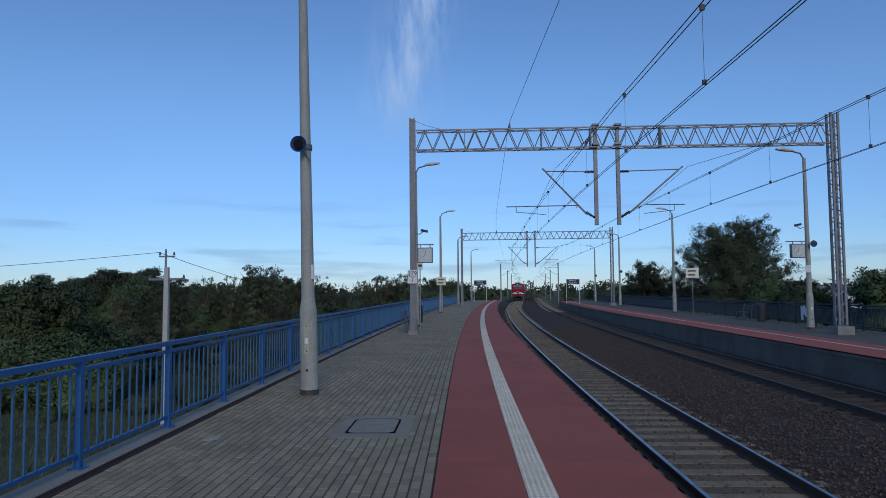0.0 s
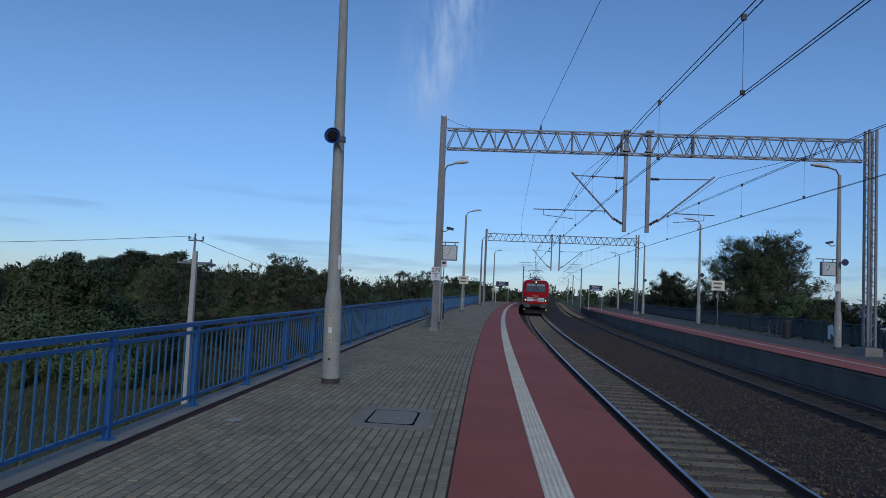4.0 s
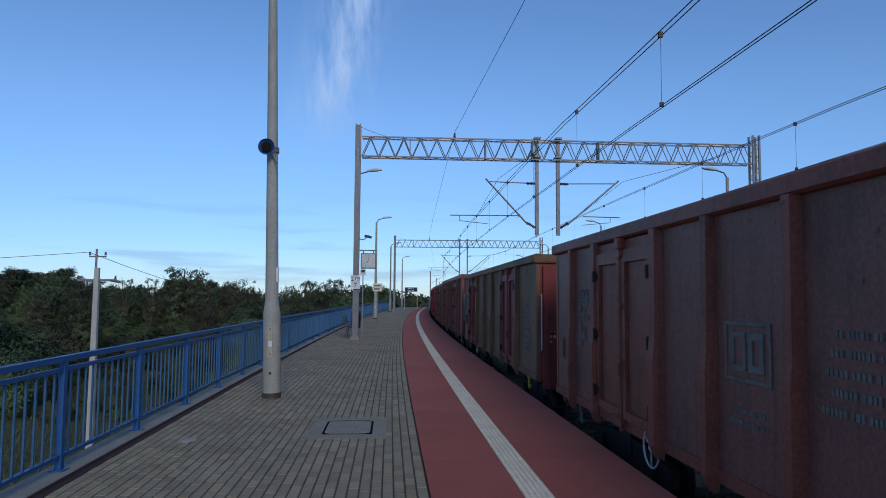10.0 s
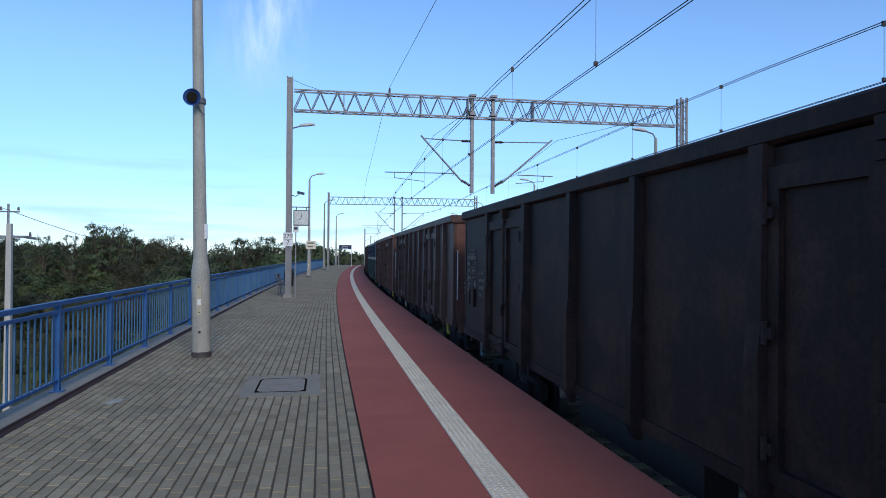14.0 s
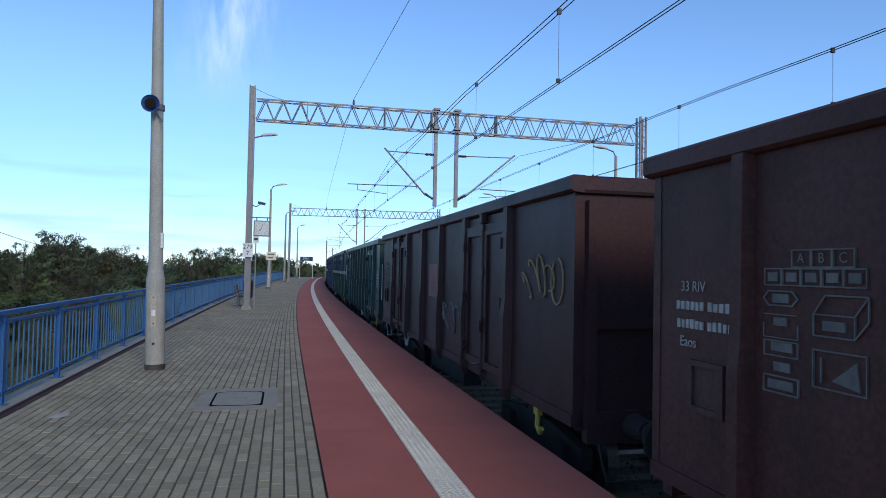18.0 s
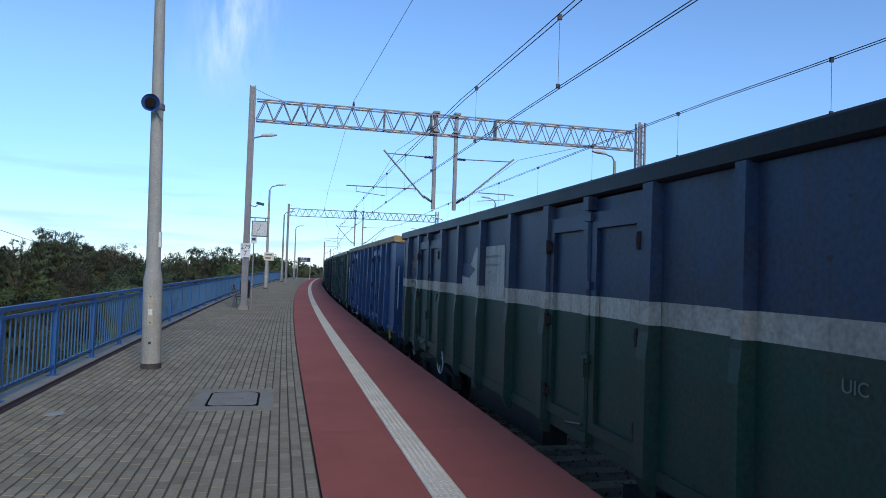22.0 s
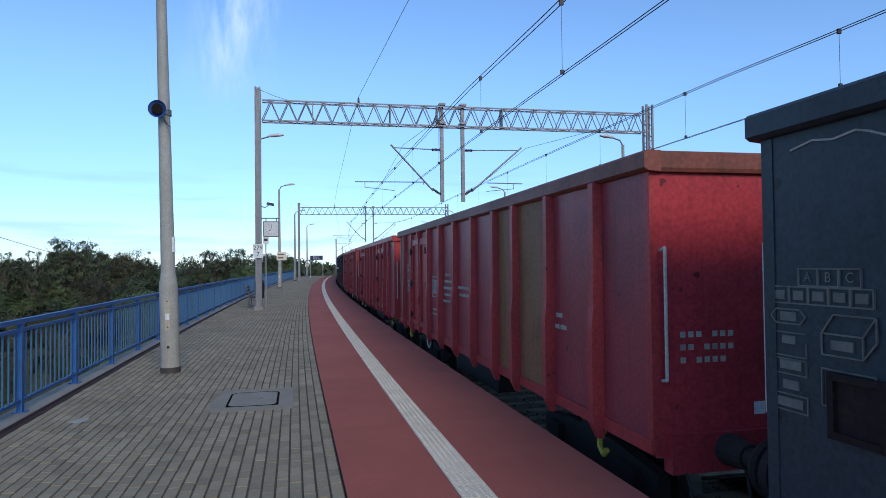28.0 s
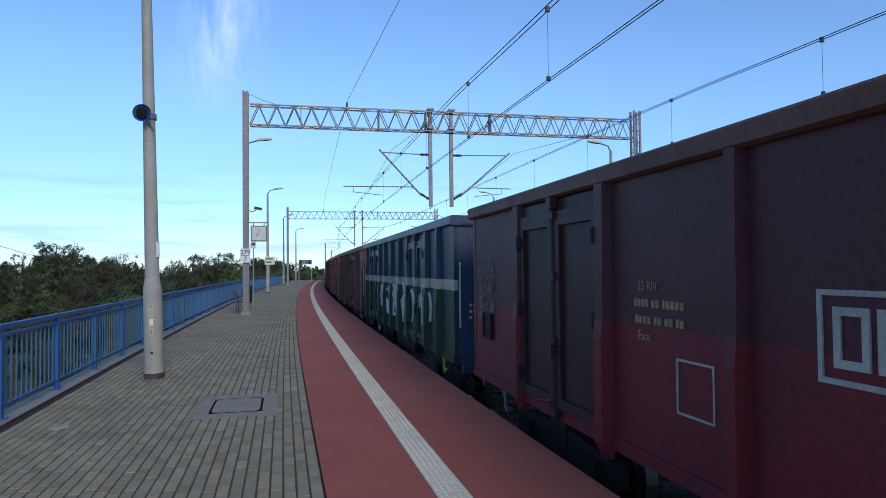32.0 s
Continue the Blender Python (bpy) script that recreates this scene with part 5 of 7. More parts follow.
for k in range(16):
    q = P(rt.uniform(98, 170), rt.choice((-7.0, -6.0, 2.7, 10.5, 12.0)) + rt.uniform(-0.8, 0.8))
    copy_scaled(bushes[rt.choice((1, 2))], pose(q.x, q.y, -1.35, 0, 0, rt.uniform(0, 360)), rt.uniform(0.22, 0.4), rt.uniform(0.25, 0.45))

# rough grass tufts on the bank and the near meadow
rg = np.random.default_rng(14)
NG = 26000
tx, ty = [], []
while len(tx) < NG:
    y = 4 + 70 * rg.random() ** 1.3
    o = -8.2 - 34 * rg.random() ** 1.2
    tx.append(line_x(y) + o)
    ty.append(y)
gv, gf = [], []
for x, y, a, h, w in zip(tx, ty, rg.uniform(0, 6.28, NG), rg.uniform(0.18, 0.55, NG), rg.uniform(0.02, 0.06, NG)):
    z = ground_z(x, y) - 0.03
    ca, sa, i = math.cos(a), math.sin(a), len(gv)
    gv += [(x - ca * w, y - sa * w, z), (x + ca * w, y + sa * w, z), (x + sa * h * 0.4, y + ca * h * 0.4, z + h)]
    gf.append((i, i + 1, i + 2))
gm = bpy.data.meshes.new("grass_tufts")
gm.from_pydata(gv, [], gf)
tagged(part("grass_tufts", gm, M_TUFT), "dry olive grass tufts on the bank", "grass", kind="stuff")

# distant woods along the horizon
cs, rs_ = [], []
for k in range(900):
    az = rt.uniform(-80, 85)
    d = rt.uniform(330, 700)
    h = rt.uniform(4, 12) * (d / 500)
    for j in range(2):
        cs.append((d * math.sin(radians(az)), d * math.cos(radians(az)), -5 + h * (0.3 + 0.5 * j)))
        rs_.append(h * 0.45)
tagged(part("far_woods", leaf_cloud(cs, rs_, 26, 1.5, 77), M_LEAF_DARK), "distant dark woods along the horizon", "woods", kind="stuff")
hall = thing("distant_shed", "low pale industrial shed far beyond the fence", "building", m=pose(96, 190, -4.2, 0, 0, -25))
part("wall", Build().box(-14, 14, -5, 5, 0, 4.6), M_WHITE, hall, "pale walls")
part("roof", Build().prism([(-5.3, 4.6), (5.3, 4.6), (0, 6.3)], 0, -14.4, 14.4), M_CONC, hall, "low grey roof")
for k in range(6):
    part("window", Build().box(-12 + 4 * k, -10 + 4 * k, -5.06, -5.0, 1.8, 3.2), M_GLASS, hall)


# ---- the train ----
GREEN = paint("dark_green_wagon_paint", (0.021, 0.050, 0.046), (0.035, 0.034, 0.03), 0.4, 0.40, 0.25)
TEAL = paint("teal_door_paint", (0.024, 0.072, 0.072), (0.024, 0.042, 0.04), 0.4, 0.40, 0.22)
SLATE = paint("slate_wagon_paint", (0.016, 0.021, 0.025), (0.024, 0.025, 0.023), 0.45, 0.42, 0.3)
GREY_SLATE = paint("grey_slate_wagon_paint", (0.041, 0.051, 0.059), (0.034, 0.034, 0.034), 0.4, 0.4, 0.25)
BROWN = paint("faded_brown_wagon_paint", (0.235, 0.076, 0.050), (0.13, 0.058, 0.040), 0.6, 0.5, 0.4)
BROWN2 = paint("rust_brown_wagon_paint", (0.135, 0.060, 0.042), (0.07, 0.038, 0.028), 0.6, 0.55, 0.5)
OCHRE = paint("ochre_wagon_paint", (0.185, 0.100, 0.052), (0.11, 0.065, 0.035), 0.55, 0.6, 0.5)
END_BROWN = paint("red_brown_end_paint", (0.155, 0.046, 0.036), (0.075, 0.034, 0.028), 0.6, 0.5, 0.4)
OCHRE_PANEL = paint("bright_ochre_panel_paint", (0.255, 0.120, 0.055), (0.15, 0.072, 0.035), 0.55, 0.55, 0.5)
DARK_RUST = paint("dark_rust_wagon_paint", (0.088, 0.036, 0.029), (0.05, 0.026, 0.021), 0.6, 0.55, 0.5)
RED = paint("bright_red_wagon_paint", (0.47, 0.020, 0.026), (0.28, 0.018, 0.02), 0.4, 0.4, 0.15)
END_RED = paint("weathered_red_end_paint", (0.43, 0.046, 0.054), (0.29, 0.03, 0.034), 0.5, 0.42, 0.25)
RED2 = paint("faded_red_wagon_paint", (0.40, 0.048, 0.048), (0.25, 0.038, 0.038), 0.5, 0.42, 0.25)
BLACKISH = paint("sooty_wagon_paint", (0.024, 0.0155, 0.0145), (0.056, 0.031, 0.024), 0.85, 0.6, 0.45)
DARKBROWN = paint("dark_brown_wagon_paint", (0.085, 0.045, 0.036), (0.05, 0.03, 0.024), 0.6, 0.55, 0.5)
MAROON = paint("dark_maroon_wagon_paint", (0.048, 0.022, 0.022), (0.028, 0.017, 0.017), 0.6, 0.5, 0.45)
OLD_GREEN = paint("grimy_green_wagon_paint", (0.0095, 0.020, 0.019), (0.022, 0.02, 0.017), 0.5, 0.45, 0.35)
OLD_TEAL = paint("grimy_teal_door_paint", (0.012, 0.044, 0.038), (0.014, 0.026, 0.022), 0.5, 0.45, 0.3)
HALF_MAROON = paint("patched_red_wagon_paint", (0.1, 0.03, 0.03), (0.06, 0.03, 0.03), 0.5, 0.5, 0.35, ((0, (0.150, 0.021, 0.027)), (2.05, (0.078, 0.027, 0.031))))
BLUE_W = paint("dull_blue_wagon_paint", (0.045, 0.066, 0.115), (0.035, 0.045, 0.065), 0.5, 0.42, 0.3)
BLUE_W2 = paint("strong_blue_wagon_paint", (0.030, 0.074, 0.168), (0.03, 0.048, 0.09), 0.4, 0.42, 0.25)
STRIPED = paint("blue_cream_green_wagon_paint", (0.02, 0.04, 0.07), (0.05, 0.04, 0.03), 0.35, 0.42, 0.35, ((0, (0.029, 0.066, 0.047)), (2.145, (0.42, 0.375, 0.30)), (2.29, (0.039, 0.058, 0.085))))
STRIPED_HIGH = paint("blue_cream_green_high_paint", (0.02, 0.04, 0.07), (0.05, 0.04, 0.03), 0.35, 0.42, 0.35, ((0, (0.029, 0.060, 0.046)), (2.25, (0.50, 0.44, 0.34)), (2.40, (0.036, 0.056, 0.090))))
STRIPED2 = paint("bright_striped_wagon_paint", (0.02, 0.04, 0.07), (0.05, 0.04, 0.03), 0.35, 0.42, 0.35, ((0, (0.020, 0.052, 0.036)), (2.155, (0.42, 0.38, 0.30)), (2.315, (0.030, 0.048, 0.085))))
TAN_RIM = paint("tan_rim_paint", (0.36, 0.25, 0.115), (0.2, 0.14, 0.08), 0.5, 0.55, 0.2)
DARK_RIM = paint("dark_rim_paint", (0.075, 0.055, 0.05), (0.05, 0.04, 0.035), 0.5, 0.55, 0.3)

for m_ in (BLACKISH, SLATE):            # matt with soot
    m_.node_tree.nodes["Principled BSDF"].inputs["Specular IOR Level"].default_value = 0.11
LW, XS, ZB, ZT = 12.8, 1.48, 1.08, 3.21
HALF = LW / 2
LAYOUT = {  # from the leading end: ribs, door posts, doors
    "A": ((5.12, 6.35, 7.55), (2.02, 4.0, 8.68, 10.66), ((2.02, 4.0), (8.68, 10.66))),
    "B": ((0.98, 5.14, 6.37, 7.56, 11.78), (2.02, 4.0, 8.68, 10.66), ((2.02, 4.0), (8.68, 10.66))),
    "F": ((1.18, 5.34, 6.57, 7.76, 11.98), (2.22, 4.2, 8.88, 10.86), ((2.22, 4.2), (8.88, 10.86))),
    "C": ((0.90, 2.05, 3.20, 4.06, 5.22, 6.42, 7.60, 11.82), (8.75, 10.76), ((8.75, 10.76),)),
    "D": ((5.55, 7.10), (1.88, 3.86, 8.80, 10.85), ((1.88, 3.86), (8.80, 10.85))),
    "E": ((4.2, 5.3, 6.4, 7.5, 8.6), (1.15, 3.08, 9.72, 11.65), ((1.15, 3.08), (9.72, 11.65))),
}


def rib_mesh(w, name, mat):
    b = Build()
    b.loft([[(-XS - d, -w / 2 * f, z), (-XS - d, w / 2 * f, z), (-XS, w / 2 * f * 1.3, z), (-XS, -w / 2 * f * 1.3, z)] for z, d, f in ((0.92, 0.05, 0.8), (1.05, 0.11, 1.0), (1.9, 0.11, 1.0), (2.1, 0.09, 1.0), (ZT, 0.08, 1.0))])
    b.cap([(-XS - 0.05, -w * 0.4, 0.92), (-XS - 0.05, w * 0.4, 0.92), (-XS, w * 0.52, 0.92), (-XS, -w * 0.52, 0.92)])
    return dress(b.mesh(name), mat)


RIB, DPOST = rib_mesh(0.10, "rib", BROWN), rib_mesh(0.14, "door_post", BROWN)
CORNER = dress(Build().box(-XS - 0.006, -XS + 0.06, -0.045, 0.045, 1.01, ZT).mesh("corner_post"), BROWN)
SILL = dress(Build().box(-XS - 0.02, -XS + 0.10, -HALF, HALF, 1.01, 1.12).mesh("side_sill"), BROWN)
RIM_PROFILE = [(-1.42, 3.19), (-1.52, 3.20), (-1.55, 3.22), (-1.55, 3.335), (-1.53, 3.355), (-1.41, 3.355), (-1.41, 3.19)]
RIM = Build().prism([(-x, z) for x, z in RIM_PROFILE], 1, -HALF - 0.06, HALF + 0.06).prism(RIM_PROFILE, 1, -HALF - 0.06, HALF + 0.06).mesh("top_rim")
dress(RIM, BROWN)
END_RIM = dress(Build().prism([(-0.045, 3.19), (-0.058, 3.22), (-0.058, 3.335), (-0.04, 3.353), (0.05, 3.353), (0.05, 3.19)], 0, -1.412, 1.412).mesh("end_rim"), BROWN)
RIGHT = dress(Build().box(XS - 0.03, XS, -HALF, HALF, 1.01, 3.22).mesh("far_side_wall"), BROWN)
FLOOR = dress(Build().box(-1.36, 1.36, -HALF + 0.03, HALF - 0.03, 1.12, 1.24).mesh("floor"), M_UNDER)
SILL_C = dress(Build().box(-0.45, 0.45, -HALF, HALF, 0.82, 1.12).box(-1.3, 1.3, -4.9, -4.1, 0.9, 1.12).box(-1.3, 1.3, 4.1, 4.9, 0.9, 1.12).mesh("underframe"), M_UNDER)
BRAKE_BOX = dress(Build().box(-1.2, -0.9, -1.4, 1.2, 0.55, 1.12).mesh("brake_box"), M_UNDER)
AIR_TANK = dress(Build().tube((-0.6, 1.5, 0.93), (-0.6, 2.9, 0.93), 0.2, 0.2, 12).mesh("air_tank"), M_UNDER)
eb = Build().box(-1.455, 1.455, 0.0, 0.03, 0.98, 3.22)
END_PLATE = dress(eb.mesh("end_wall"), BROWN)
END_RIB = dress(Build().prism([(-0.06, 0.0), (0.06, 0.0), (0.05, -0.07), (-0.05, -0.07)], 2, 1.02, 3.12).mesh("end_rib"), BROWN)
END_BEAM = dress(Build().box(-1.3, 1.3, -0.05, 0.0, 1.92, 2.02).mesh("end_beam"), BROWN)
HEADSTOCK = dress(Build().box(-1.36, 1.36, -0.06, 0.06, 0.86, 1.16).mesh("headstock"), M_UNDER)
RAILH = dress(Build().path([(-1.40, 0.0, 2.58), (-1.41, -0.09, 2.60), (-1.41, -0.09, 1.59), (-1.40, 0.0, 1.57)], 0.013, 6).mesh("handrail"), M_HANDLE)
STEP = dress(Build().path([(-1.25, -0.02, 0.95), (-1.22, -0.18, 0.55), (-0.75, -0.18, 0.55), (-0.72, -0.02, 0.95)], 0.012, 6).mesh("step"), M_HANDLE)
BUF = Build()
BUF.tube((0, 0, 0), (0, -0.32, 0), 0.13, 0.10, 14).tube((0, -0.32, 0), (0, -0.55, 0), 0.075, 0.075, 12).tube((0, -0.55, 0), (0, -0.60, 0), 0.20, 0.225, 18).tube((0, -0.60, 0), (0, -0.62, 0), 0.225, 0.20, 18)
BUFFER = dress(BUF.mesh("buffer"), M_UNDER)
HOOK = dress(Build().tube((0, 0, 0), (0, -0.35, 0), 0.06, 0.05, 8).path([(0, -0.35, 0), (0, -0.42, -0.1), (0, -0.36, -0.3), (0, -0.5, -0.42)], 0.035, 6).mesh("coupling"), M_UNDER)
CABLE = dress(Build().path([(0.35, 0, 0), (0.36, -0.25, -0.12), (0.3, -0.45, -0.32), (0.2, -0.6, -0.34)], 0.022, 6).mesh("brake_hose"), M_BLACK)
BOG = Build()
for x in (-1.02, 1.02):
    BOG.prism([(-1.35, 0.62), (-1.35, 0.40), (-1.0, 0.32), (-0.6, 0.38), (-0.35, 0.30), (0.35, 0.30), (0.6, 0.38), (1.0, 0.32), (1.35, 0.40), (1.35, 0.62), (0.5, 0.72), (-0.5, 0.72)], 0, x - 0.06, x + 0.06)
BOG.box(-1.1, 1.1, -0.22, 0.22, 0.5, 0.84)
BOGIE = dress(BOG.mesh("bogie"), M_UNDER)
WH = Build()
for x in (-0.72, 0.72):
    WH.tube((x - 0.065, 0, 0), (x + 0.065, 0, 0), 0.46, 0.46, 26).tube((x - 0.075 if x < 0 else x + 0.075, 0, 0), (x, 0, 0), 0.30, 0.30, 20)
WH.tube((-1.1, 0, 0), (1.1, 0, 0), 0.075, 0.075, 10)
WHEEL = dress(WH.mesh("wheelset"), M_TREAD)
AXB = dress(Build().box(-0.13, 0.13, -0.15, 0.15, -0.14, 0.14).mesh("axle_box"), M_UNDER)
bw = Build()
for k in range(20):
    a, b = 2 * math.pi * k / 20, 2 * math.pi * (k + 1) / 20
    bw.tube((0, 0.2 * math.cos(a), 0.2 * math.sin(a)), (0, 0.2 * math.cos(b), 0.2 * math.sin(b)), 0.012, None, 6)
for k in range(3):
    a = 2 * math.pi * k / 3 + 0.5
    bw.tube((0, 0, 0), (0, 0.2 * math.cos(a), 0.2 * math.sin(a)), 0.009, None, 5)
bw.tube((-0.02, 0, 0), (0.3, 0, 0), 0.03, None, 8)
BWHEEL = dress(bw.mesh("brake_wheel"), M_HANDLE)
TOW = dress(Build().path([(0, 0, 0), (0, 0.02, -0.16), (0, -0.06, -0.22), (0, -0.12, -0.16)], 0.028, 6).box(-0.03, 0.03, -0.06, 0.06, -0.03, 0.06).mesh("tow_hook"), M_YELLOW)
hb = Build().box(-0.016, 0.0, -0.17, 0.17, -0.16, 0.16)
for a, b, c, d in ((-0.18, -0.14, -0.17, 0.17), (0.14, 0.18, -0.17, 0.17), (-0.15, 0.15, -0.168, -0.13), (-0.15, 0.15, 0.13, 0.168)):
    hb.box(-0.035, -0.012, a, b, c, d)
HATCH = dress(hb.mesh("card_holder"), M_BLACK)
LABEL = dress(Build().box(-0.05, 0.05, -0.004, 0.0, -0.05, 0.05).mesh("label_plate"), M_WHITE)

_panel, _door = {}, {}


def panel_mesh(y0, y1):
    key = (round(y0, 3), round(y1, 3))
    if key not in _panel:
        b = Build()
        n = 6                          # pressed slightly inwards, as used wagon sides are
        rows = []
        for j in range(n + 1):
            z = ZB + (ZT - ZB) * j / n
            rows.append([(-XS + 0.010 * math.sin(math.pi * j / n) * math.sin(math.pi * k / n), y0 + (y1 - y0) * k / n, z) for k in range(n + 1)])
        b.loft(rows, False)
        _panel[key] = dress(b.mesh("side_panel", True), BROWN)
    return _panel[key]


def door_mesh(w, panelled):
    key = (round(w, 3), panelled)
    if key not in _door:
        b = Build().box(-0.01, 0.02, -w / 2, w / 2, 1.08, 3.18)
        f = Build()
        t = 0.10
        for a, c, z0, z1 in ((-w / 2, -w / 2 + t, 1.14, 3.06), (w / 2 - t, w / 2, 1.14, 3.06), (-w / 2 + t, w / 2 - t, 1.14, 1.14 + t), (-w / 2 + t, w / 2 - t, 3.06 - t * 1.4, 3.06)):
            f.box(-0.05, -0.012, a, c, z0, z1)
        if panelled:
            for z in (1.72, 2.36):
                f.box(-0.045, -0.012, -w / 2 + t, w / 2 - t, z, z + 0.08)
        _door[key] = (dress(b.mesh("door"), BROWN), dress(f.mesh("door_frame"), BROWN))
    return _door[key]


LOCK = Build()
LOCK.tube((0, 0, 1.0), (0, 0, 3.16), 0.024, None, 8)
for z in (1.10, 1.78, 2.42, 3.02):
    LOCK.box(-0.035, 0.05, -0.07, 0.07, z - 0.035, z + 0.035)
LOCK.box(-0.05, 0.04, -0.05, 0.05, 3.08, 3.2)
LOCK.tube((-0.04, 0.0, 1.2), (-0.06, 0.28, 1.16), 0.014, None, 6)
LOCK.box(-0.05, -0.02, -0.03, 0.03, 1.62, 1.78)
LOCKM = dress(LOCK.mesh("lock_bar"), M_UNDER)
HINGE = dress(Build().box(-0.03, 0.02, -0.06, 0.06, -0.035, 0.035).tube((-0.035, 0, -0.07), (-0.035, 0, 0.07), 0.02, None, 6).mesh("hinge"), M_UNDER)


def mark(w, u, z, width, height, mat, name="marking", depth=0.0):
    """A flat painted bar on the platform side, u metres from the leading end."""
    y = -HALF + u
    part(name, Build().box(-XS - 0.004 + depth, -XS + 0.012, y - width / 2, y + width / 2, z - height / 2, z + height / 2), mat, w)


def outline(w, u, z, width, height, mat, line=0.02, name="marking"):
    b = Build()
    y = -HALF + u
    x0, x1 = -XS - 0.004, -XS + 0.02
    for a, c, d, e in ((-width / 2, -width / 2 + line, -height / 2, height / 2), (width / 2 - line, width / 2, -height / 2, height / 2), (-width / 2 + line, width / 2 - line, -height / 2, -height / 2 + line), (-width / 2 + line, width / 2 - line, height / 2 - line, height / 2)):
        b.box(x0, x1, y + a, y + c, z + d, z + e)
    part(name, b, mat, w)


def text_lines(w, u, z, widths, mat, h=0.055, gap=0.115):
    r = random.Random(int(u * 100) + len(widths))
    for k, wd in enumerate(widths):
        b, y, left = Build(), -HALF + u + wd / 2, wd
        zz = z - gap * k
        while left > 0.04:              # short bars for unreadable lettering
            for k2 in range(r.randint(2, 6)):
                g = h * r.uniform(0.38, 0.62)
                if left > 0.0:
                    b.box(-XS - 0.003, -XS + 0.012, y - g, y, zz - h * 0.45, zz + h * r.uniform(0.3, 0.45))
                y -= g + h * 0.26
                left -= g + h * 0.26
            y -= h * 0.5
            left -= h * 0.5
        part("lettering_bar", b, mat, w)["kind"] = "stuff"


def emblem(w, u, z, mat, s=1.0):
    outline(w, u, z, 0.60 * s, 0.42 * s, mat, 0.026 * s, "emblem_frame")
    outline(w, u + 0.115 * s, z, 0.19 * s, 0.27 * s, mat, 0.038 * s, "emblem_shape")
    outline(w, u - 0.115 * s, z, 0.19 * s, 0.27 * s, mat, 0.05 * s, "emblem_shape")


def lines(w, pts, mat, r=0.006, name="diagram"):
    """Thin painted lines through points (u, z) on the platform side."""
    part(name, Build().path([(-XS - 0.002, -HALF + u, z) for u, z in pts], r, 4), mat, w)


def load_table(w, u, z, mat):
    """Load limits, lengths and volume in painted frames."""
    x = -XS - 0.004
    for k, c in enumerate("ABC"):
        uu = u + 0.12 - 0.14 * k
        outline(w, uu, z + 0.09, 0.14, 0.10, mat, 0.008, "load_table")
        part("lettering", letters(c, 0.075, mat), mat, w, m=pose(x, -HALF + uu, z + 0.09, 90, 0, -90))
    for k in range(5):
        uu = u + 0.33 - 0.14 * k
        outline(w, uu, z - 0.01, 0.14, 0.10, mat, 0.008, "load_table")
        mark(w, uu, z - 0.01, 0.075, 0.05, mat, "lettering_bar")
    q = u + 0.27
    lines(w, [(q - 0.13, z - 0.13), (q - 0.09, z - 0.09), (q + 0.09, z - 0.09), (q + 0.13, z - 0.13), (q + 0.09, z - 0.17), (q - 0.09, z - 0.17), (q - 0.13, z - 0.13)], mat)
    mark(w, q, z - 0.13, 0.12, 0.05, mat, "lettering_bar")
    lines(w, [(q - 0.13, z - 0.22), (q + 0.13, z - 0.22)], mat, 0.004)
    mark(w, q, z - 0.26, 0.10, 0.045, mat, "lettering_bar")
    lines(w, [(q - 0.13, z - 0.27), (q - 0.13, z - 0.35), (q + 0.13, z - 0.35), (q + 0.13, z - 0.27)], mat, 0.004)
    mark(w, q - 0.01, z - 0.40, 0.16, 0.05, mat, "lettering_bar")
    outline(w, q, z - 0.41, 0.26, 0.09, mat, 0.007, "load_table")
    mark(w, q - 0.01, z - 0.51, 0.12, 0.05, mat, "lettering_bar")
    outline(w, q, z - 0.61, 0.27, 0.10, mat, 0.008, "load_table")
    mark(w, q, z - 0.61, 0.19, 0.05, mat, "lettering_bar")
    p = u - 0.13                          # a box drawn slantwise, with its volume
    lines(w, [(p + 0.16, z - 0.20), (p + 0.16, z - 0.31), (p - 0.10, z - 0.31), (p - 0.10, z - 0.20), (p + 0.16, z - 0.20), (p + 0.08, z - 0.10), (p - 0.18, z - 0.10), (p - 0.10, z - 0.20)], mat)
    lines(w, [(p - 0.18, z - 0.10), (p - 0.18, z - 0.22), (p - 0.10, z - 0.31)], mat)
    mark(w, p + 0.03, z - 0.255, 0.14, 0.05, mat, "lettering_bar")
    outline(w, p, z - 0.48, 0.34, 0.20, mat, 0.008, "load_table")
    lines(w, [(p + 0.11, z - 0.55), (p + 0.11, z - 0.42)], mat)
    part("diagram", Build().prism([(-HALF + p + 0.04, z - 0.53), (-HALF + p - 0.13, z - 0.56), (-HALF + p - 0.11, z - 0.42)], 0, -XS - 0.004, -XS + 0.01), mat, w)


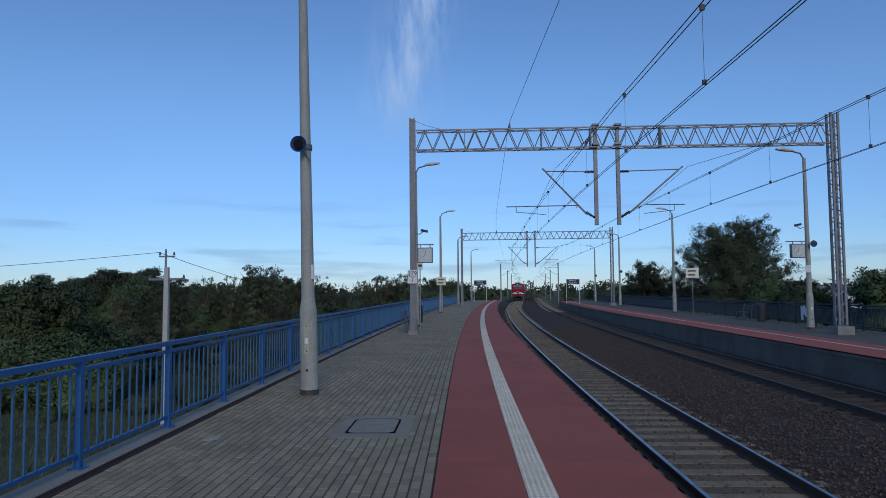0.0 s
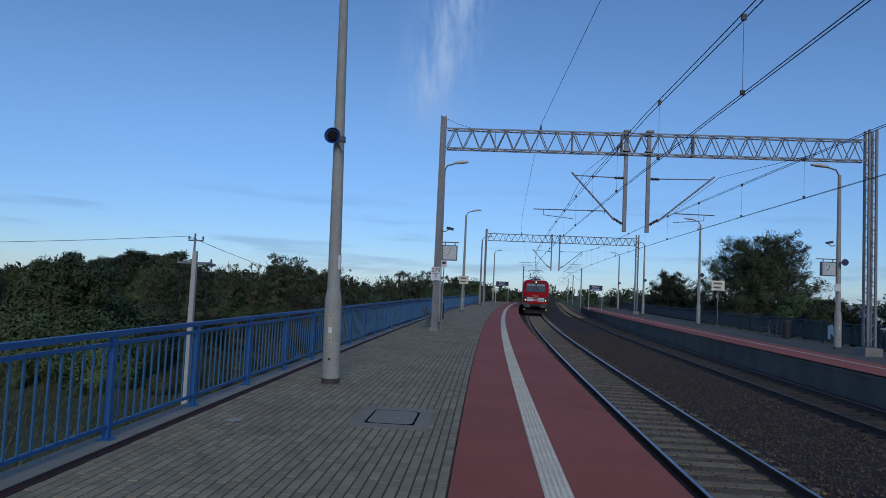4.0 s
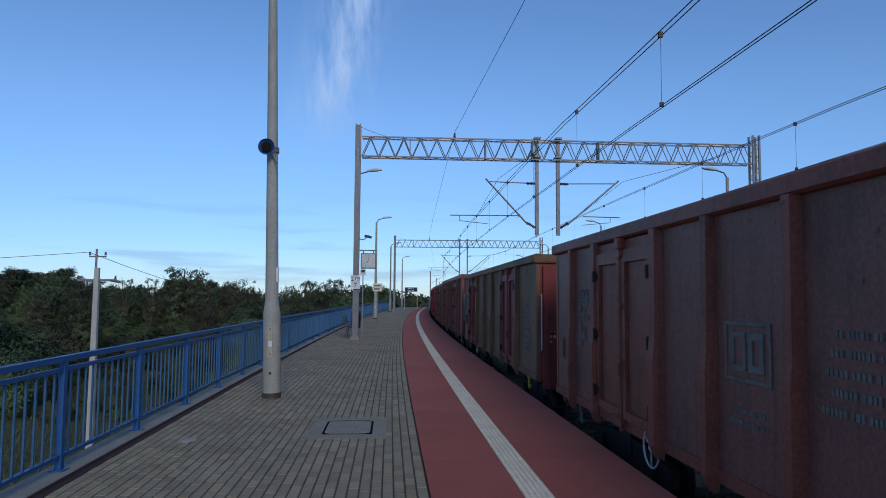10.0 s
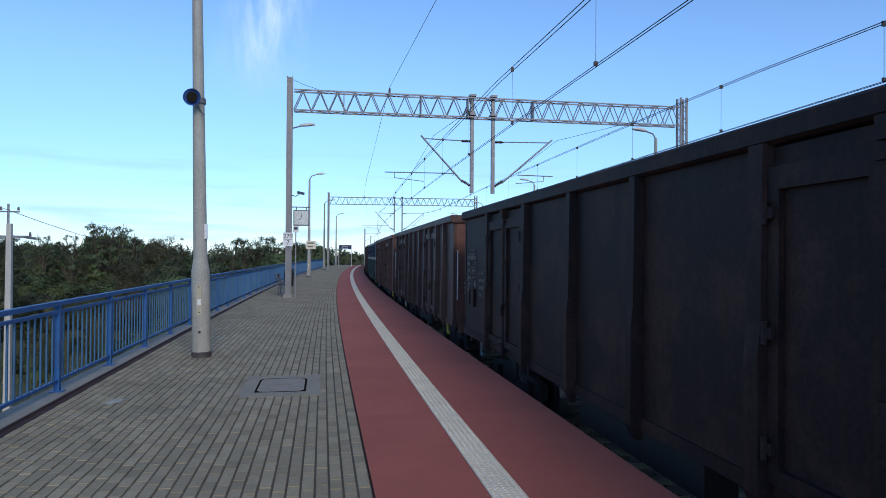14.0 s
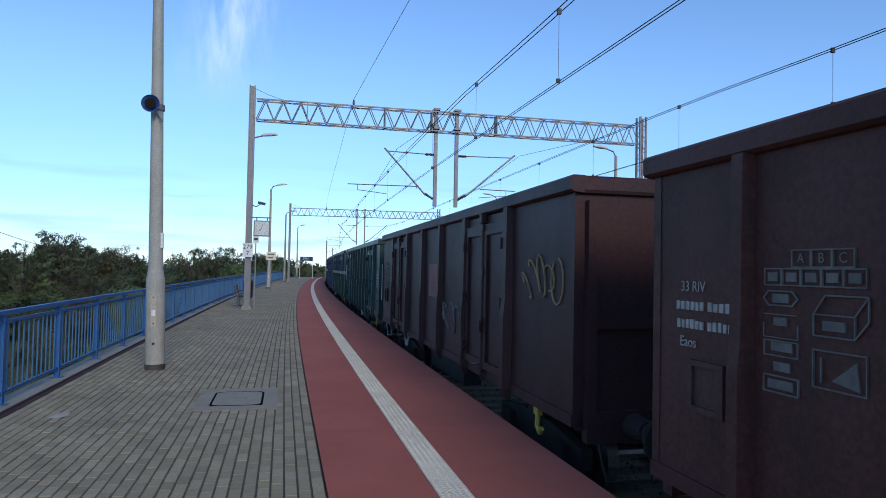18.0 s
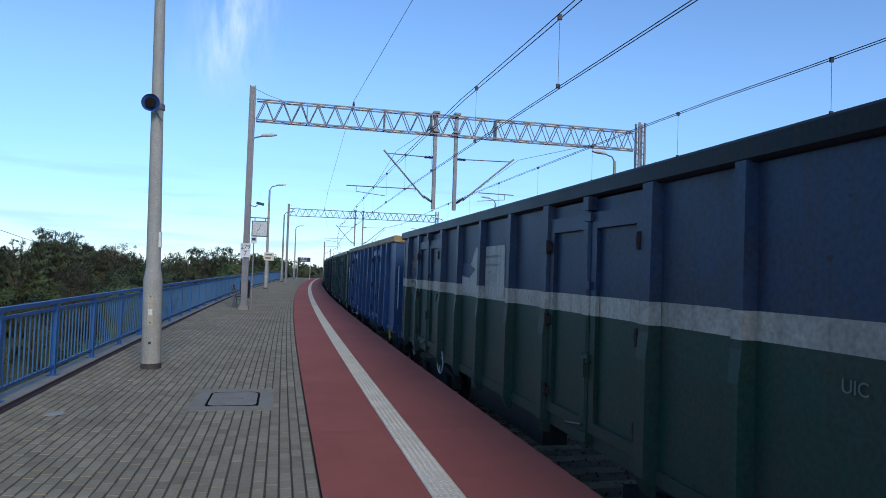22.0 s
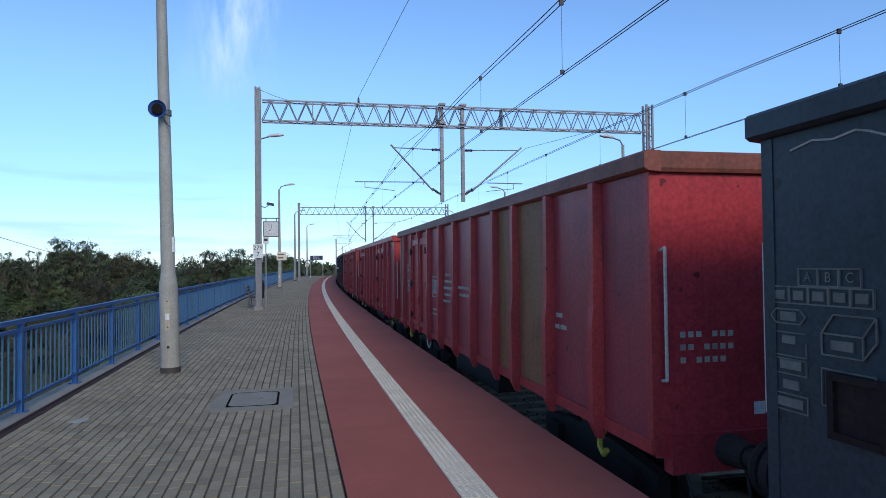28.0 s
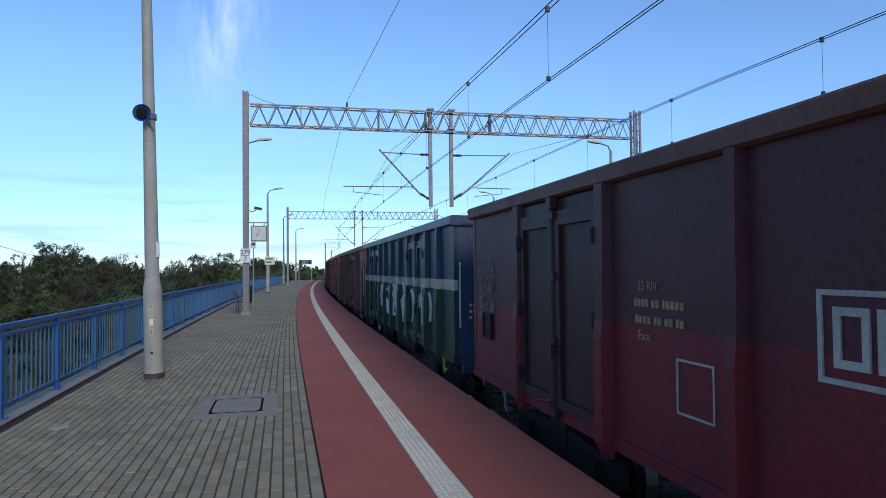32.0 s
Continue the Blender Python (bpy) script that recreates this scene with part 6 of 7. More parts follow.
def wagon(kind, body, label, rim=None, doors=None, door_panelled=False, panels=None, ends=None, marks=(), stencil=None, ribbed=False, wheel_at=8.9, locks=None, rails=True, taller=0.0, group="open wagons of the train"):
    w = thing("open_wagon", label, "freight wagon", group)
    rim, doors, ends, panels, stencil = rim or body, doors or body, ends or (END_BROWN if body == BROWN else body), panels or {}, stencil or M_STENCIL_DIM
    ribs, dposts, dd = LAYOUT[kind]
    part("underframe", SILL_C, M_UNDER, w)
    part("brake_box", BRAKE_BOX, M_UNDER, w)
    part("air_tank", AIR_TANK, M_UNDER, w)
    part("floor", FLOOR, M_UNDER, w)
    part("far_side_wall", RIGHT, body, w)
    part("side_sill", SILL, body, w)
    part("top_rim", RIM, rim, w)
    cuts = sorted(set((0.0, LW) + ribs + dposts))
    i = 0
    for a, b in zip(cuts, cuts[1:]):
        if (a, b) in dd:
            continue
        part("side_panel", panel_mesh(-HALF + a, -HALF + b), panels.get(i, PANEL_RED if body == RED2 else PANEL_BROWN if body == BROWN else body), w)
        i += 1
    for u in ribs:
        part("rib", RIB, body, w, m=pose(0, -HALF + u, 0))
    for u in dposts:
        part("door_post", DPOST, body, w, m=pose(0, -HALF + u, 0))
    for u in (0.04, LW - 0.04):
        part("corner_post", CORNER, body, w, m=pose(0, -HALF + u, 0))
    for a, b in dd:
        mid, lw = (a + b) / 2, (b - a) / 2 - 0.12
        # flat black sheet behind the leaves paints the shade of the door gaps
        part("door_recess", Build().box(-XS + 0.018, -XS + 0.03, -HALF + a, -HALF + b, 1.0, 3.20), M_SHADE_GAP, w, "black sheet painting the shade in the gaps round the doors")
        for sgn in (-1, 1):
            c = mid + sgn * (lw / 2 + 0.035)
            pm, fm = door_mesh(lw, door_panelled)
            d = part("door", pm, doors, w, m=pose(-XS - 0.005, -HALF + c, 0))
            part("door_frame", fm, doors, d)
            for z in (1.35, 2.05, 2.78):
                part("hinge", HINGE, M_LOCK, d, m=pose(-0.045, sgn * (lw / 2 - 0.01), z))
        part("lock_bar", LOCKM, locks or doors, w, m=pose(-XS - 0.055, -HALF + mid, 0))
    for sgn in (1, -1):
        e = pose(0, -HALF * sgn, 0, 0, 0, 0 if sgn > 0 else 180)
        part("end_wall", END_PLATE, ends, w, m=e)
        part("end_rim", END_RIM, rim, w, m=e)
        if ribbed:
            part("end_beam", END_BEAM, ends, w, m=e)
            for x in (-1.32, 1.32):
                part("end_rib", END_RIB, ends, w, m=e @ pose(x, 0, 0))
        part("headstock", HEADSTOCK, ends, w, m=e)
        part("coupling", HOOK, M_UNDER, w, m=e @ pose(0, -0.05, 1.0))
        part("brake_hose", CABLE, M_BLACK, w, m=e @ pose(0, -0.05, 0.95))
        for x in (-0.875, 0.875):
            part("buffer", BUFFER, M_UNDER, w, m=e @ pose(x, 0, 1.03))
        if rails:
            part("handrail", RAILH, M_HANDLE, w, m=e if sgn > 0 else pose(0, HALF, 0) @ Matrix.Diagonal((1, -1, 1, 1)))
        part("step", STEP, M_HANDLE if doors == TEAL else M_UNDER, w, m=e)
    e = pose(0, -HALF, 0)
    for k in range(0 if ends in (SLATE, BLACKISH, MAROON) else 3):
        tb = Build()
        for j in range(7):
            if (j + k) % 5 != 3:
                tb.box(-1.24 + 0.07 * j, -1.195 + 0.07 * j, -0.004, 0.0, 1.90 - 0.10 * k, 1.945 - 0.10 * k)
        part("lettering_bar", tb, M_GOLD if body in (BROWN, BROWN2) else M_STENCIL, w, m=e)["kind"] = "stuff"
    if ends not in (SLATE, BLACKISH, MAROON):
        part("label_plate", LABEL, M_WHITE, w, m=e @ pose(-0.55, -0.002, 1.32))
    for y in (-4.4, 4.4):
        bg = part("bogie", BOGIE, M_UNDER, w, m=pose(0, y, 0))
        for dy in (-0.9, 0.9):
            part("wheelset", WHEEL, M_TREAD, bg, m=pose(0, dy, 0.46))
            for x in (-1.03, 1.03):
                part("axle_box", AXB, M_UNDER, bg, m=pose(x, dy, 0.46))
    part("brake_wheel", BWHEEL, M_UNDER if body == BLACKISH else M_HANDLE, w, m=pose(-1.50, -HALF + wheel_at, 0.98))
    part("tow_hook", TOW, M_YELLOW, w, m=pose(-1.40, -HALF + 1.1, 0.94))
    part("tow_hook", TOW, M_YELLOW if body == RED2 else M_DARKSTEEL, w, m=pose(-1.40, HALF - 1.1, 0.94))
    part("card_holder", HATCH, DARKBROWN if body in (OCHRE, RED, RED2, DARK_RUST) else BROWN2 if body in (BROWN, BROWN2) else BLACKISH, w, m=pose(-XS - 0.002, HALF - 0.66, 1.75))
    load_table(w, {"B": LW - 1.56, "F": LW - 1.38, "C": LW - 1.52, "A": LW - 0.45}.get(kind, LW - 0.6), 2.31 if kind == "A" else 2.68 if body in (STRIPED, STRIPED2, STRIPED_HIGH) else 2.49, stencil)
    for f in marks:
        f(w)
    if taller:
        for c in w.children:
            if c.name.split(".")[0] not in ("bogie", "underframe", "brake_box", "air_tank", "buffer", "coupling", "brake_hose", "step", "brake_wheel", "tow_hook"):
                c.matrix_basis = Matrix.Diagonal((1, 1, 1 + taller / 3.335, 1)) @ c.matrix_basis
    return w


def block_word(w, u, z, mat, size=0.55, wide=0.30):
    """A pair of large stencilled shapes: a broken ring and a barred upright."""
    for du, ring in ((0.24, False), (-0.19, True)):
        y = -HALF + u + du
        if not ring:
            part("stencil_shape", Build().box(-XS - 0.004, -XS + 0.02, y + wide / 2 - 0.055, y + wide / 2, z - size / 2, z + size / 2), mat, w)
        for side in (-1, 1) if ring else (1,):
            zs = size / 2 if ring else size / 4
            zc = z if ring else z + size / 4
            rings = []
            for k in range(9):
                c, sn = math.cos(math.pi * k / 8), math.sin(math.pi * k / 8)
                y0, z0 = y - side * (0.02 + (wide / 2 - 0.02) * sn), zc + zs * c
                y1, z1 = y - side * (0.02 + (wide / 2 - 0.09) * sn), zc + (zs - 0.06) * c
                rings.append([(-XS - 0.004, y0, z0), (-XS - 0.004, y1, z1), (-XS + 0.02, y1, z1), (-XS + 0.02, y0, z0)])
            part("stencil_shape", Build().loft(rings), mat, w)


def owner_text(u, mat, z=2.38):
    def f(w):
        for dz, wd, h in ((0.0, 0.30, 0.04), (-0.09, 0.50, 0.068), (-0.19, 0.58, 0.068), (-0.29, 0.54, 0.045), (-0.375, 0.48, 0.045), (-0.455, 0.66, 0.032)):
            text_lines(w, u, z + dz, (wd,), mat, h)
        for dz, wd in ((-0.63, 0.60), (-0.75, 0.58), (-0.87, 0.36)):
            outline(w, u - 0.02, z + dz, wd, 0.10, M_STENCIL_DIM, 0.010)
            text_lines(w, u - 0.02, z + dz, (wd - 0.12,), M_STENCIL_DIM, 0.045)
    return f


def big_word(mat, du=0.0, small=None):
    def f(w):
        for u in (5.86, 7.07, 8.23):
            block_word(w, u + du, 2.72, mat)
        text_lines(w, 5.76 + du, 2.16, (0.8, 0.75, 0.6, 0.7, 0.72, 0.5, 0.85), small or M_STENCIL_DIM, 0.06, 0.15)
        text_lines(w, 6.97 + du, 1.52, (0.5, 0.72), M_STENCIL_DIM, 0.055, 0.11)
        text_lines(w, 8.13 + du, 2.0, (0.15, 0.55, 0.6, 0.25), M_STENCIL_DIM, 0.055, 0.15)
    return f


def small_text(u, z, widths, mat=None):
    return lambda w: text_lines(w, u, z, widths, mat or M_STENCIL_DIM, 0.055, 0.12)


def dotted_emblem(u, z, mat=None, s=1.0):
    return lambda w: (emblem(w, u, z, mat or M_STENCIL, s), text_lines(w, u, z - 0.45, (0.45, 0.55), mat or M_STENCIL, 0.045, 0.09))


def sill_signs(w, mat=None):
    """Brake and coupling signs low on the leading panel."""
    mat = mat or M_STENCIL
    part("lettering", letters("Sp  Sl", 0.12, mat), mat, w, m=pose(-XS - 0.026, -HALF + 0.42, 1.15, 90, 0, -90))
    ring = Build()
    for k in range(12):
        a, b = math.pi * k / 6, math.pi * (k + 1) / 6
        ring.tube((-XS - 0.024, -HALF + 0.80 + 0.05 * math.cos(a), 1.15 + 0.05 * math.sin(a)), (-XS - 0.024, -HALF + 0.80 + 0.05 * math.cos(b), 1.15 + 0.05 * math.sin(b)), 0.009, None, 4)
    part("marking", ring, mat, w)


def hiring(w):
    for k, line in enumerate(("ZATRUDNIMY", "SPAWACZY", "NR TEL.")):
        part("lettering", letters(line, 0.105, M_STENCIL), M_STENCIL, w, m=pose(-XS - 0.006, -HALF + 1.12, 2.40 - 0.135 * k, 90, 0, -90))
    text_lines(w, 1.10, 1.97, (0.74,), M_STENCIL, 0.09)
    text_lines(w, 0.55, 1.34, (0.5, 0.4), M_STENCIL_DIM, 0.05, 0.08)


def uic(w, u=8.1, z=2.42, mat=None, head="33 RIV"):
    """Type lettering in four lines; the running numbers stay plain bars."""
    mat = mat or M_STENCIL
    part("lettering", letters(head, 0.10, mat), mat, w, m=pose(-XS - 0.005, -HALF + u + 0.12, z, 90, 0, -90))
    text_lines(w, u, z - 0.125, (0.62, 0.60), mat, 0.07, 0.125)
    part("lettering", letters("Eaos", 0.10, mat), mat, w, m=pose(-XS - 0.005, -HALF + u + 0.17, z - 0.375, 90, 0, -90))


def scrawl(u, z, mat, seed, s=1.0, thick=0.012):
    """Sprayed curls."""
    def f(w):
        r = random.Random(seed)
        b = Build()
        for k in range(5):
            c = (u + (k - 2) * 0.22 * s, z + r.uniform(-0.08, 0.08) * s)
            ra, rb2 = r.uniform(0.09, 0.17) * s, r.uniform(0.12, 0.24) * s
            a0 = r.uniform(0, 6)
            pts = [(-XS - 0.003, -HALF + c[0] + ra * math.cos(a0 + 0.5 * j), c[1] + rb2 * math.sin(a0 + 0.5 * j + 0.3 * k)) for j in range(r.randint(7, 12))]
            b.path(pts, thick * s, 4)
        part("spray_scrawl", b, mat, w)
    return f


def top_scrawl(w):
    lines(w, [(12.57, 3.10), (12.41, 3.13), (12.27, 3.11), (12.13, 3.13), (12.05, 3.11), (11.9, 3.05), (11.7, 3.08), (11.5, 3.04)], M_STENCIL, 0.008, "spray_scrawl")


def type_word(w):
    part("lettering", letters("UIC", 0.10, M_STENCIL_DIM), M_STENCIL_DIM, w, m=pose(-XS - 0.005, -HALF + 0.42, 2.0, 90, 0, -90))


def patch(u, z, wd, h, mat):
    return lambda w: mark(w, u, z, wd, h, mat, "paint_patch")


cream = paint("cream_patch_paint", (0.44, 0.41, 0.34), (0.2, 0.2, 0.18), 0.5, 0.55, 0.3)
pinkish = paint("pink_patch_paint", (0.26, 0.11, 0.10), (0.15, 0.07, 0.06), 0.5, 0.6, 0.2)
red_patch = paint("dull_red_patch_paint", (0.21, 0.045, 0.04), (0.12, 0.04, 0.03), 0.5, 0.55, 0.3)


def cream_field(w):
    y0, y1 = -HALF + 5.70, -HALF + 8.55
    b = Build()
    b.prism([(y0, 2.2), (y0, 2.86), (y0 + 1.3, 2.86), (y0 + 1.55, 2.6), (y1 - 0.9, 2.55), (y1 - 0.7, 2.2)], 0, -XS - 0.003, -XS + 0.02)
    part("cream_field", b, cream, w)
    text_lines(w, 6.2, 2.72, (0.6, 0.7), BLUE_W, 0.04, 0.11)
    part("bird_emblem", Build().prism([(-HALF + 7.0, 2.55), (-HALF + 7.3, 2.42), (-HALF + 7.9, 2.46), (-HALF + 7.6, 2.54), (-HALF + 7.8, 2.66), (-HALF + 7.25, 2.62)], 0, -XS - 0.006, -XS + 0.01), BLUE_W, w)


def underlined_shapes(w):
    """Three underlined cream shapes: a bracket, a bar with a wedge, two bars with a dip."""
    x0, x1 = -XS - 0.004, -XS + 0.02
    for k, u in enumerate((7.1, 5.95, 4.72)):
        y = -HALF + u
        part("stencil_shape", Build().box(x0, x1, y + 0.16, y + 0.26, 1.9, 2.42), cream, w)
        if k == 0:
            for z in (1.9, 2.115, 2.33):
                part("stencil_shape", Build().box(x0, x1, y - 0.22, y + 0.15, z, z + 0.09), cream, w)
        elif k == 1:
            part("stencil_shape", Build().prism([(y + 0.12, 2.14), (y - 0.10, 2.42), (y - 0.24, 2.42), (y - 0.02, 2.15), (y - 0.26, 1.9), (y - 0.12, 1.9)], 0, x0, x1), cream, w)
        else:
            part("stencil_shape", Build().box(x0, x1, y - 0.26, y - 0.16, 1.9, 2.42), cream, w)
            part("stencil_shape", Build().prism([(y - 0.15, 2.4), (y - 0.15, 2.26), (y, 2.08), (y + 0.15, 2.26), (y + 0.15, 2.4), (y, 2.22)], 0, x0, x1), cream, w)
        if k:
            mark(w, u, 1.76, 0.66, 0.10, cream, "stencil_underline")


PANEL_BROWN = paint("grey_brown_panel_paint", (0.205, 0.092, 0.070), (0.125, 0.066, 0.053), 0.6, 0.48, 0.4)
PANEL_RED = paint("dusty_red_panel_paint", (0.31, 0.048, 0.056), (0.20, 0.046, 0.055), 0.6, 0.40, 0.28)


SPECS = {
    1: dict(wheel_at=8.0, kind="A", body=OLD_GREEN, doors=OLD_TEAL, label="dark green open freight wagon with faded lettering", marks=(big_word(M_STENCIL_DIM), owner_text(0.50, M_STENCIL_DIM))),
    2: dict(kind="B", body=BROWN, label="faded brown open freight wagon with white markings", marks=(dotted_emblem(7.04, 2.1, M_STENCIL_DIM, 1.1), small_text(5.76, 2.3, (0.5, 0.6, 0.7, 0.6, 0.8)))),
    3: dict(taller=-0.04, kind="D", ribbed=True, body=OCHRE, doors=red_patch, label="ochre open freight wagon with dull red doors", ends=red_patch, panels={1: OCHRE}, marks=(owner_text(0.98, M_STENCIL_DIM), patch(6.3, 2.1, 0.7, 0.12, pinkish))),
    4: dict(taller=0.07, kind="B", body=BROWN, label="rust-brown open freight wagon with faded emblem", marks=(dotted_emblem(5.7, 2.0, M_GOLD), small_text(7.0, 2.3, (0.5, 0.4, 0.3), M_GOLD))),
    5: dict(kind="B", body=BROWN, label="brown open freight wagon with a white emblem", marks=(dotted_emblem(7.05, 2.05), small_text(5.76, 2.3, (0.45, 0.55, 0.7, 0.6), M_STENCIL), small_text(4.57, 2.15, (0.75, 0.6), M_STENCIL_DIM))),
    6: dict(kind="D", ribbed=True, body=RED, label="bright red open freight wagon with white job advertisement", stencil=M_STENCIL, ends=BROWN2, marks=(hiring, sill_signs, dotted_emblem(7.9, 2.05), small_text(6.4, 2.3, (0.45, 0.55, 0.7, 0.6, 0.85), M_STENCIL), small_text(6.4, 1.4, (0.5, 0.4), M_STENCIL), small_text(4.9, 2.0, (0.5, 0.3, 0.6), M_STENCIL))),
    7: dict(taller=-0.02, kind="D", rails=False, body=BLACKISH, label="sooty black open freight wagon with chalky smears", marks=(scrawl(0.95, 2.1, M_STENCIL_DIM, 3, 0.8), lambda w: uic(w, 11.35, 2.2, M_STENCIL_DIM, "31 RIV"))),
    8: dict(kind="B", body=DARKBROWN, label="dark brown open freight wagon with rusty end", ends=BROWN2, marks=(patch(4.9, 2.0, 0.35, 1.2, DARK_RIM),)),
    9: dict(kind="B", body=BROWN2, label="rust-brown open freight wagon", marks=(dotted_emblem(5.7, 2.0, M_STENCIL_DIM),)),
    10: dict(taller=-0.05, kind="B", body=STRIPED_HIGH, label="open freight wagon in blue over green with a cream stripe", marks=(scrawl(1.1, 1.75, M_STENCIL, 9, 1.5), lambda w: uic(w, 11.22, 2.09, M_STENCIL_DIM))),
    11: dict(kind="B", body=DARK_RUST, label="dark red-brown open freight wagon", marks=(small_text(6.0, 1.9, (0.2, 0.3, 0.2)), lambda w: uic(w, 12.2, 2.4, M_STENCIL, "33 RIV"))),
    12: dict(taller=0.05, kind="D", ribbed=True, rails=False, body=MAROON, label="very dark maroon open freight wagon with sprayed scrawls", marks=(scrawl(0.85, 2.35, M_GOLD, 17, 1.0), patch(6.3, 2.25, 0.75, 0.6, pinkish), scrawl(4.8, 1.75, M_STENCIL_DIM, 4, 1.6), small_text(11.3, 1.95, (0.3, 0.55, 0.6, 0.3)))),
    13: dict(wheel_at=4.7, kind="E", body=GREEN, doors=TEAL, label="green open freight wagon with large pale stencilled shapes", marks=(sill_signs, big_word(M_STENCIL_DIM), owner_text(0.50, M_STENCIL))),
    14: dict(kind="B", body=STRIPED, label="blue and green open freight wagon with a cream stripe", ends=SLATE, rim=SLATE, marks=(type_word, small_text(1.5, 1.96, (0.5, 0.65), M_STENCIL), scrawl(8.1, 2.6, M_STENCIL_DIM, 23, 0.9), small_text(7.0, 2.75, (0.8, 0.8, 0.7, 0.8)), lambda w: uic(w, 11.22, 1.98, M_STENCIL_DIM))),
    15: dict(kind="F", body=BLUE_W, rim=TAN_RIM, panels={2: BLUE_W2, 3: BLUE_W2, 4: BLUE_W2, 5: BLUE_W2}, door_panelled=True, label="dull blue open freight wagon with a tan rim", marks=(small_text(0.45, 1.66, (0.5, 0.4), M_STENCIL), small_text(4.57, 2.1, (0.2, 0.5, 0.6, 0.3), M_STENCIL), lambda w: block_word(w, 7.0, 2.72, M_STENCIL_DIM, 0.3, 0.2), lambda w: uic(w, 8.3, 2.3, M_STENCIL_DIM, "84"))),
    16: dict(kind="F", body=STRIPED2, rim=SLATE, ends=SLATE, label="striped blue and green open freight wagon with a cream field", marks=(type_word, cream_field, lambda w: uic(w, 11.22, 1.98, M_STENCIL_DIM))),
    17: dict(kind="F", body=BLUE_W2, rim=TAN_RIM, label="bright blue open freight wagon with underlined cream shapes", marks=(underlined_shapes, small_text(1.64, 2.36, (0.42, 0.55, 0.40, 0.52, 0.58, 0.5, 0.45), M_STENCIL), small_text(0.42, 1.35, (0.6,), M_STENCIL_DIM))),
    18: dict(taller=-0.035, wheel_at=4.7, kind="F", body=GREEN, doors=TEAL, label="dark green open freight wagon with teal doors and stencils", marks=(big_word(M_STENCIL_DIM, 0.2, M_STENCIL), owner_text(0.50, M_STENCIL_DIM))),
    19: dict(taller=-0.035, wheel_at=8.0, kind="F", body=SLATE, doors=TEAL, label="blackish green open freight wagon with teal doors", marks=(big_word(M_STENCIL_DIM, 0.2, M_STENCIL), owner_text(0.50, M_STENCIL))),
    20: dict(wheel_at=4.7, kind="A", body=GREEN, doors=TEAL, label="dark green open freight wagon with white owner's lettering", marks=(big_word(M_STENCIL_DIM), owner_text(0.50, M_STENCIL_DIM))),
    21: dict(wheel_at=4.7, kind="A", body=GREY_SLATE, label="slate grey open freight wagon with ochre stencilled shapes", marks=(top_scrawl, big_word(M_GOLD), owner_text(0.50, M_STENCIL_DIM))),
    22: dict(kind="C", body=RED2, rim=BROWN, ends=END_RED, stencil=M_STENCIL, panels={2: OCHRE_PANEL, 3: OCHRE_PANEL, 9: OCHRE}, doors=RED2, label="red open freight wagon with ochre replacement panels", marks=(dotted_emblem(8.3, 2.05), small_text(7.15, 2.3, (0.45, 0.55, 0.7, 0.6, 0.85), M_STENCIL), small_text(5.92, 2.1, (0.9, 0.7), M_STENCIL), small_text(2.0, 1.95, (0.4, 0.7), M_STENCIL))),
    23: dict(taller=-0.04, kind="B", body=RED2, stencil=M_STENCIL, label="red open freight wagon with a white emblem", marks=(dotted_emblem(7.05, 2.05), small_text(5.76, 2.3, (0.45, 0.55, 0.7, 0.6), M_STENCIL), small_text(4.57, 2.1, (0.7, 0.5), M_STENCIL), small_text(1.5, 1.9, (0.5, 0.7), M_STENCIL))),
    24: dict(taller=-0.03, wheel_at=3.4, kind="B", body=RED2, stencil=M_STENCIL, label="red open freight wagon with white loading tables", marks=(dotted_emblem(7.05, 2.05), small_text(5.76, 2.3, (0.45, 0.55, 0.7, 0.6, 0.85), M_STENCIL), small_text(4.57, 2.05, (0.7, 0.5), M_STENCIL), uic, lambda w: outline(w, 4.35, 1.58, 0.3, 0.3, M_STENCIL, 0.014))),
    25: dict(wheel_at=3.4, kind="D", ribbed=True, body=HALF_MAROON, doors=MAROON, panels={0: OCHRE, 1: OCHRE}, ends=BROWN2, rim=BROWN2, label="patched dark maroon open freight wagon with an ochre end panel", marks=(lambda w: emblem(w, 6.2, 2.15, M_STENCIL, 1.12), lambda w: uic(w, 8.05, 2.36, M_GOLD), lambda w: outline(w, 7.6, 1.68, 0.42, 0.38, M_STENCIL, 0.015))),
    26: dict(kind="B", body=STRIPED2, rim=BLUE_W, ends=BLUE_W, label="blue and green striped wagon covered by pale sprayed scrawls", marks=(scrawl(4.4, 1.7, M_SPRAY, 5, 1.5, 0.026), scrawl(5.7, 1.75, M_SPRAY, 6, 1.9, 0.026), scrawl(7.0, 1.72, M_SPRAY, 8, 1.9, 0.026), scrawl(8.25, 1.75, M_SPRAY, 9, 1.8, 0.026), scrawl(2.7, 1.75, M_SPRAY, 12, 1.6, 0.026))),
}
LAST = 36
far_paints = (BROWN2, DARKBROWN, MAROON, BROWN, DARKBROWN)
wagons = {}
for k in range(1, LAST + 1):
    if k in SPECS:
        wagons[k] = wagon(**SPECS[k])
    elif k == 27:
        wagons[k] = wagon("B", BROWN2, "weathered brown open freight wagon in the train")
    else:
        wagons[k] = wagon("B", far_paints[k % 5], "weathered brown open freight wagon in the train")


# ---- locomotive ----
M_BLIND = material("sun_blind", (0.24, 0.26, 0.26), 0.35, 0, (0.18, 0.2, 0.2), 0.4, 2, 20, 0)


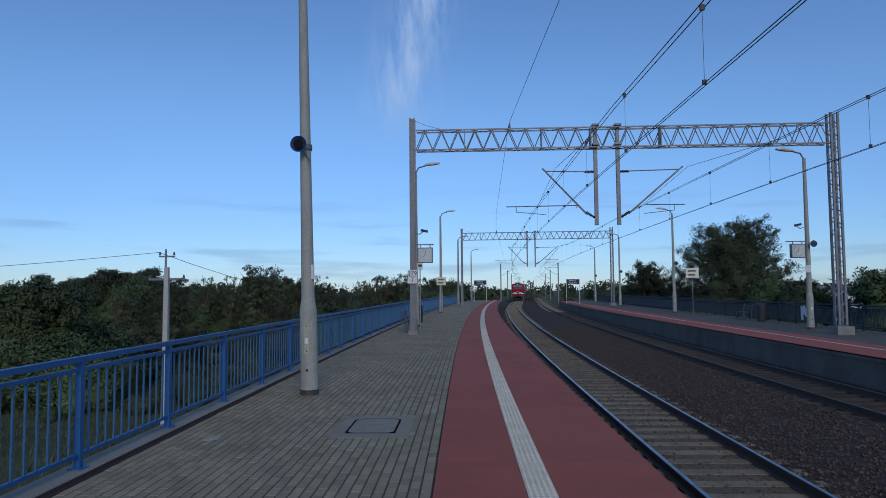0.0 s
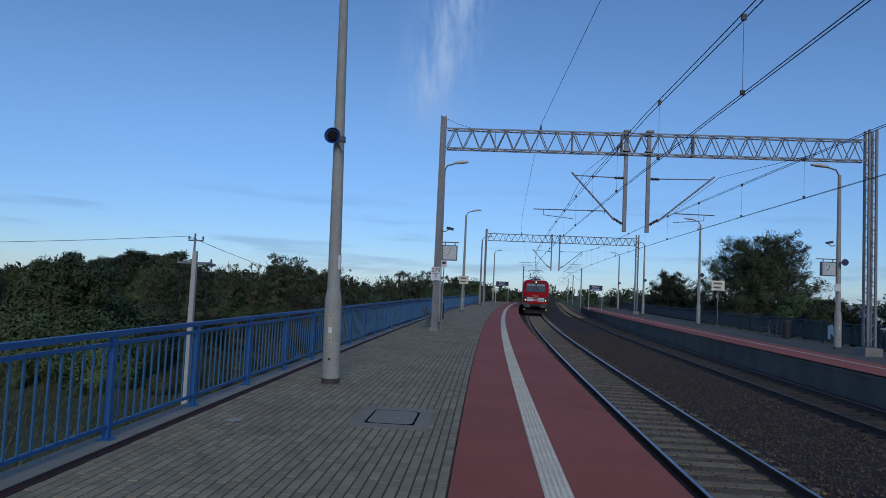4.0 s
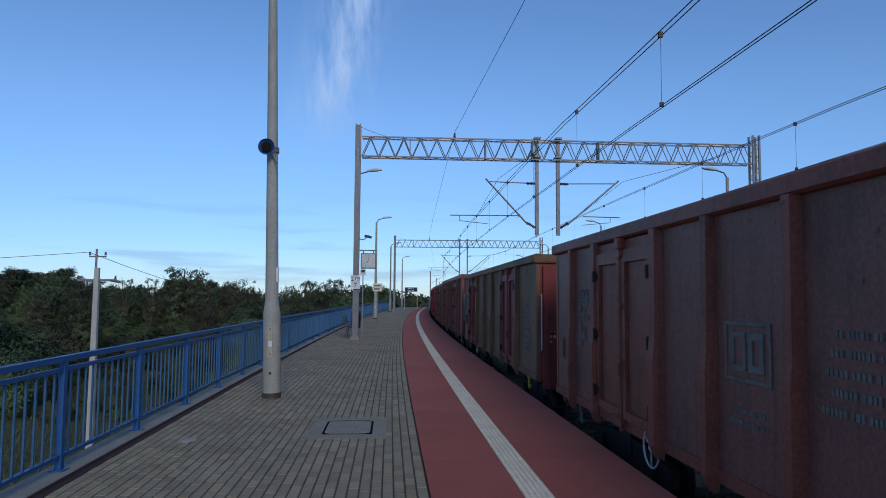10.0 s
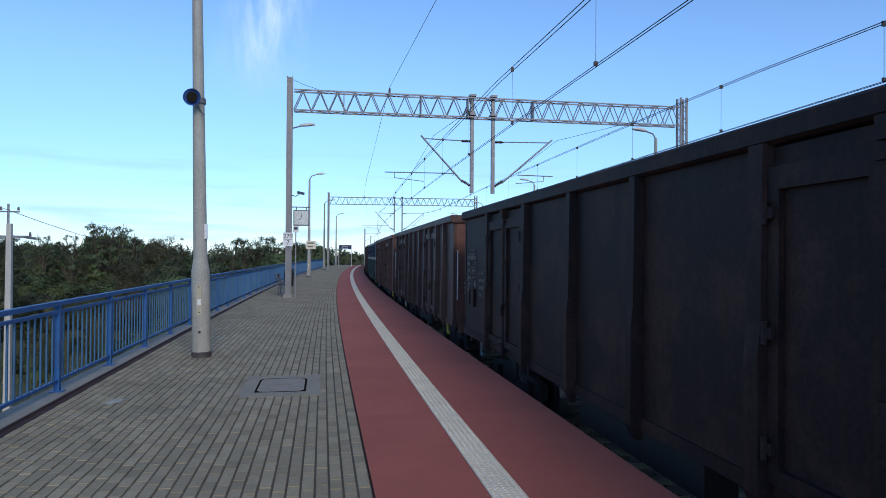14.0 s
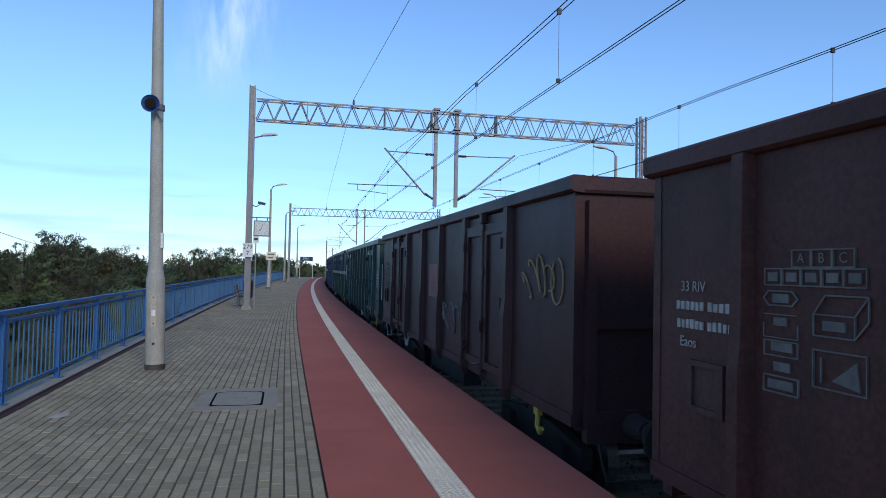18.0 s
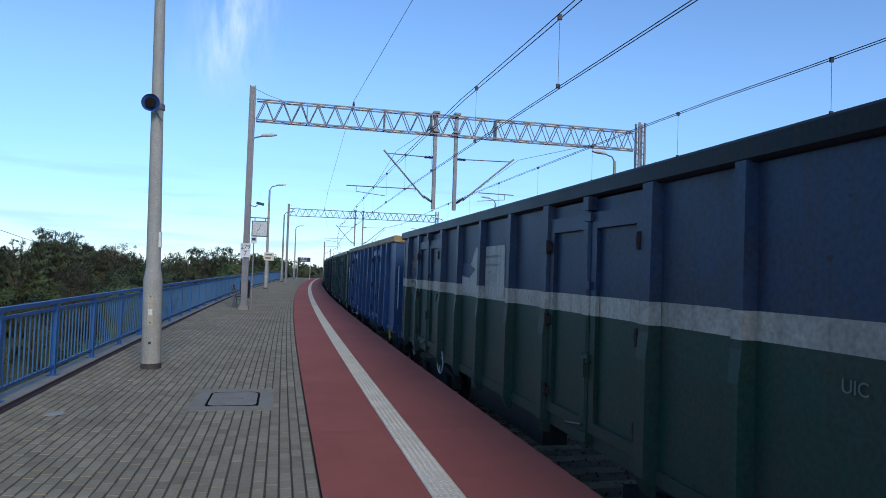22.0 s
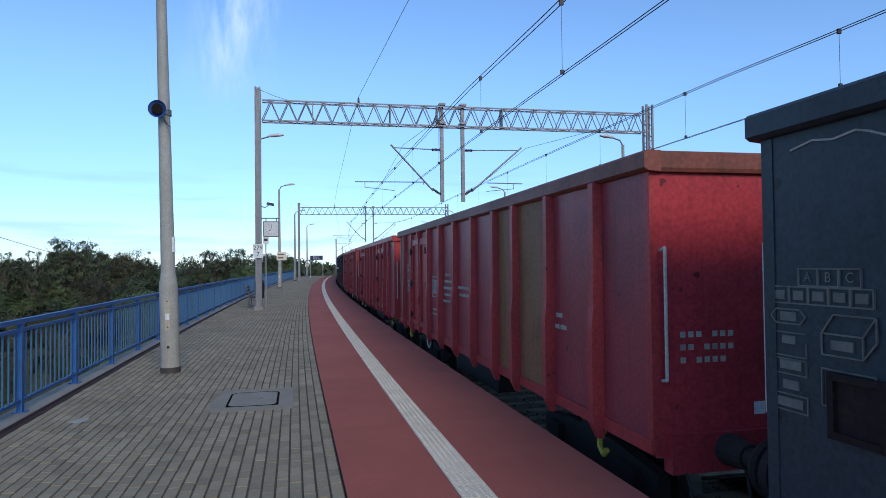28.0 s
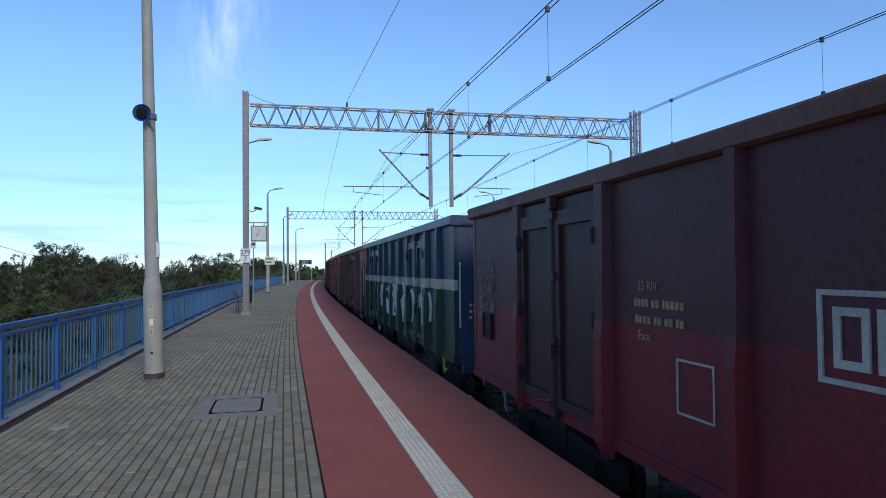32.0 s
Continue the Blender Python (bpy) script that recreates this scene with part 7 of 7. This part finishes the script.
def locomotive():
    t = thing("locomotive", "bright red electric locomotive with white front grilles", "locomotive")
    FL = 8.85                           # half length of the body

    def ring(y, w, zb, zt, round_=0.30):
        zs = zb + (zt - zb) * 0.80
        h = [(w, zb), (w, zs), (w * 0.965, zs + (zt - zs) * 0.45), (w * 0.86, zs + (zt - zs) * 0.82), (w * 0.70, zt)]
        return [(x, y, z) for x, z in h] + [(-x, y, z) for x, z in reversed(h)]

    secs = [(-FL, 1.14, 1.34, 2.40), (-FL + 0.05, 1.27, 1.26, 2.46), (-FL + 0.16, 1.37, 1.20, 2.62), (-FL + 0.40, 1.435, 1.18, 3.14), (-FL + 0.68, 1.47, 1.18, 3.66), (-FL + 1.05, 1.485, 1.18, 3.92), (-FL + 1.9, 1.495, 1.18, 3.99), (-FL + 3.0, 1.50, 1.18, 3.78)]
    rings = [ring(*s) for s in secs] + [ring(-y, w, zb, zt) for y, w, zb, zt in reversed(secs)]
    b = Build().loft(rings)
    b.cap(rings[0], True).cap(rings[-1])
    body = part("body", b, M_LOCO_RED, t, "glossy red body shell", True)
    body.data.set_sharp_from_angle(angle=radians(38))
    skirt = Build().loft([[(x * w, y, z) for x, z in ((-1, 0.92), (-1, 1.62), (1, 1.62), (1, 0.92))] for y, w in ((-FL + 0.45, 1.462), (-FL + 0.9, 1.487), (-FL + 2.0, 1.507), (FL - 2.0, 1.507), (FL - 0.9, 1.487), (FL - 0.45, 1.462))])
    part("skirt", skirt, M_LOCO_GREY, t, "grey lower side band")
    roof = Build()
    roof.prism([(-1.508, 3.40), (-1.505, 3.47), (-1.42, 3.62), (-1.22, 3.88), (-0.8, 3.96), (0.8, 3.96), (1.22, 3.88), (1.42, 3.62), (1.505, 3.47), (1.508, 3.40)], 1, -FL + 2.85, FL - 2.85)
    part("roof", roof, M_LOCO_ROOF, t, "dark grey roof")
    for k in range(7):
        part("roof_hatch", Build().box(-0.9, 0.9, -4.6 + 1.35 * k, -3.6 + 1.35 * k, 3.95, 4.03), M_LOCO_ROOF, t)
    for sx in (-1, 1):
        part("roof_rail", Build().tube((sx * 1.50, -FL + 2.9, 3.50), (sx * 1.50, FL - 2.9, 3.50), 0.035, None, 8), M_BLACK, t)
        for k in range(15):
            yy = -FL + 3.2 + 0.83 * k
            part("rail_stanchion", Build().box(sx * 1.50 - 0.02, sx * 1.50 + 0.02, yy - 0.025, yy + 0.025, 3.42, 3.52), M_BLACK, t)
    for k in range(4):
        part("insulator", Build().tube((-0.2, -1.6 + 1.0 * k, 4.0), (-0.2, -1.6 + 1.0 * k, 4.2), 0.06, 0.045, 8), M_INSUL, t)
    part("busbar", Build().tube((-0.2, -1.7, 4.21), (-0.2, 1.5, 4.21), 0.03, None, 8), M_WIRE, t)
    for sgn in (1, -1):
        f = pose(0, 0, 0) if sgn > 0 else pose(0, 0, 0, 0, 0, 180)

        def slant(z):                   # front surface at height z, set just proud
            zz = [2.46, 2.62, 3.14, 3.66]
            yy = [-FL + 0.05, -FL + 0.16, -FL + 0.40, -FL + 0.68]
            return float(np.interp(z, zz, yy))
        q = lambda x, z, d: (x, slant(z) - d, z)
        glass = Build()
        for (x0, x1) in ((-1.09, -0.03), (0.03, 1.09)):
            i = len(glass.v)
            glass.v += [q(x0, 2.64, 0.03), q(x1, 2.64, 0.03), q(x1 * (0.94 if abs(x1) > 0.5 else 1), 3.56, 0.03), q(x0 * (0.94 if abs(x0) > 0.5 else 1), 3.56, 0.03)]
            glass.v += [(x, y + 0.06, z) for x, y, z in glass.v[i:i + 4]]
            glass.f += [(i, i + 1, i + 2, i + 3), (i + 7, i + 6, i + 5, i + 4), (i, i + 4, i + 5, i + 1), (i + 1, i + 5, i + 6, i + 2), (i + 2, i + 6, i + 7, i + 3), (i + 3, i + 7, i + 4, i)]
        part("windscreen", glass, M_SCREEN, t, "pale reflecting windscreen", m=f)
        sur = Build()
        for (p, r_) in ((q(-1.13, 2.60, 0.02), q(1.13, 2.60, 0.02)), (q(-1.13, 2.60, 0.02), q(-1.05, 3.60, 0.02)), (q(1.13, 2.60, 0.02), q(1.05, 3.60, 0.02)), (q(-1.05, 3.60, 0.02), q(1.05, 3.60, 0.02)), (q(0, 2.60, 0.03), q(0, 3.60, 0.03))):
            sur.tube(p, r_, 0.028, None, 6)
        part("window_seal", sur, M_BLACK, t, "black rubber seal", m=f)
        for x0, x1 in ((-1.04, -0.06), (0.06, 1.04)):
            sb = Build()
            lo, hi = 3.28, 3.54
            sb.v = [q(x0, lo, 0.036), q(x1, lo, 0.036), q(x1 * 0.97, hi, 0.036), q(x0 * 0.97, hi, 0.036)] + [q(x0, lo, 0.0), q(x1, lo, 0.0), q(x1 * 0.97, hi, 0.0), q(x0 * 0.97, hi, 0.0)]
            sb.f = [(0, 1, 2, 3), (7, 6, 5, 4), (0, 4, 5, 1), (1, 5, 6, 2), (2, 6, 7, 3), (3, 7, 4, 0)]
            part("sun_blind", sb, M_BLIND, t, "pale sun blind behind the glass", m=f)
        for x, d in ((-0.12, -1), (0.12, 1)):
            part("wiper", Build().path([q(d * 0.42, 2.56, 0.06), q(d * 0.20, 2.9, 0.08), q(x, 3.1, 0.07)], 0.018, 5).path([q(d * 0.36, 2.66, 0.07), q(d * 0.05, 3.35, 0.06)], 0.014, 5), M_BLACK, t, m=f)
        part("crease", Build().box(-1.17, 1.17, -FL - 0.01, -FL + 0.14, 2.36, 2.46), M_LOCO_RED, t, "red ledge under the windscreen", m=f)
        part("grille_panel", Build().prism([(-1.24, 1.36), (1.24, 1.36), (1.19, 2.34), (-1.19, 2.34)], 1, -FL - 0.022, -FL + 0.1), M_LOCO_RED, t, "flat red front panel", m=f)
        for sx in (-1, 1):
            part("grille_back", Build().prism([(sx * 0.19, 1.53), (sx * 0.99, 1.53), (sx * 1.0, 2.02), (sx * 0.23, 1.98)], 1, -FL - 0.028, -FL), M_BLACK, t, "black grille recess", m=f)
            for k in range(3):
                z = 1.55 + 0.152 * k
                part("grille_slat", Build().prism([(sx * (0.21 + 0.015 * k), z), (sx * 0.98, z + 0.01), (sx * 0.985, z + 0.125), (sx * (0.22 + 0.015 * k), z + 0.105)], 1, -FL - 0.055, -FL), M_SLAT, t, "pale ventilation slat", m=f)
            part("light_unit", Build().prism([(sx * 1.0, 1.50), (sx * 1.28, 1.54), (sx * 1.29, 2.16), (sx * 0.99, 2.06)], 1, -FL - 0.045, -FL + 0.14), M_BLACK, t, "dark headlight housing", m=f)
            part("headlight", Build().tube((sx * 1.13, -FL - 0.075, 1.68), (sx * 1.13, -FL + 0.02, 1.68), 0.06, 0.06, 16), M_HEAD if sgn > 0 else M_LENS, t, "lit round headlight" if sgn > 0 else "unlit lamp", m=f)
            part("lamp_ring", Build().tube((sx * 1.13, -FL - 0.062, 1.68), (sx * 1.13, -FL + 0.02, 1.68), 0.10, 0.10, 16), M_DARKSTEEL, t, m=f)
            part("tail_lamp", Build().tube((sx * 1.13, -FL - 0.055, 1.90), (sx * 1.13, -FL + 0.02, 1.90), 0.06, 0.06, 14), M_LOCO_GREY, t, m=f)
            part("corner_block", Build().box(sx * 1.06 - 0.28, sx * 1.06 + 0.28, -FL - 0.10, -FL + 0.4, 0.98, 1.34), M_LOCO_GREY, t, "grey corner block above the buffer", m=f)
            part("lettering_bar", Build().box(sx * 1.06 - 0.18, sx * 1.06 + 0.18, -FL - 0.106, -FL - 0.1, 1.27, 1.31), M_BLACK, t, m=f)
            bf = part("buffer", Build().tube((sx * 0.875, -FL + 0.1, 1.05), (sx * 0.875, -FL - 0.45, 1.05), 0.13, 0.11, 14).prism([(sx * 0.9 + x, 1.05 + z) for x, z in rounded(0.33, 0.21, 0.09)], 1, -FL - 0.60, -FL - 0.45), M_BUFFER, t, "grey rectangular buffer", m=f)
            part("buffer_face", Build().tube((sx * 0.875, -FL - 0.605, 1.05), (sx * 0.875, -FL - 0.60, 1.05), 0.16, 0.16, 18), M_LOCO_GREY, bf)
            part("footstep", Build().box(sx * 1.22 - 0.1, sx * 1.22 + 0.1, -FL + 0.0, -FL + 0.12, 0.52, 0.72), M_YELLOW, t, "yellow footstep", m=f)
        part("front_apron", Build().prism([(-1.3, 0.98), (1.3, 0.98), (1.25, 1.30), (-1.25, 1.30)], 1, -FL + 0.04, -FL + 0.35), M_UNDER, t, "grey buffer beam", m=f)
        part("rail_guard", Build().prism([(-1.15, 0.16), (1.15, 0.16), (1.3, 0.52), (-1.3, 0.52)], 1, -FL + 0.25, -FL + 0.55), M_UNDER, t, m=f)
        part("number_bar", Build().box(-0.36, 0.36, -FL - 0.03, -FL + 0.02, 2.13, 2.20).box(-0.15, 0.15, -FL - 0.03, -FL + 0.02, 2.0, 2.07), M_STENCIL, t, "white painted number", m=f)
        em = Build()
        for a, c, z0, z1 in ((-0.15, -0.125, 1.62, 1.83), (0.125, 0.15, 1.62, 1.83), (-0.125, 0.125, 1.62, 1.645), (-0.125, 0.125, 1.805, 1.83), (-0.08, -0.03, 1.675, 1.775), (0.03, 0.08, 1.675, 1.775)):
            em.box(a, c, -FL - 0.03, -FL + 0.02, z0, z1)
        part("emblem", em, M_WHITE, t, "white square emblem", m=f)
        part("top_lamp_panel", Build().prism([(-0.34, 3.62), (0.34, 3.62), (0.26, 3.86), (-0.26, 3.86)], 1, -FL + 0.64, -FL + 1.1), M_BLACK, t, m=f)
        part("top_headlight", Build().tube((0, -FL + 0.60, 3.74), (0, -FL + 0.68, 3.74), 0.06, 0.06, 16), M_HEAD if sgn > 0 else M_LENS, t, "round top headlight", m=f)
        part("coupling", HOOK, M_UNDER, t, m=f @ pose(0, -FL + 0.1, 1.05))
        part("brake_hose", CABLE, M_BLACK, t, m=f @ pose(0.1, -FL + 0.05, 0.98))
        part("brake_hose", CABLE, M_BLACK, t, m=f @ pose(-0.75, -FL + 0.05, 0.98))
        for sx in (-1, 1):
            d = part("cab_door", Build().box(sx * 1.497 - 0.012, sx * 1.497 + 0.012, -FL + 2.05, -FL + 2.72, 1.60, 3.42), M_LOCO_RED, t, "red cab door", m=f)
            part("door_window", Build().box(sx * 1.510 - 0.006, sx * 1.510 + 0.006, -FL + 2.18, -FL + 2.58, 2.62, 3.30), M_SCREEN, d, "tall pale door window")
            for dy in (1.95, 2.82):
                part("grab_rail", Build().path([(sx * 1.50, -FL + dy, 2.8), (sx * 1.56, -FL + dy, 2.75), (sx * 1.56, -FL + dy, 1.55), (sx * 1.50, -FL + dy, 1.5)], 0.013, 6), M_LOCO_GREY, t, m=f)
            part("side_badge", Build().prism([(-FL + 1.42, 1.86), (-FL + 1.82, 1.86), (-FL + 1.82, 2.20), (-FL + 1.74, 2.38), (-FL + 1.62, 2.45), (-FL + 1.50, 2.38), (-FL + 1.42, 2.20)], 0, sx * 1.497 - 0.004, sx * 1.497 + 0.004), cream, t, "pale arched badge", m=f)
    for y in (-4.9, 4.9):
        bg = part("bogie", BOGIE, M_UNDER, t, m=pose(0, y, 0.08))
        for dy in (-1.35, 1.35):
            part("wheelset", WHEEL, M_TREAD, bg, m=pose(0, dy, 0.42))
    part("underfloor_box", Build().box(-1.3, 1.3, -2.9, 2.9, 0.35, 1.0), M_UNDER, t)
    for k in range(8):
        part("side_vent", Build().tube((-1.508, -3.6 + 0.9 * k, 1.38), (-1.515, -3.6 + 0.9 * k, 1.38), 0.09 if k % 3 else 0.05, None, 14), M_BLACK, t)
    em = Build()
    for a, c, z0, z1 in ((-0.30, -0.25, 2.35, 2.75), (0.25, 0.30, 2.35, 2.75), (-0.25, 0.25, 2.35, 2.40), (-0.25, 0.25, 2.70, 2.75), (-0.15, -0.05, 2.46, 2.64), (0.05, 0.15, 2.46, 2.64)):
        em.box(-1.508, -1.49, 0.3 + a, 0.3 + c, z0, z1)
    part("emblem", em, M_WHITE, t, "white square emblem")
    part("number_bar", Build().box(-1.508, -1.49, 0.0, 1.0, 2.10, 2.20).box(-1.508, -1.49, 0.2, 0.7, 1.98, 2.03).box(-1.508, -1.49, 0.35, 0.55, 1.84, 1.89), M_STENCIL, t)
    for k, (y0, y1) in enumerate(((-6.2, -5.0), (-4.2, -3.7), (-2.6, -1.2), (0.3, 0.8), (1.8, 3.2), (4.3, 4.8))):
        part("stencil_line", Build().box(-1.512, -1.49, y0, y1, 1.50 - 0.02 * (k % 2), 1.53).box(-1.512, -1.49, y0, y0 + 0.35, 1.43, 1.455), M_STENCIL, t, "small white technical lettering bars")
    # pantographs: the rear one raised to the wire, the front one folded
    for y0, up in ((4.6, True), (-4.6, False)):
        base = Build()
        for sx in (-0.5, 0.5):
            base.box(sx - 0.04, sx + 0.04, y0 - 0.75, y0 + 0.75, 4.10, 4.18)
            for dy in (-0.6, 0.6):
                base.tube((sx, y0 + dy, 3.95), (sx, y0 + dy, 4.12), 0.07, 0.05, 10)
        for dy in (-0.7, 0.0, 0.7):
            base.box(-0.55, 0.55, y0 + dy - 0.04, y0 + dy + 0.04, 4.10, 4.17)
        part("pantograph_base", base, M_BLACK, t, "black pantograph base on insulators")
        knee, head = ((y0 + 1.25, 4.72), (y0 - 0.25, 5.42)) if up else ((y0 + 1.35, 4.22), (y0 - 0.55, 4.22))
        arm = Build().tube((0, y0 - 0.3, 4.18), (0, knee[0], knee[1]), 0.06, 0.05, 8)
        for sx in (-1, 1):
            arm.tube((sx * 0.10, knee[0], knee[1]), (sx * 0.42, head[0], head[1]), 0.028, 0.022, 6)
            arm.tube((sx * 0.30, y0 - 0.1, 4.2), (sx * 0.10, knee[0] + 0.1, knee[1] - 0.1), 0.02, None, 6)
        arm.tube((-0.42, head[0], head[1]), (0.42, head[0], head[1]), 0.025, None, 6)
        part("pantograph_arm", arm, M_DARKSTEEL, t, "raised single-arm pantograph" if up else "folded single-arm pantograph")
        hd = Build()
        for dy in (-0.24, 0.24):
            y, z = head[0] + dy, head[1] + 0.1
            hd.path([(-0.98, y, z - 0.24), (-0.86, y, z - 0.08), (-0.70, y, z), (0.70, y, z), (0.86, y, z - 0.08), (0.98, y, z - 0.24)], 0.024, 6)
        for sx in (-0.4, 0.4):
            hd.tube((sx, head[0] - 0.24, head[1] + 0.08), (sx, head[0] + 0.24, head[1] + 0.08), 0.02, None, 6)
        part("collector_head", hd, M_BLACK, t, "black twin-strip collector head")
    for y, h in ((-2.3, 0.12), (-1.2, 0.08), (2.2, 0.12), (3.0, 0.08), (6.1, 0.06)):
        part("roof_fitting", Build().box(-0.75, -0.45, y - 0.18, y + 0.18, 3.95, 3.98 + h).tube((-0.6, y, 3.98 + h), (-0.6, y, 4.12 + h), 0.05, 0.03, 8), M_LOCO_ROOF, t)
    return t


loco = locomotive()


def front_at(t):
    """Where the front buffers are along the line at t seconds: the train brakes gently."""
    return 157.395 - 20.959514 * t + 0.173163663 * t * t - 0.000722388583 * t ** 3 - 0.2 * max(0.0, t - 30.0) - Y0


SLACK = {1: -0.45, 2: -0.42, 3: -0.15, 4: -0.08, 5: -0.03, 6: 0.0, 7: -0.13, 8: -0.15, 9: -0.3, 10: -0.39, 11: -0.55, 12: -0.4, 13: -0.64, 14: -0.54, 15: -0.52, 16: -0.61, 17: -0.66, 18: -0.54, 19: -0.38, 20: -0.3, 21: -0.45, 22: -0.42, 23: -0.47, 24: -0.41, 25: -0.4}  # slack in the couplings
LEAN = -0.17                          # the wagons ride close to the platform edge


def motions():
    times = [0.5 * k for k in range(65)]
    walk(loco, [(t, at(front_at(t) + 9.49, 0.0, ZR)) for t in times])
    for k, w in wagons.items():
        walk(w, [(t, at(front_at(t) + 18.98 + 14.04 * (k - 0.5) + SLACK.get(k, -0.5), LEAN, ZR)) for t in times])


motions()
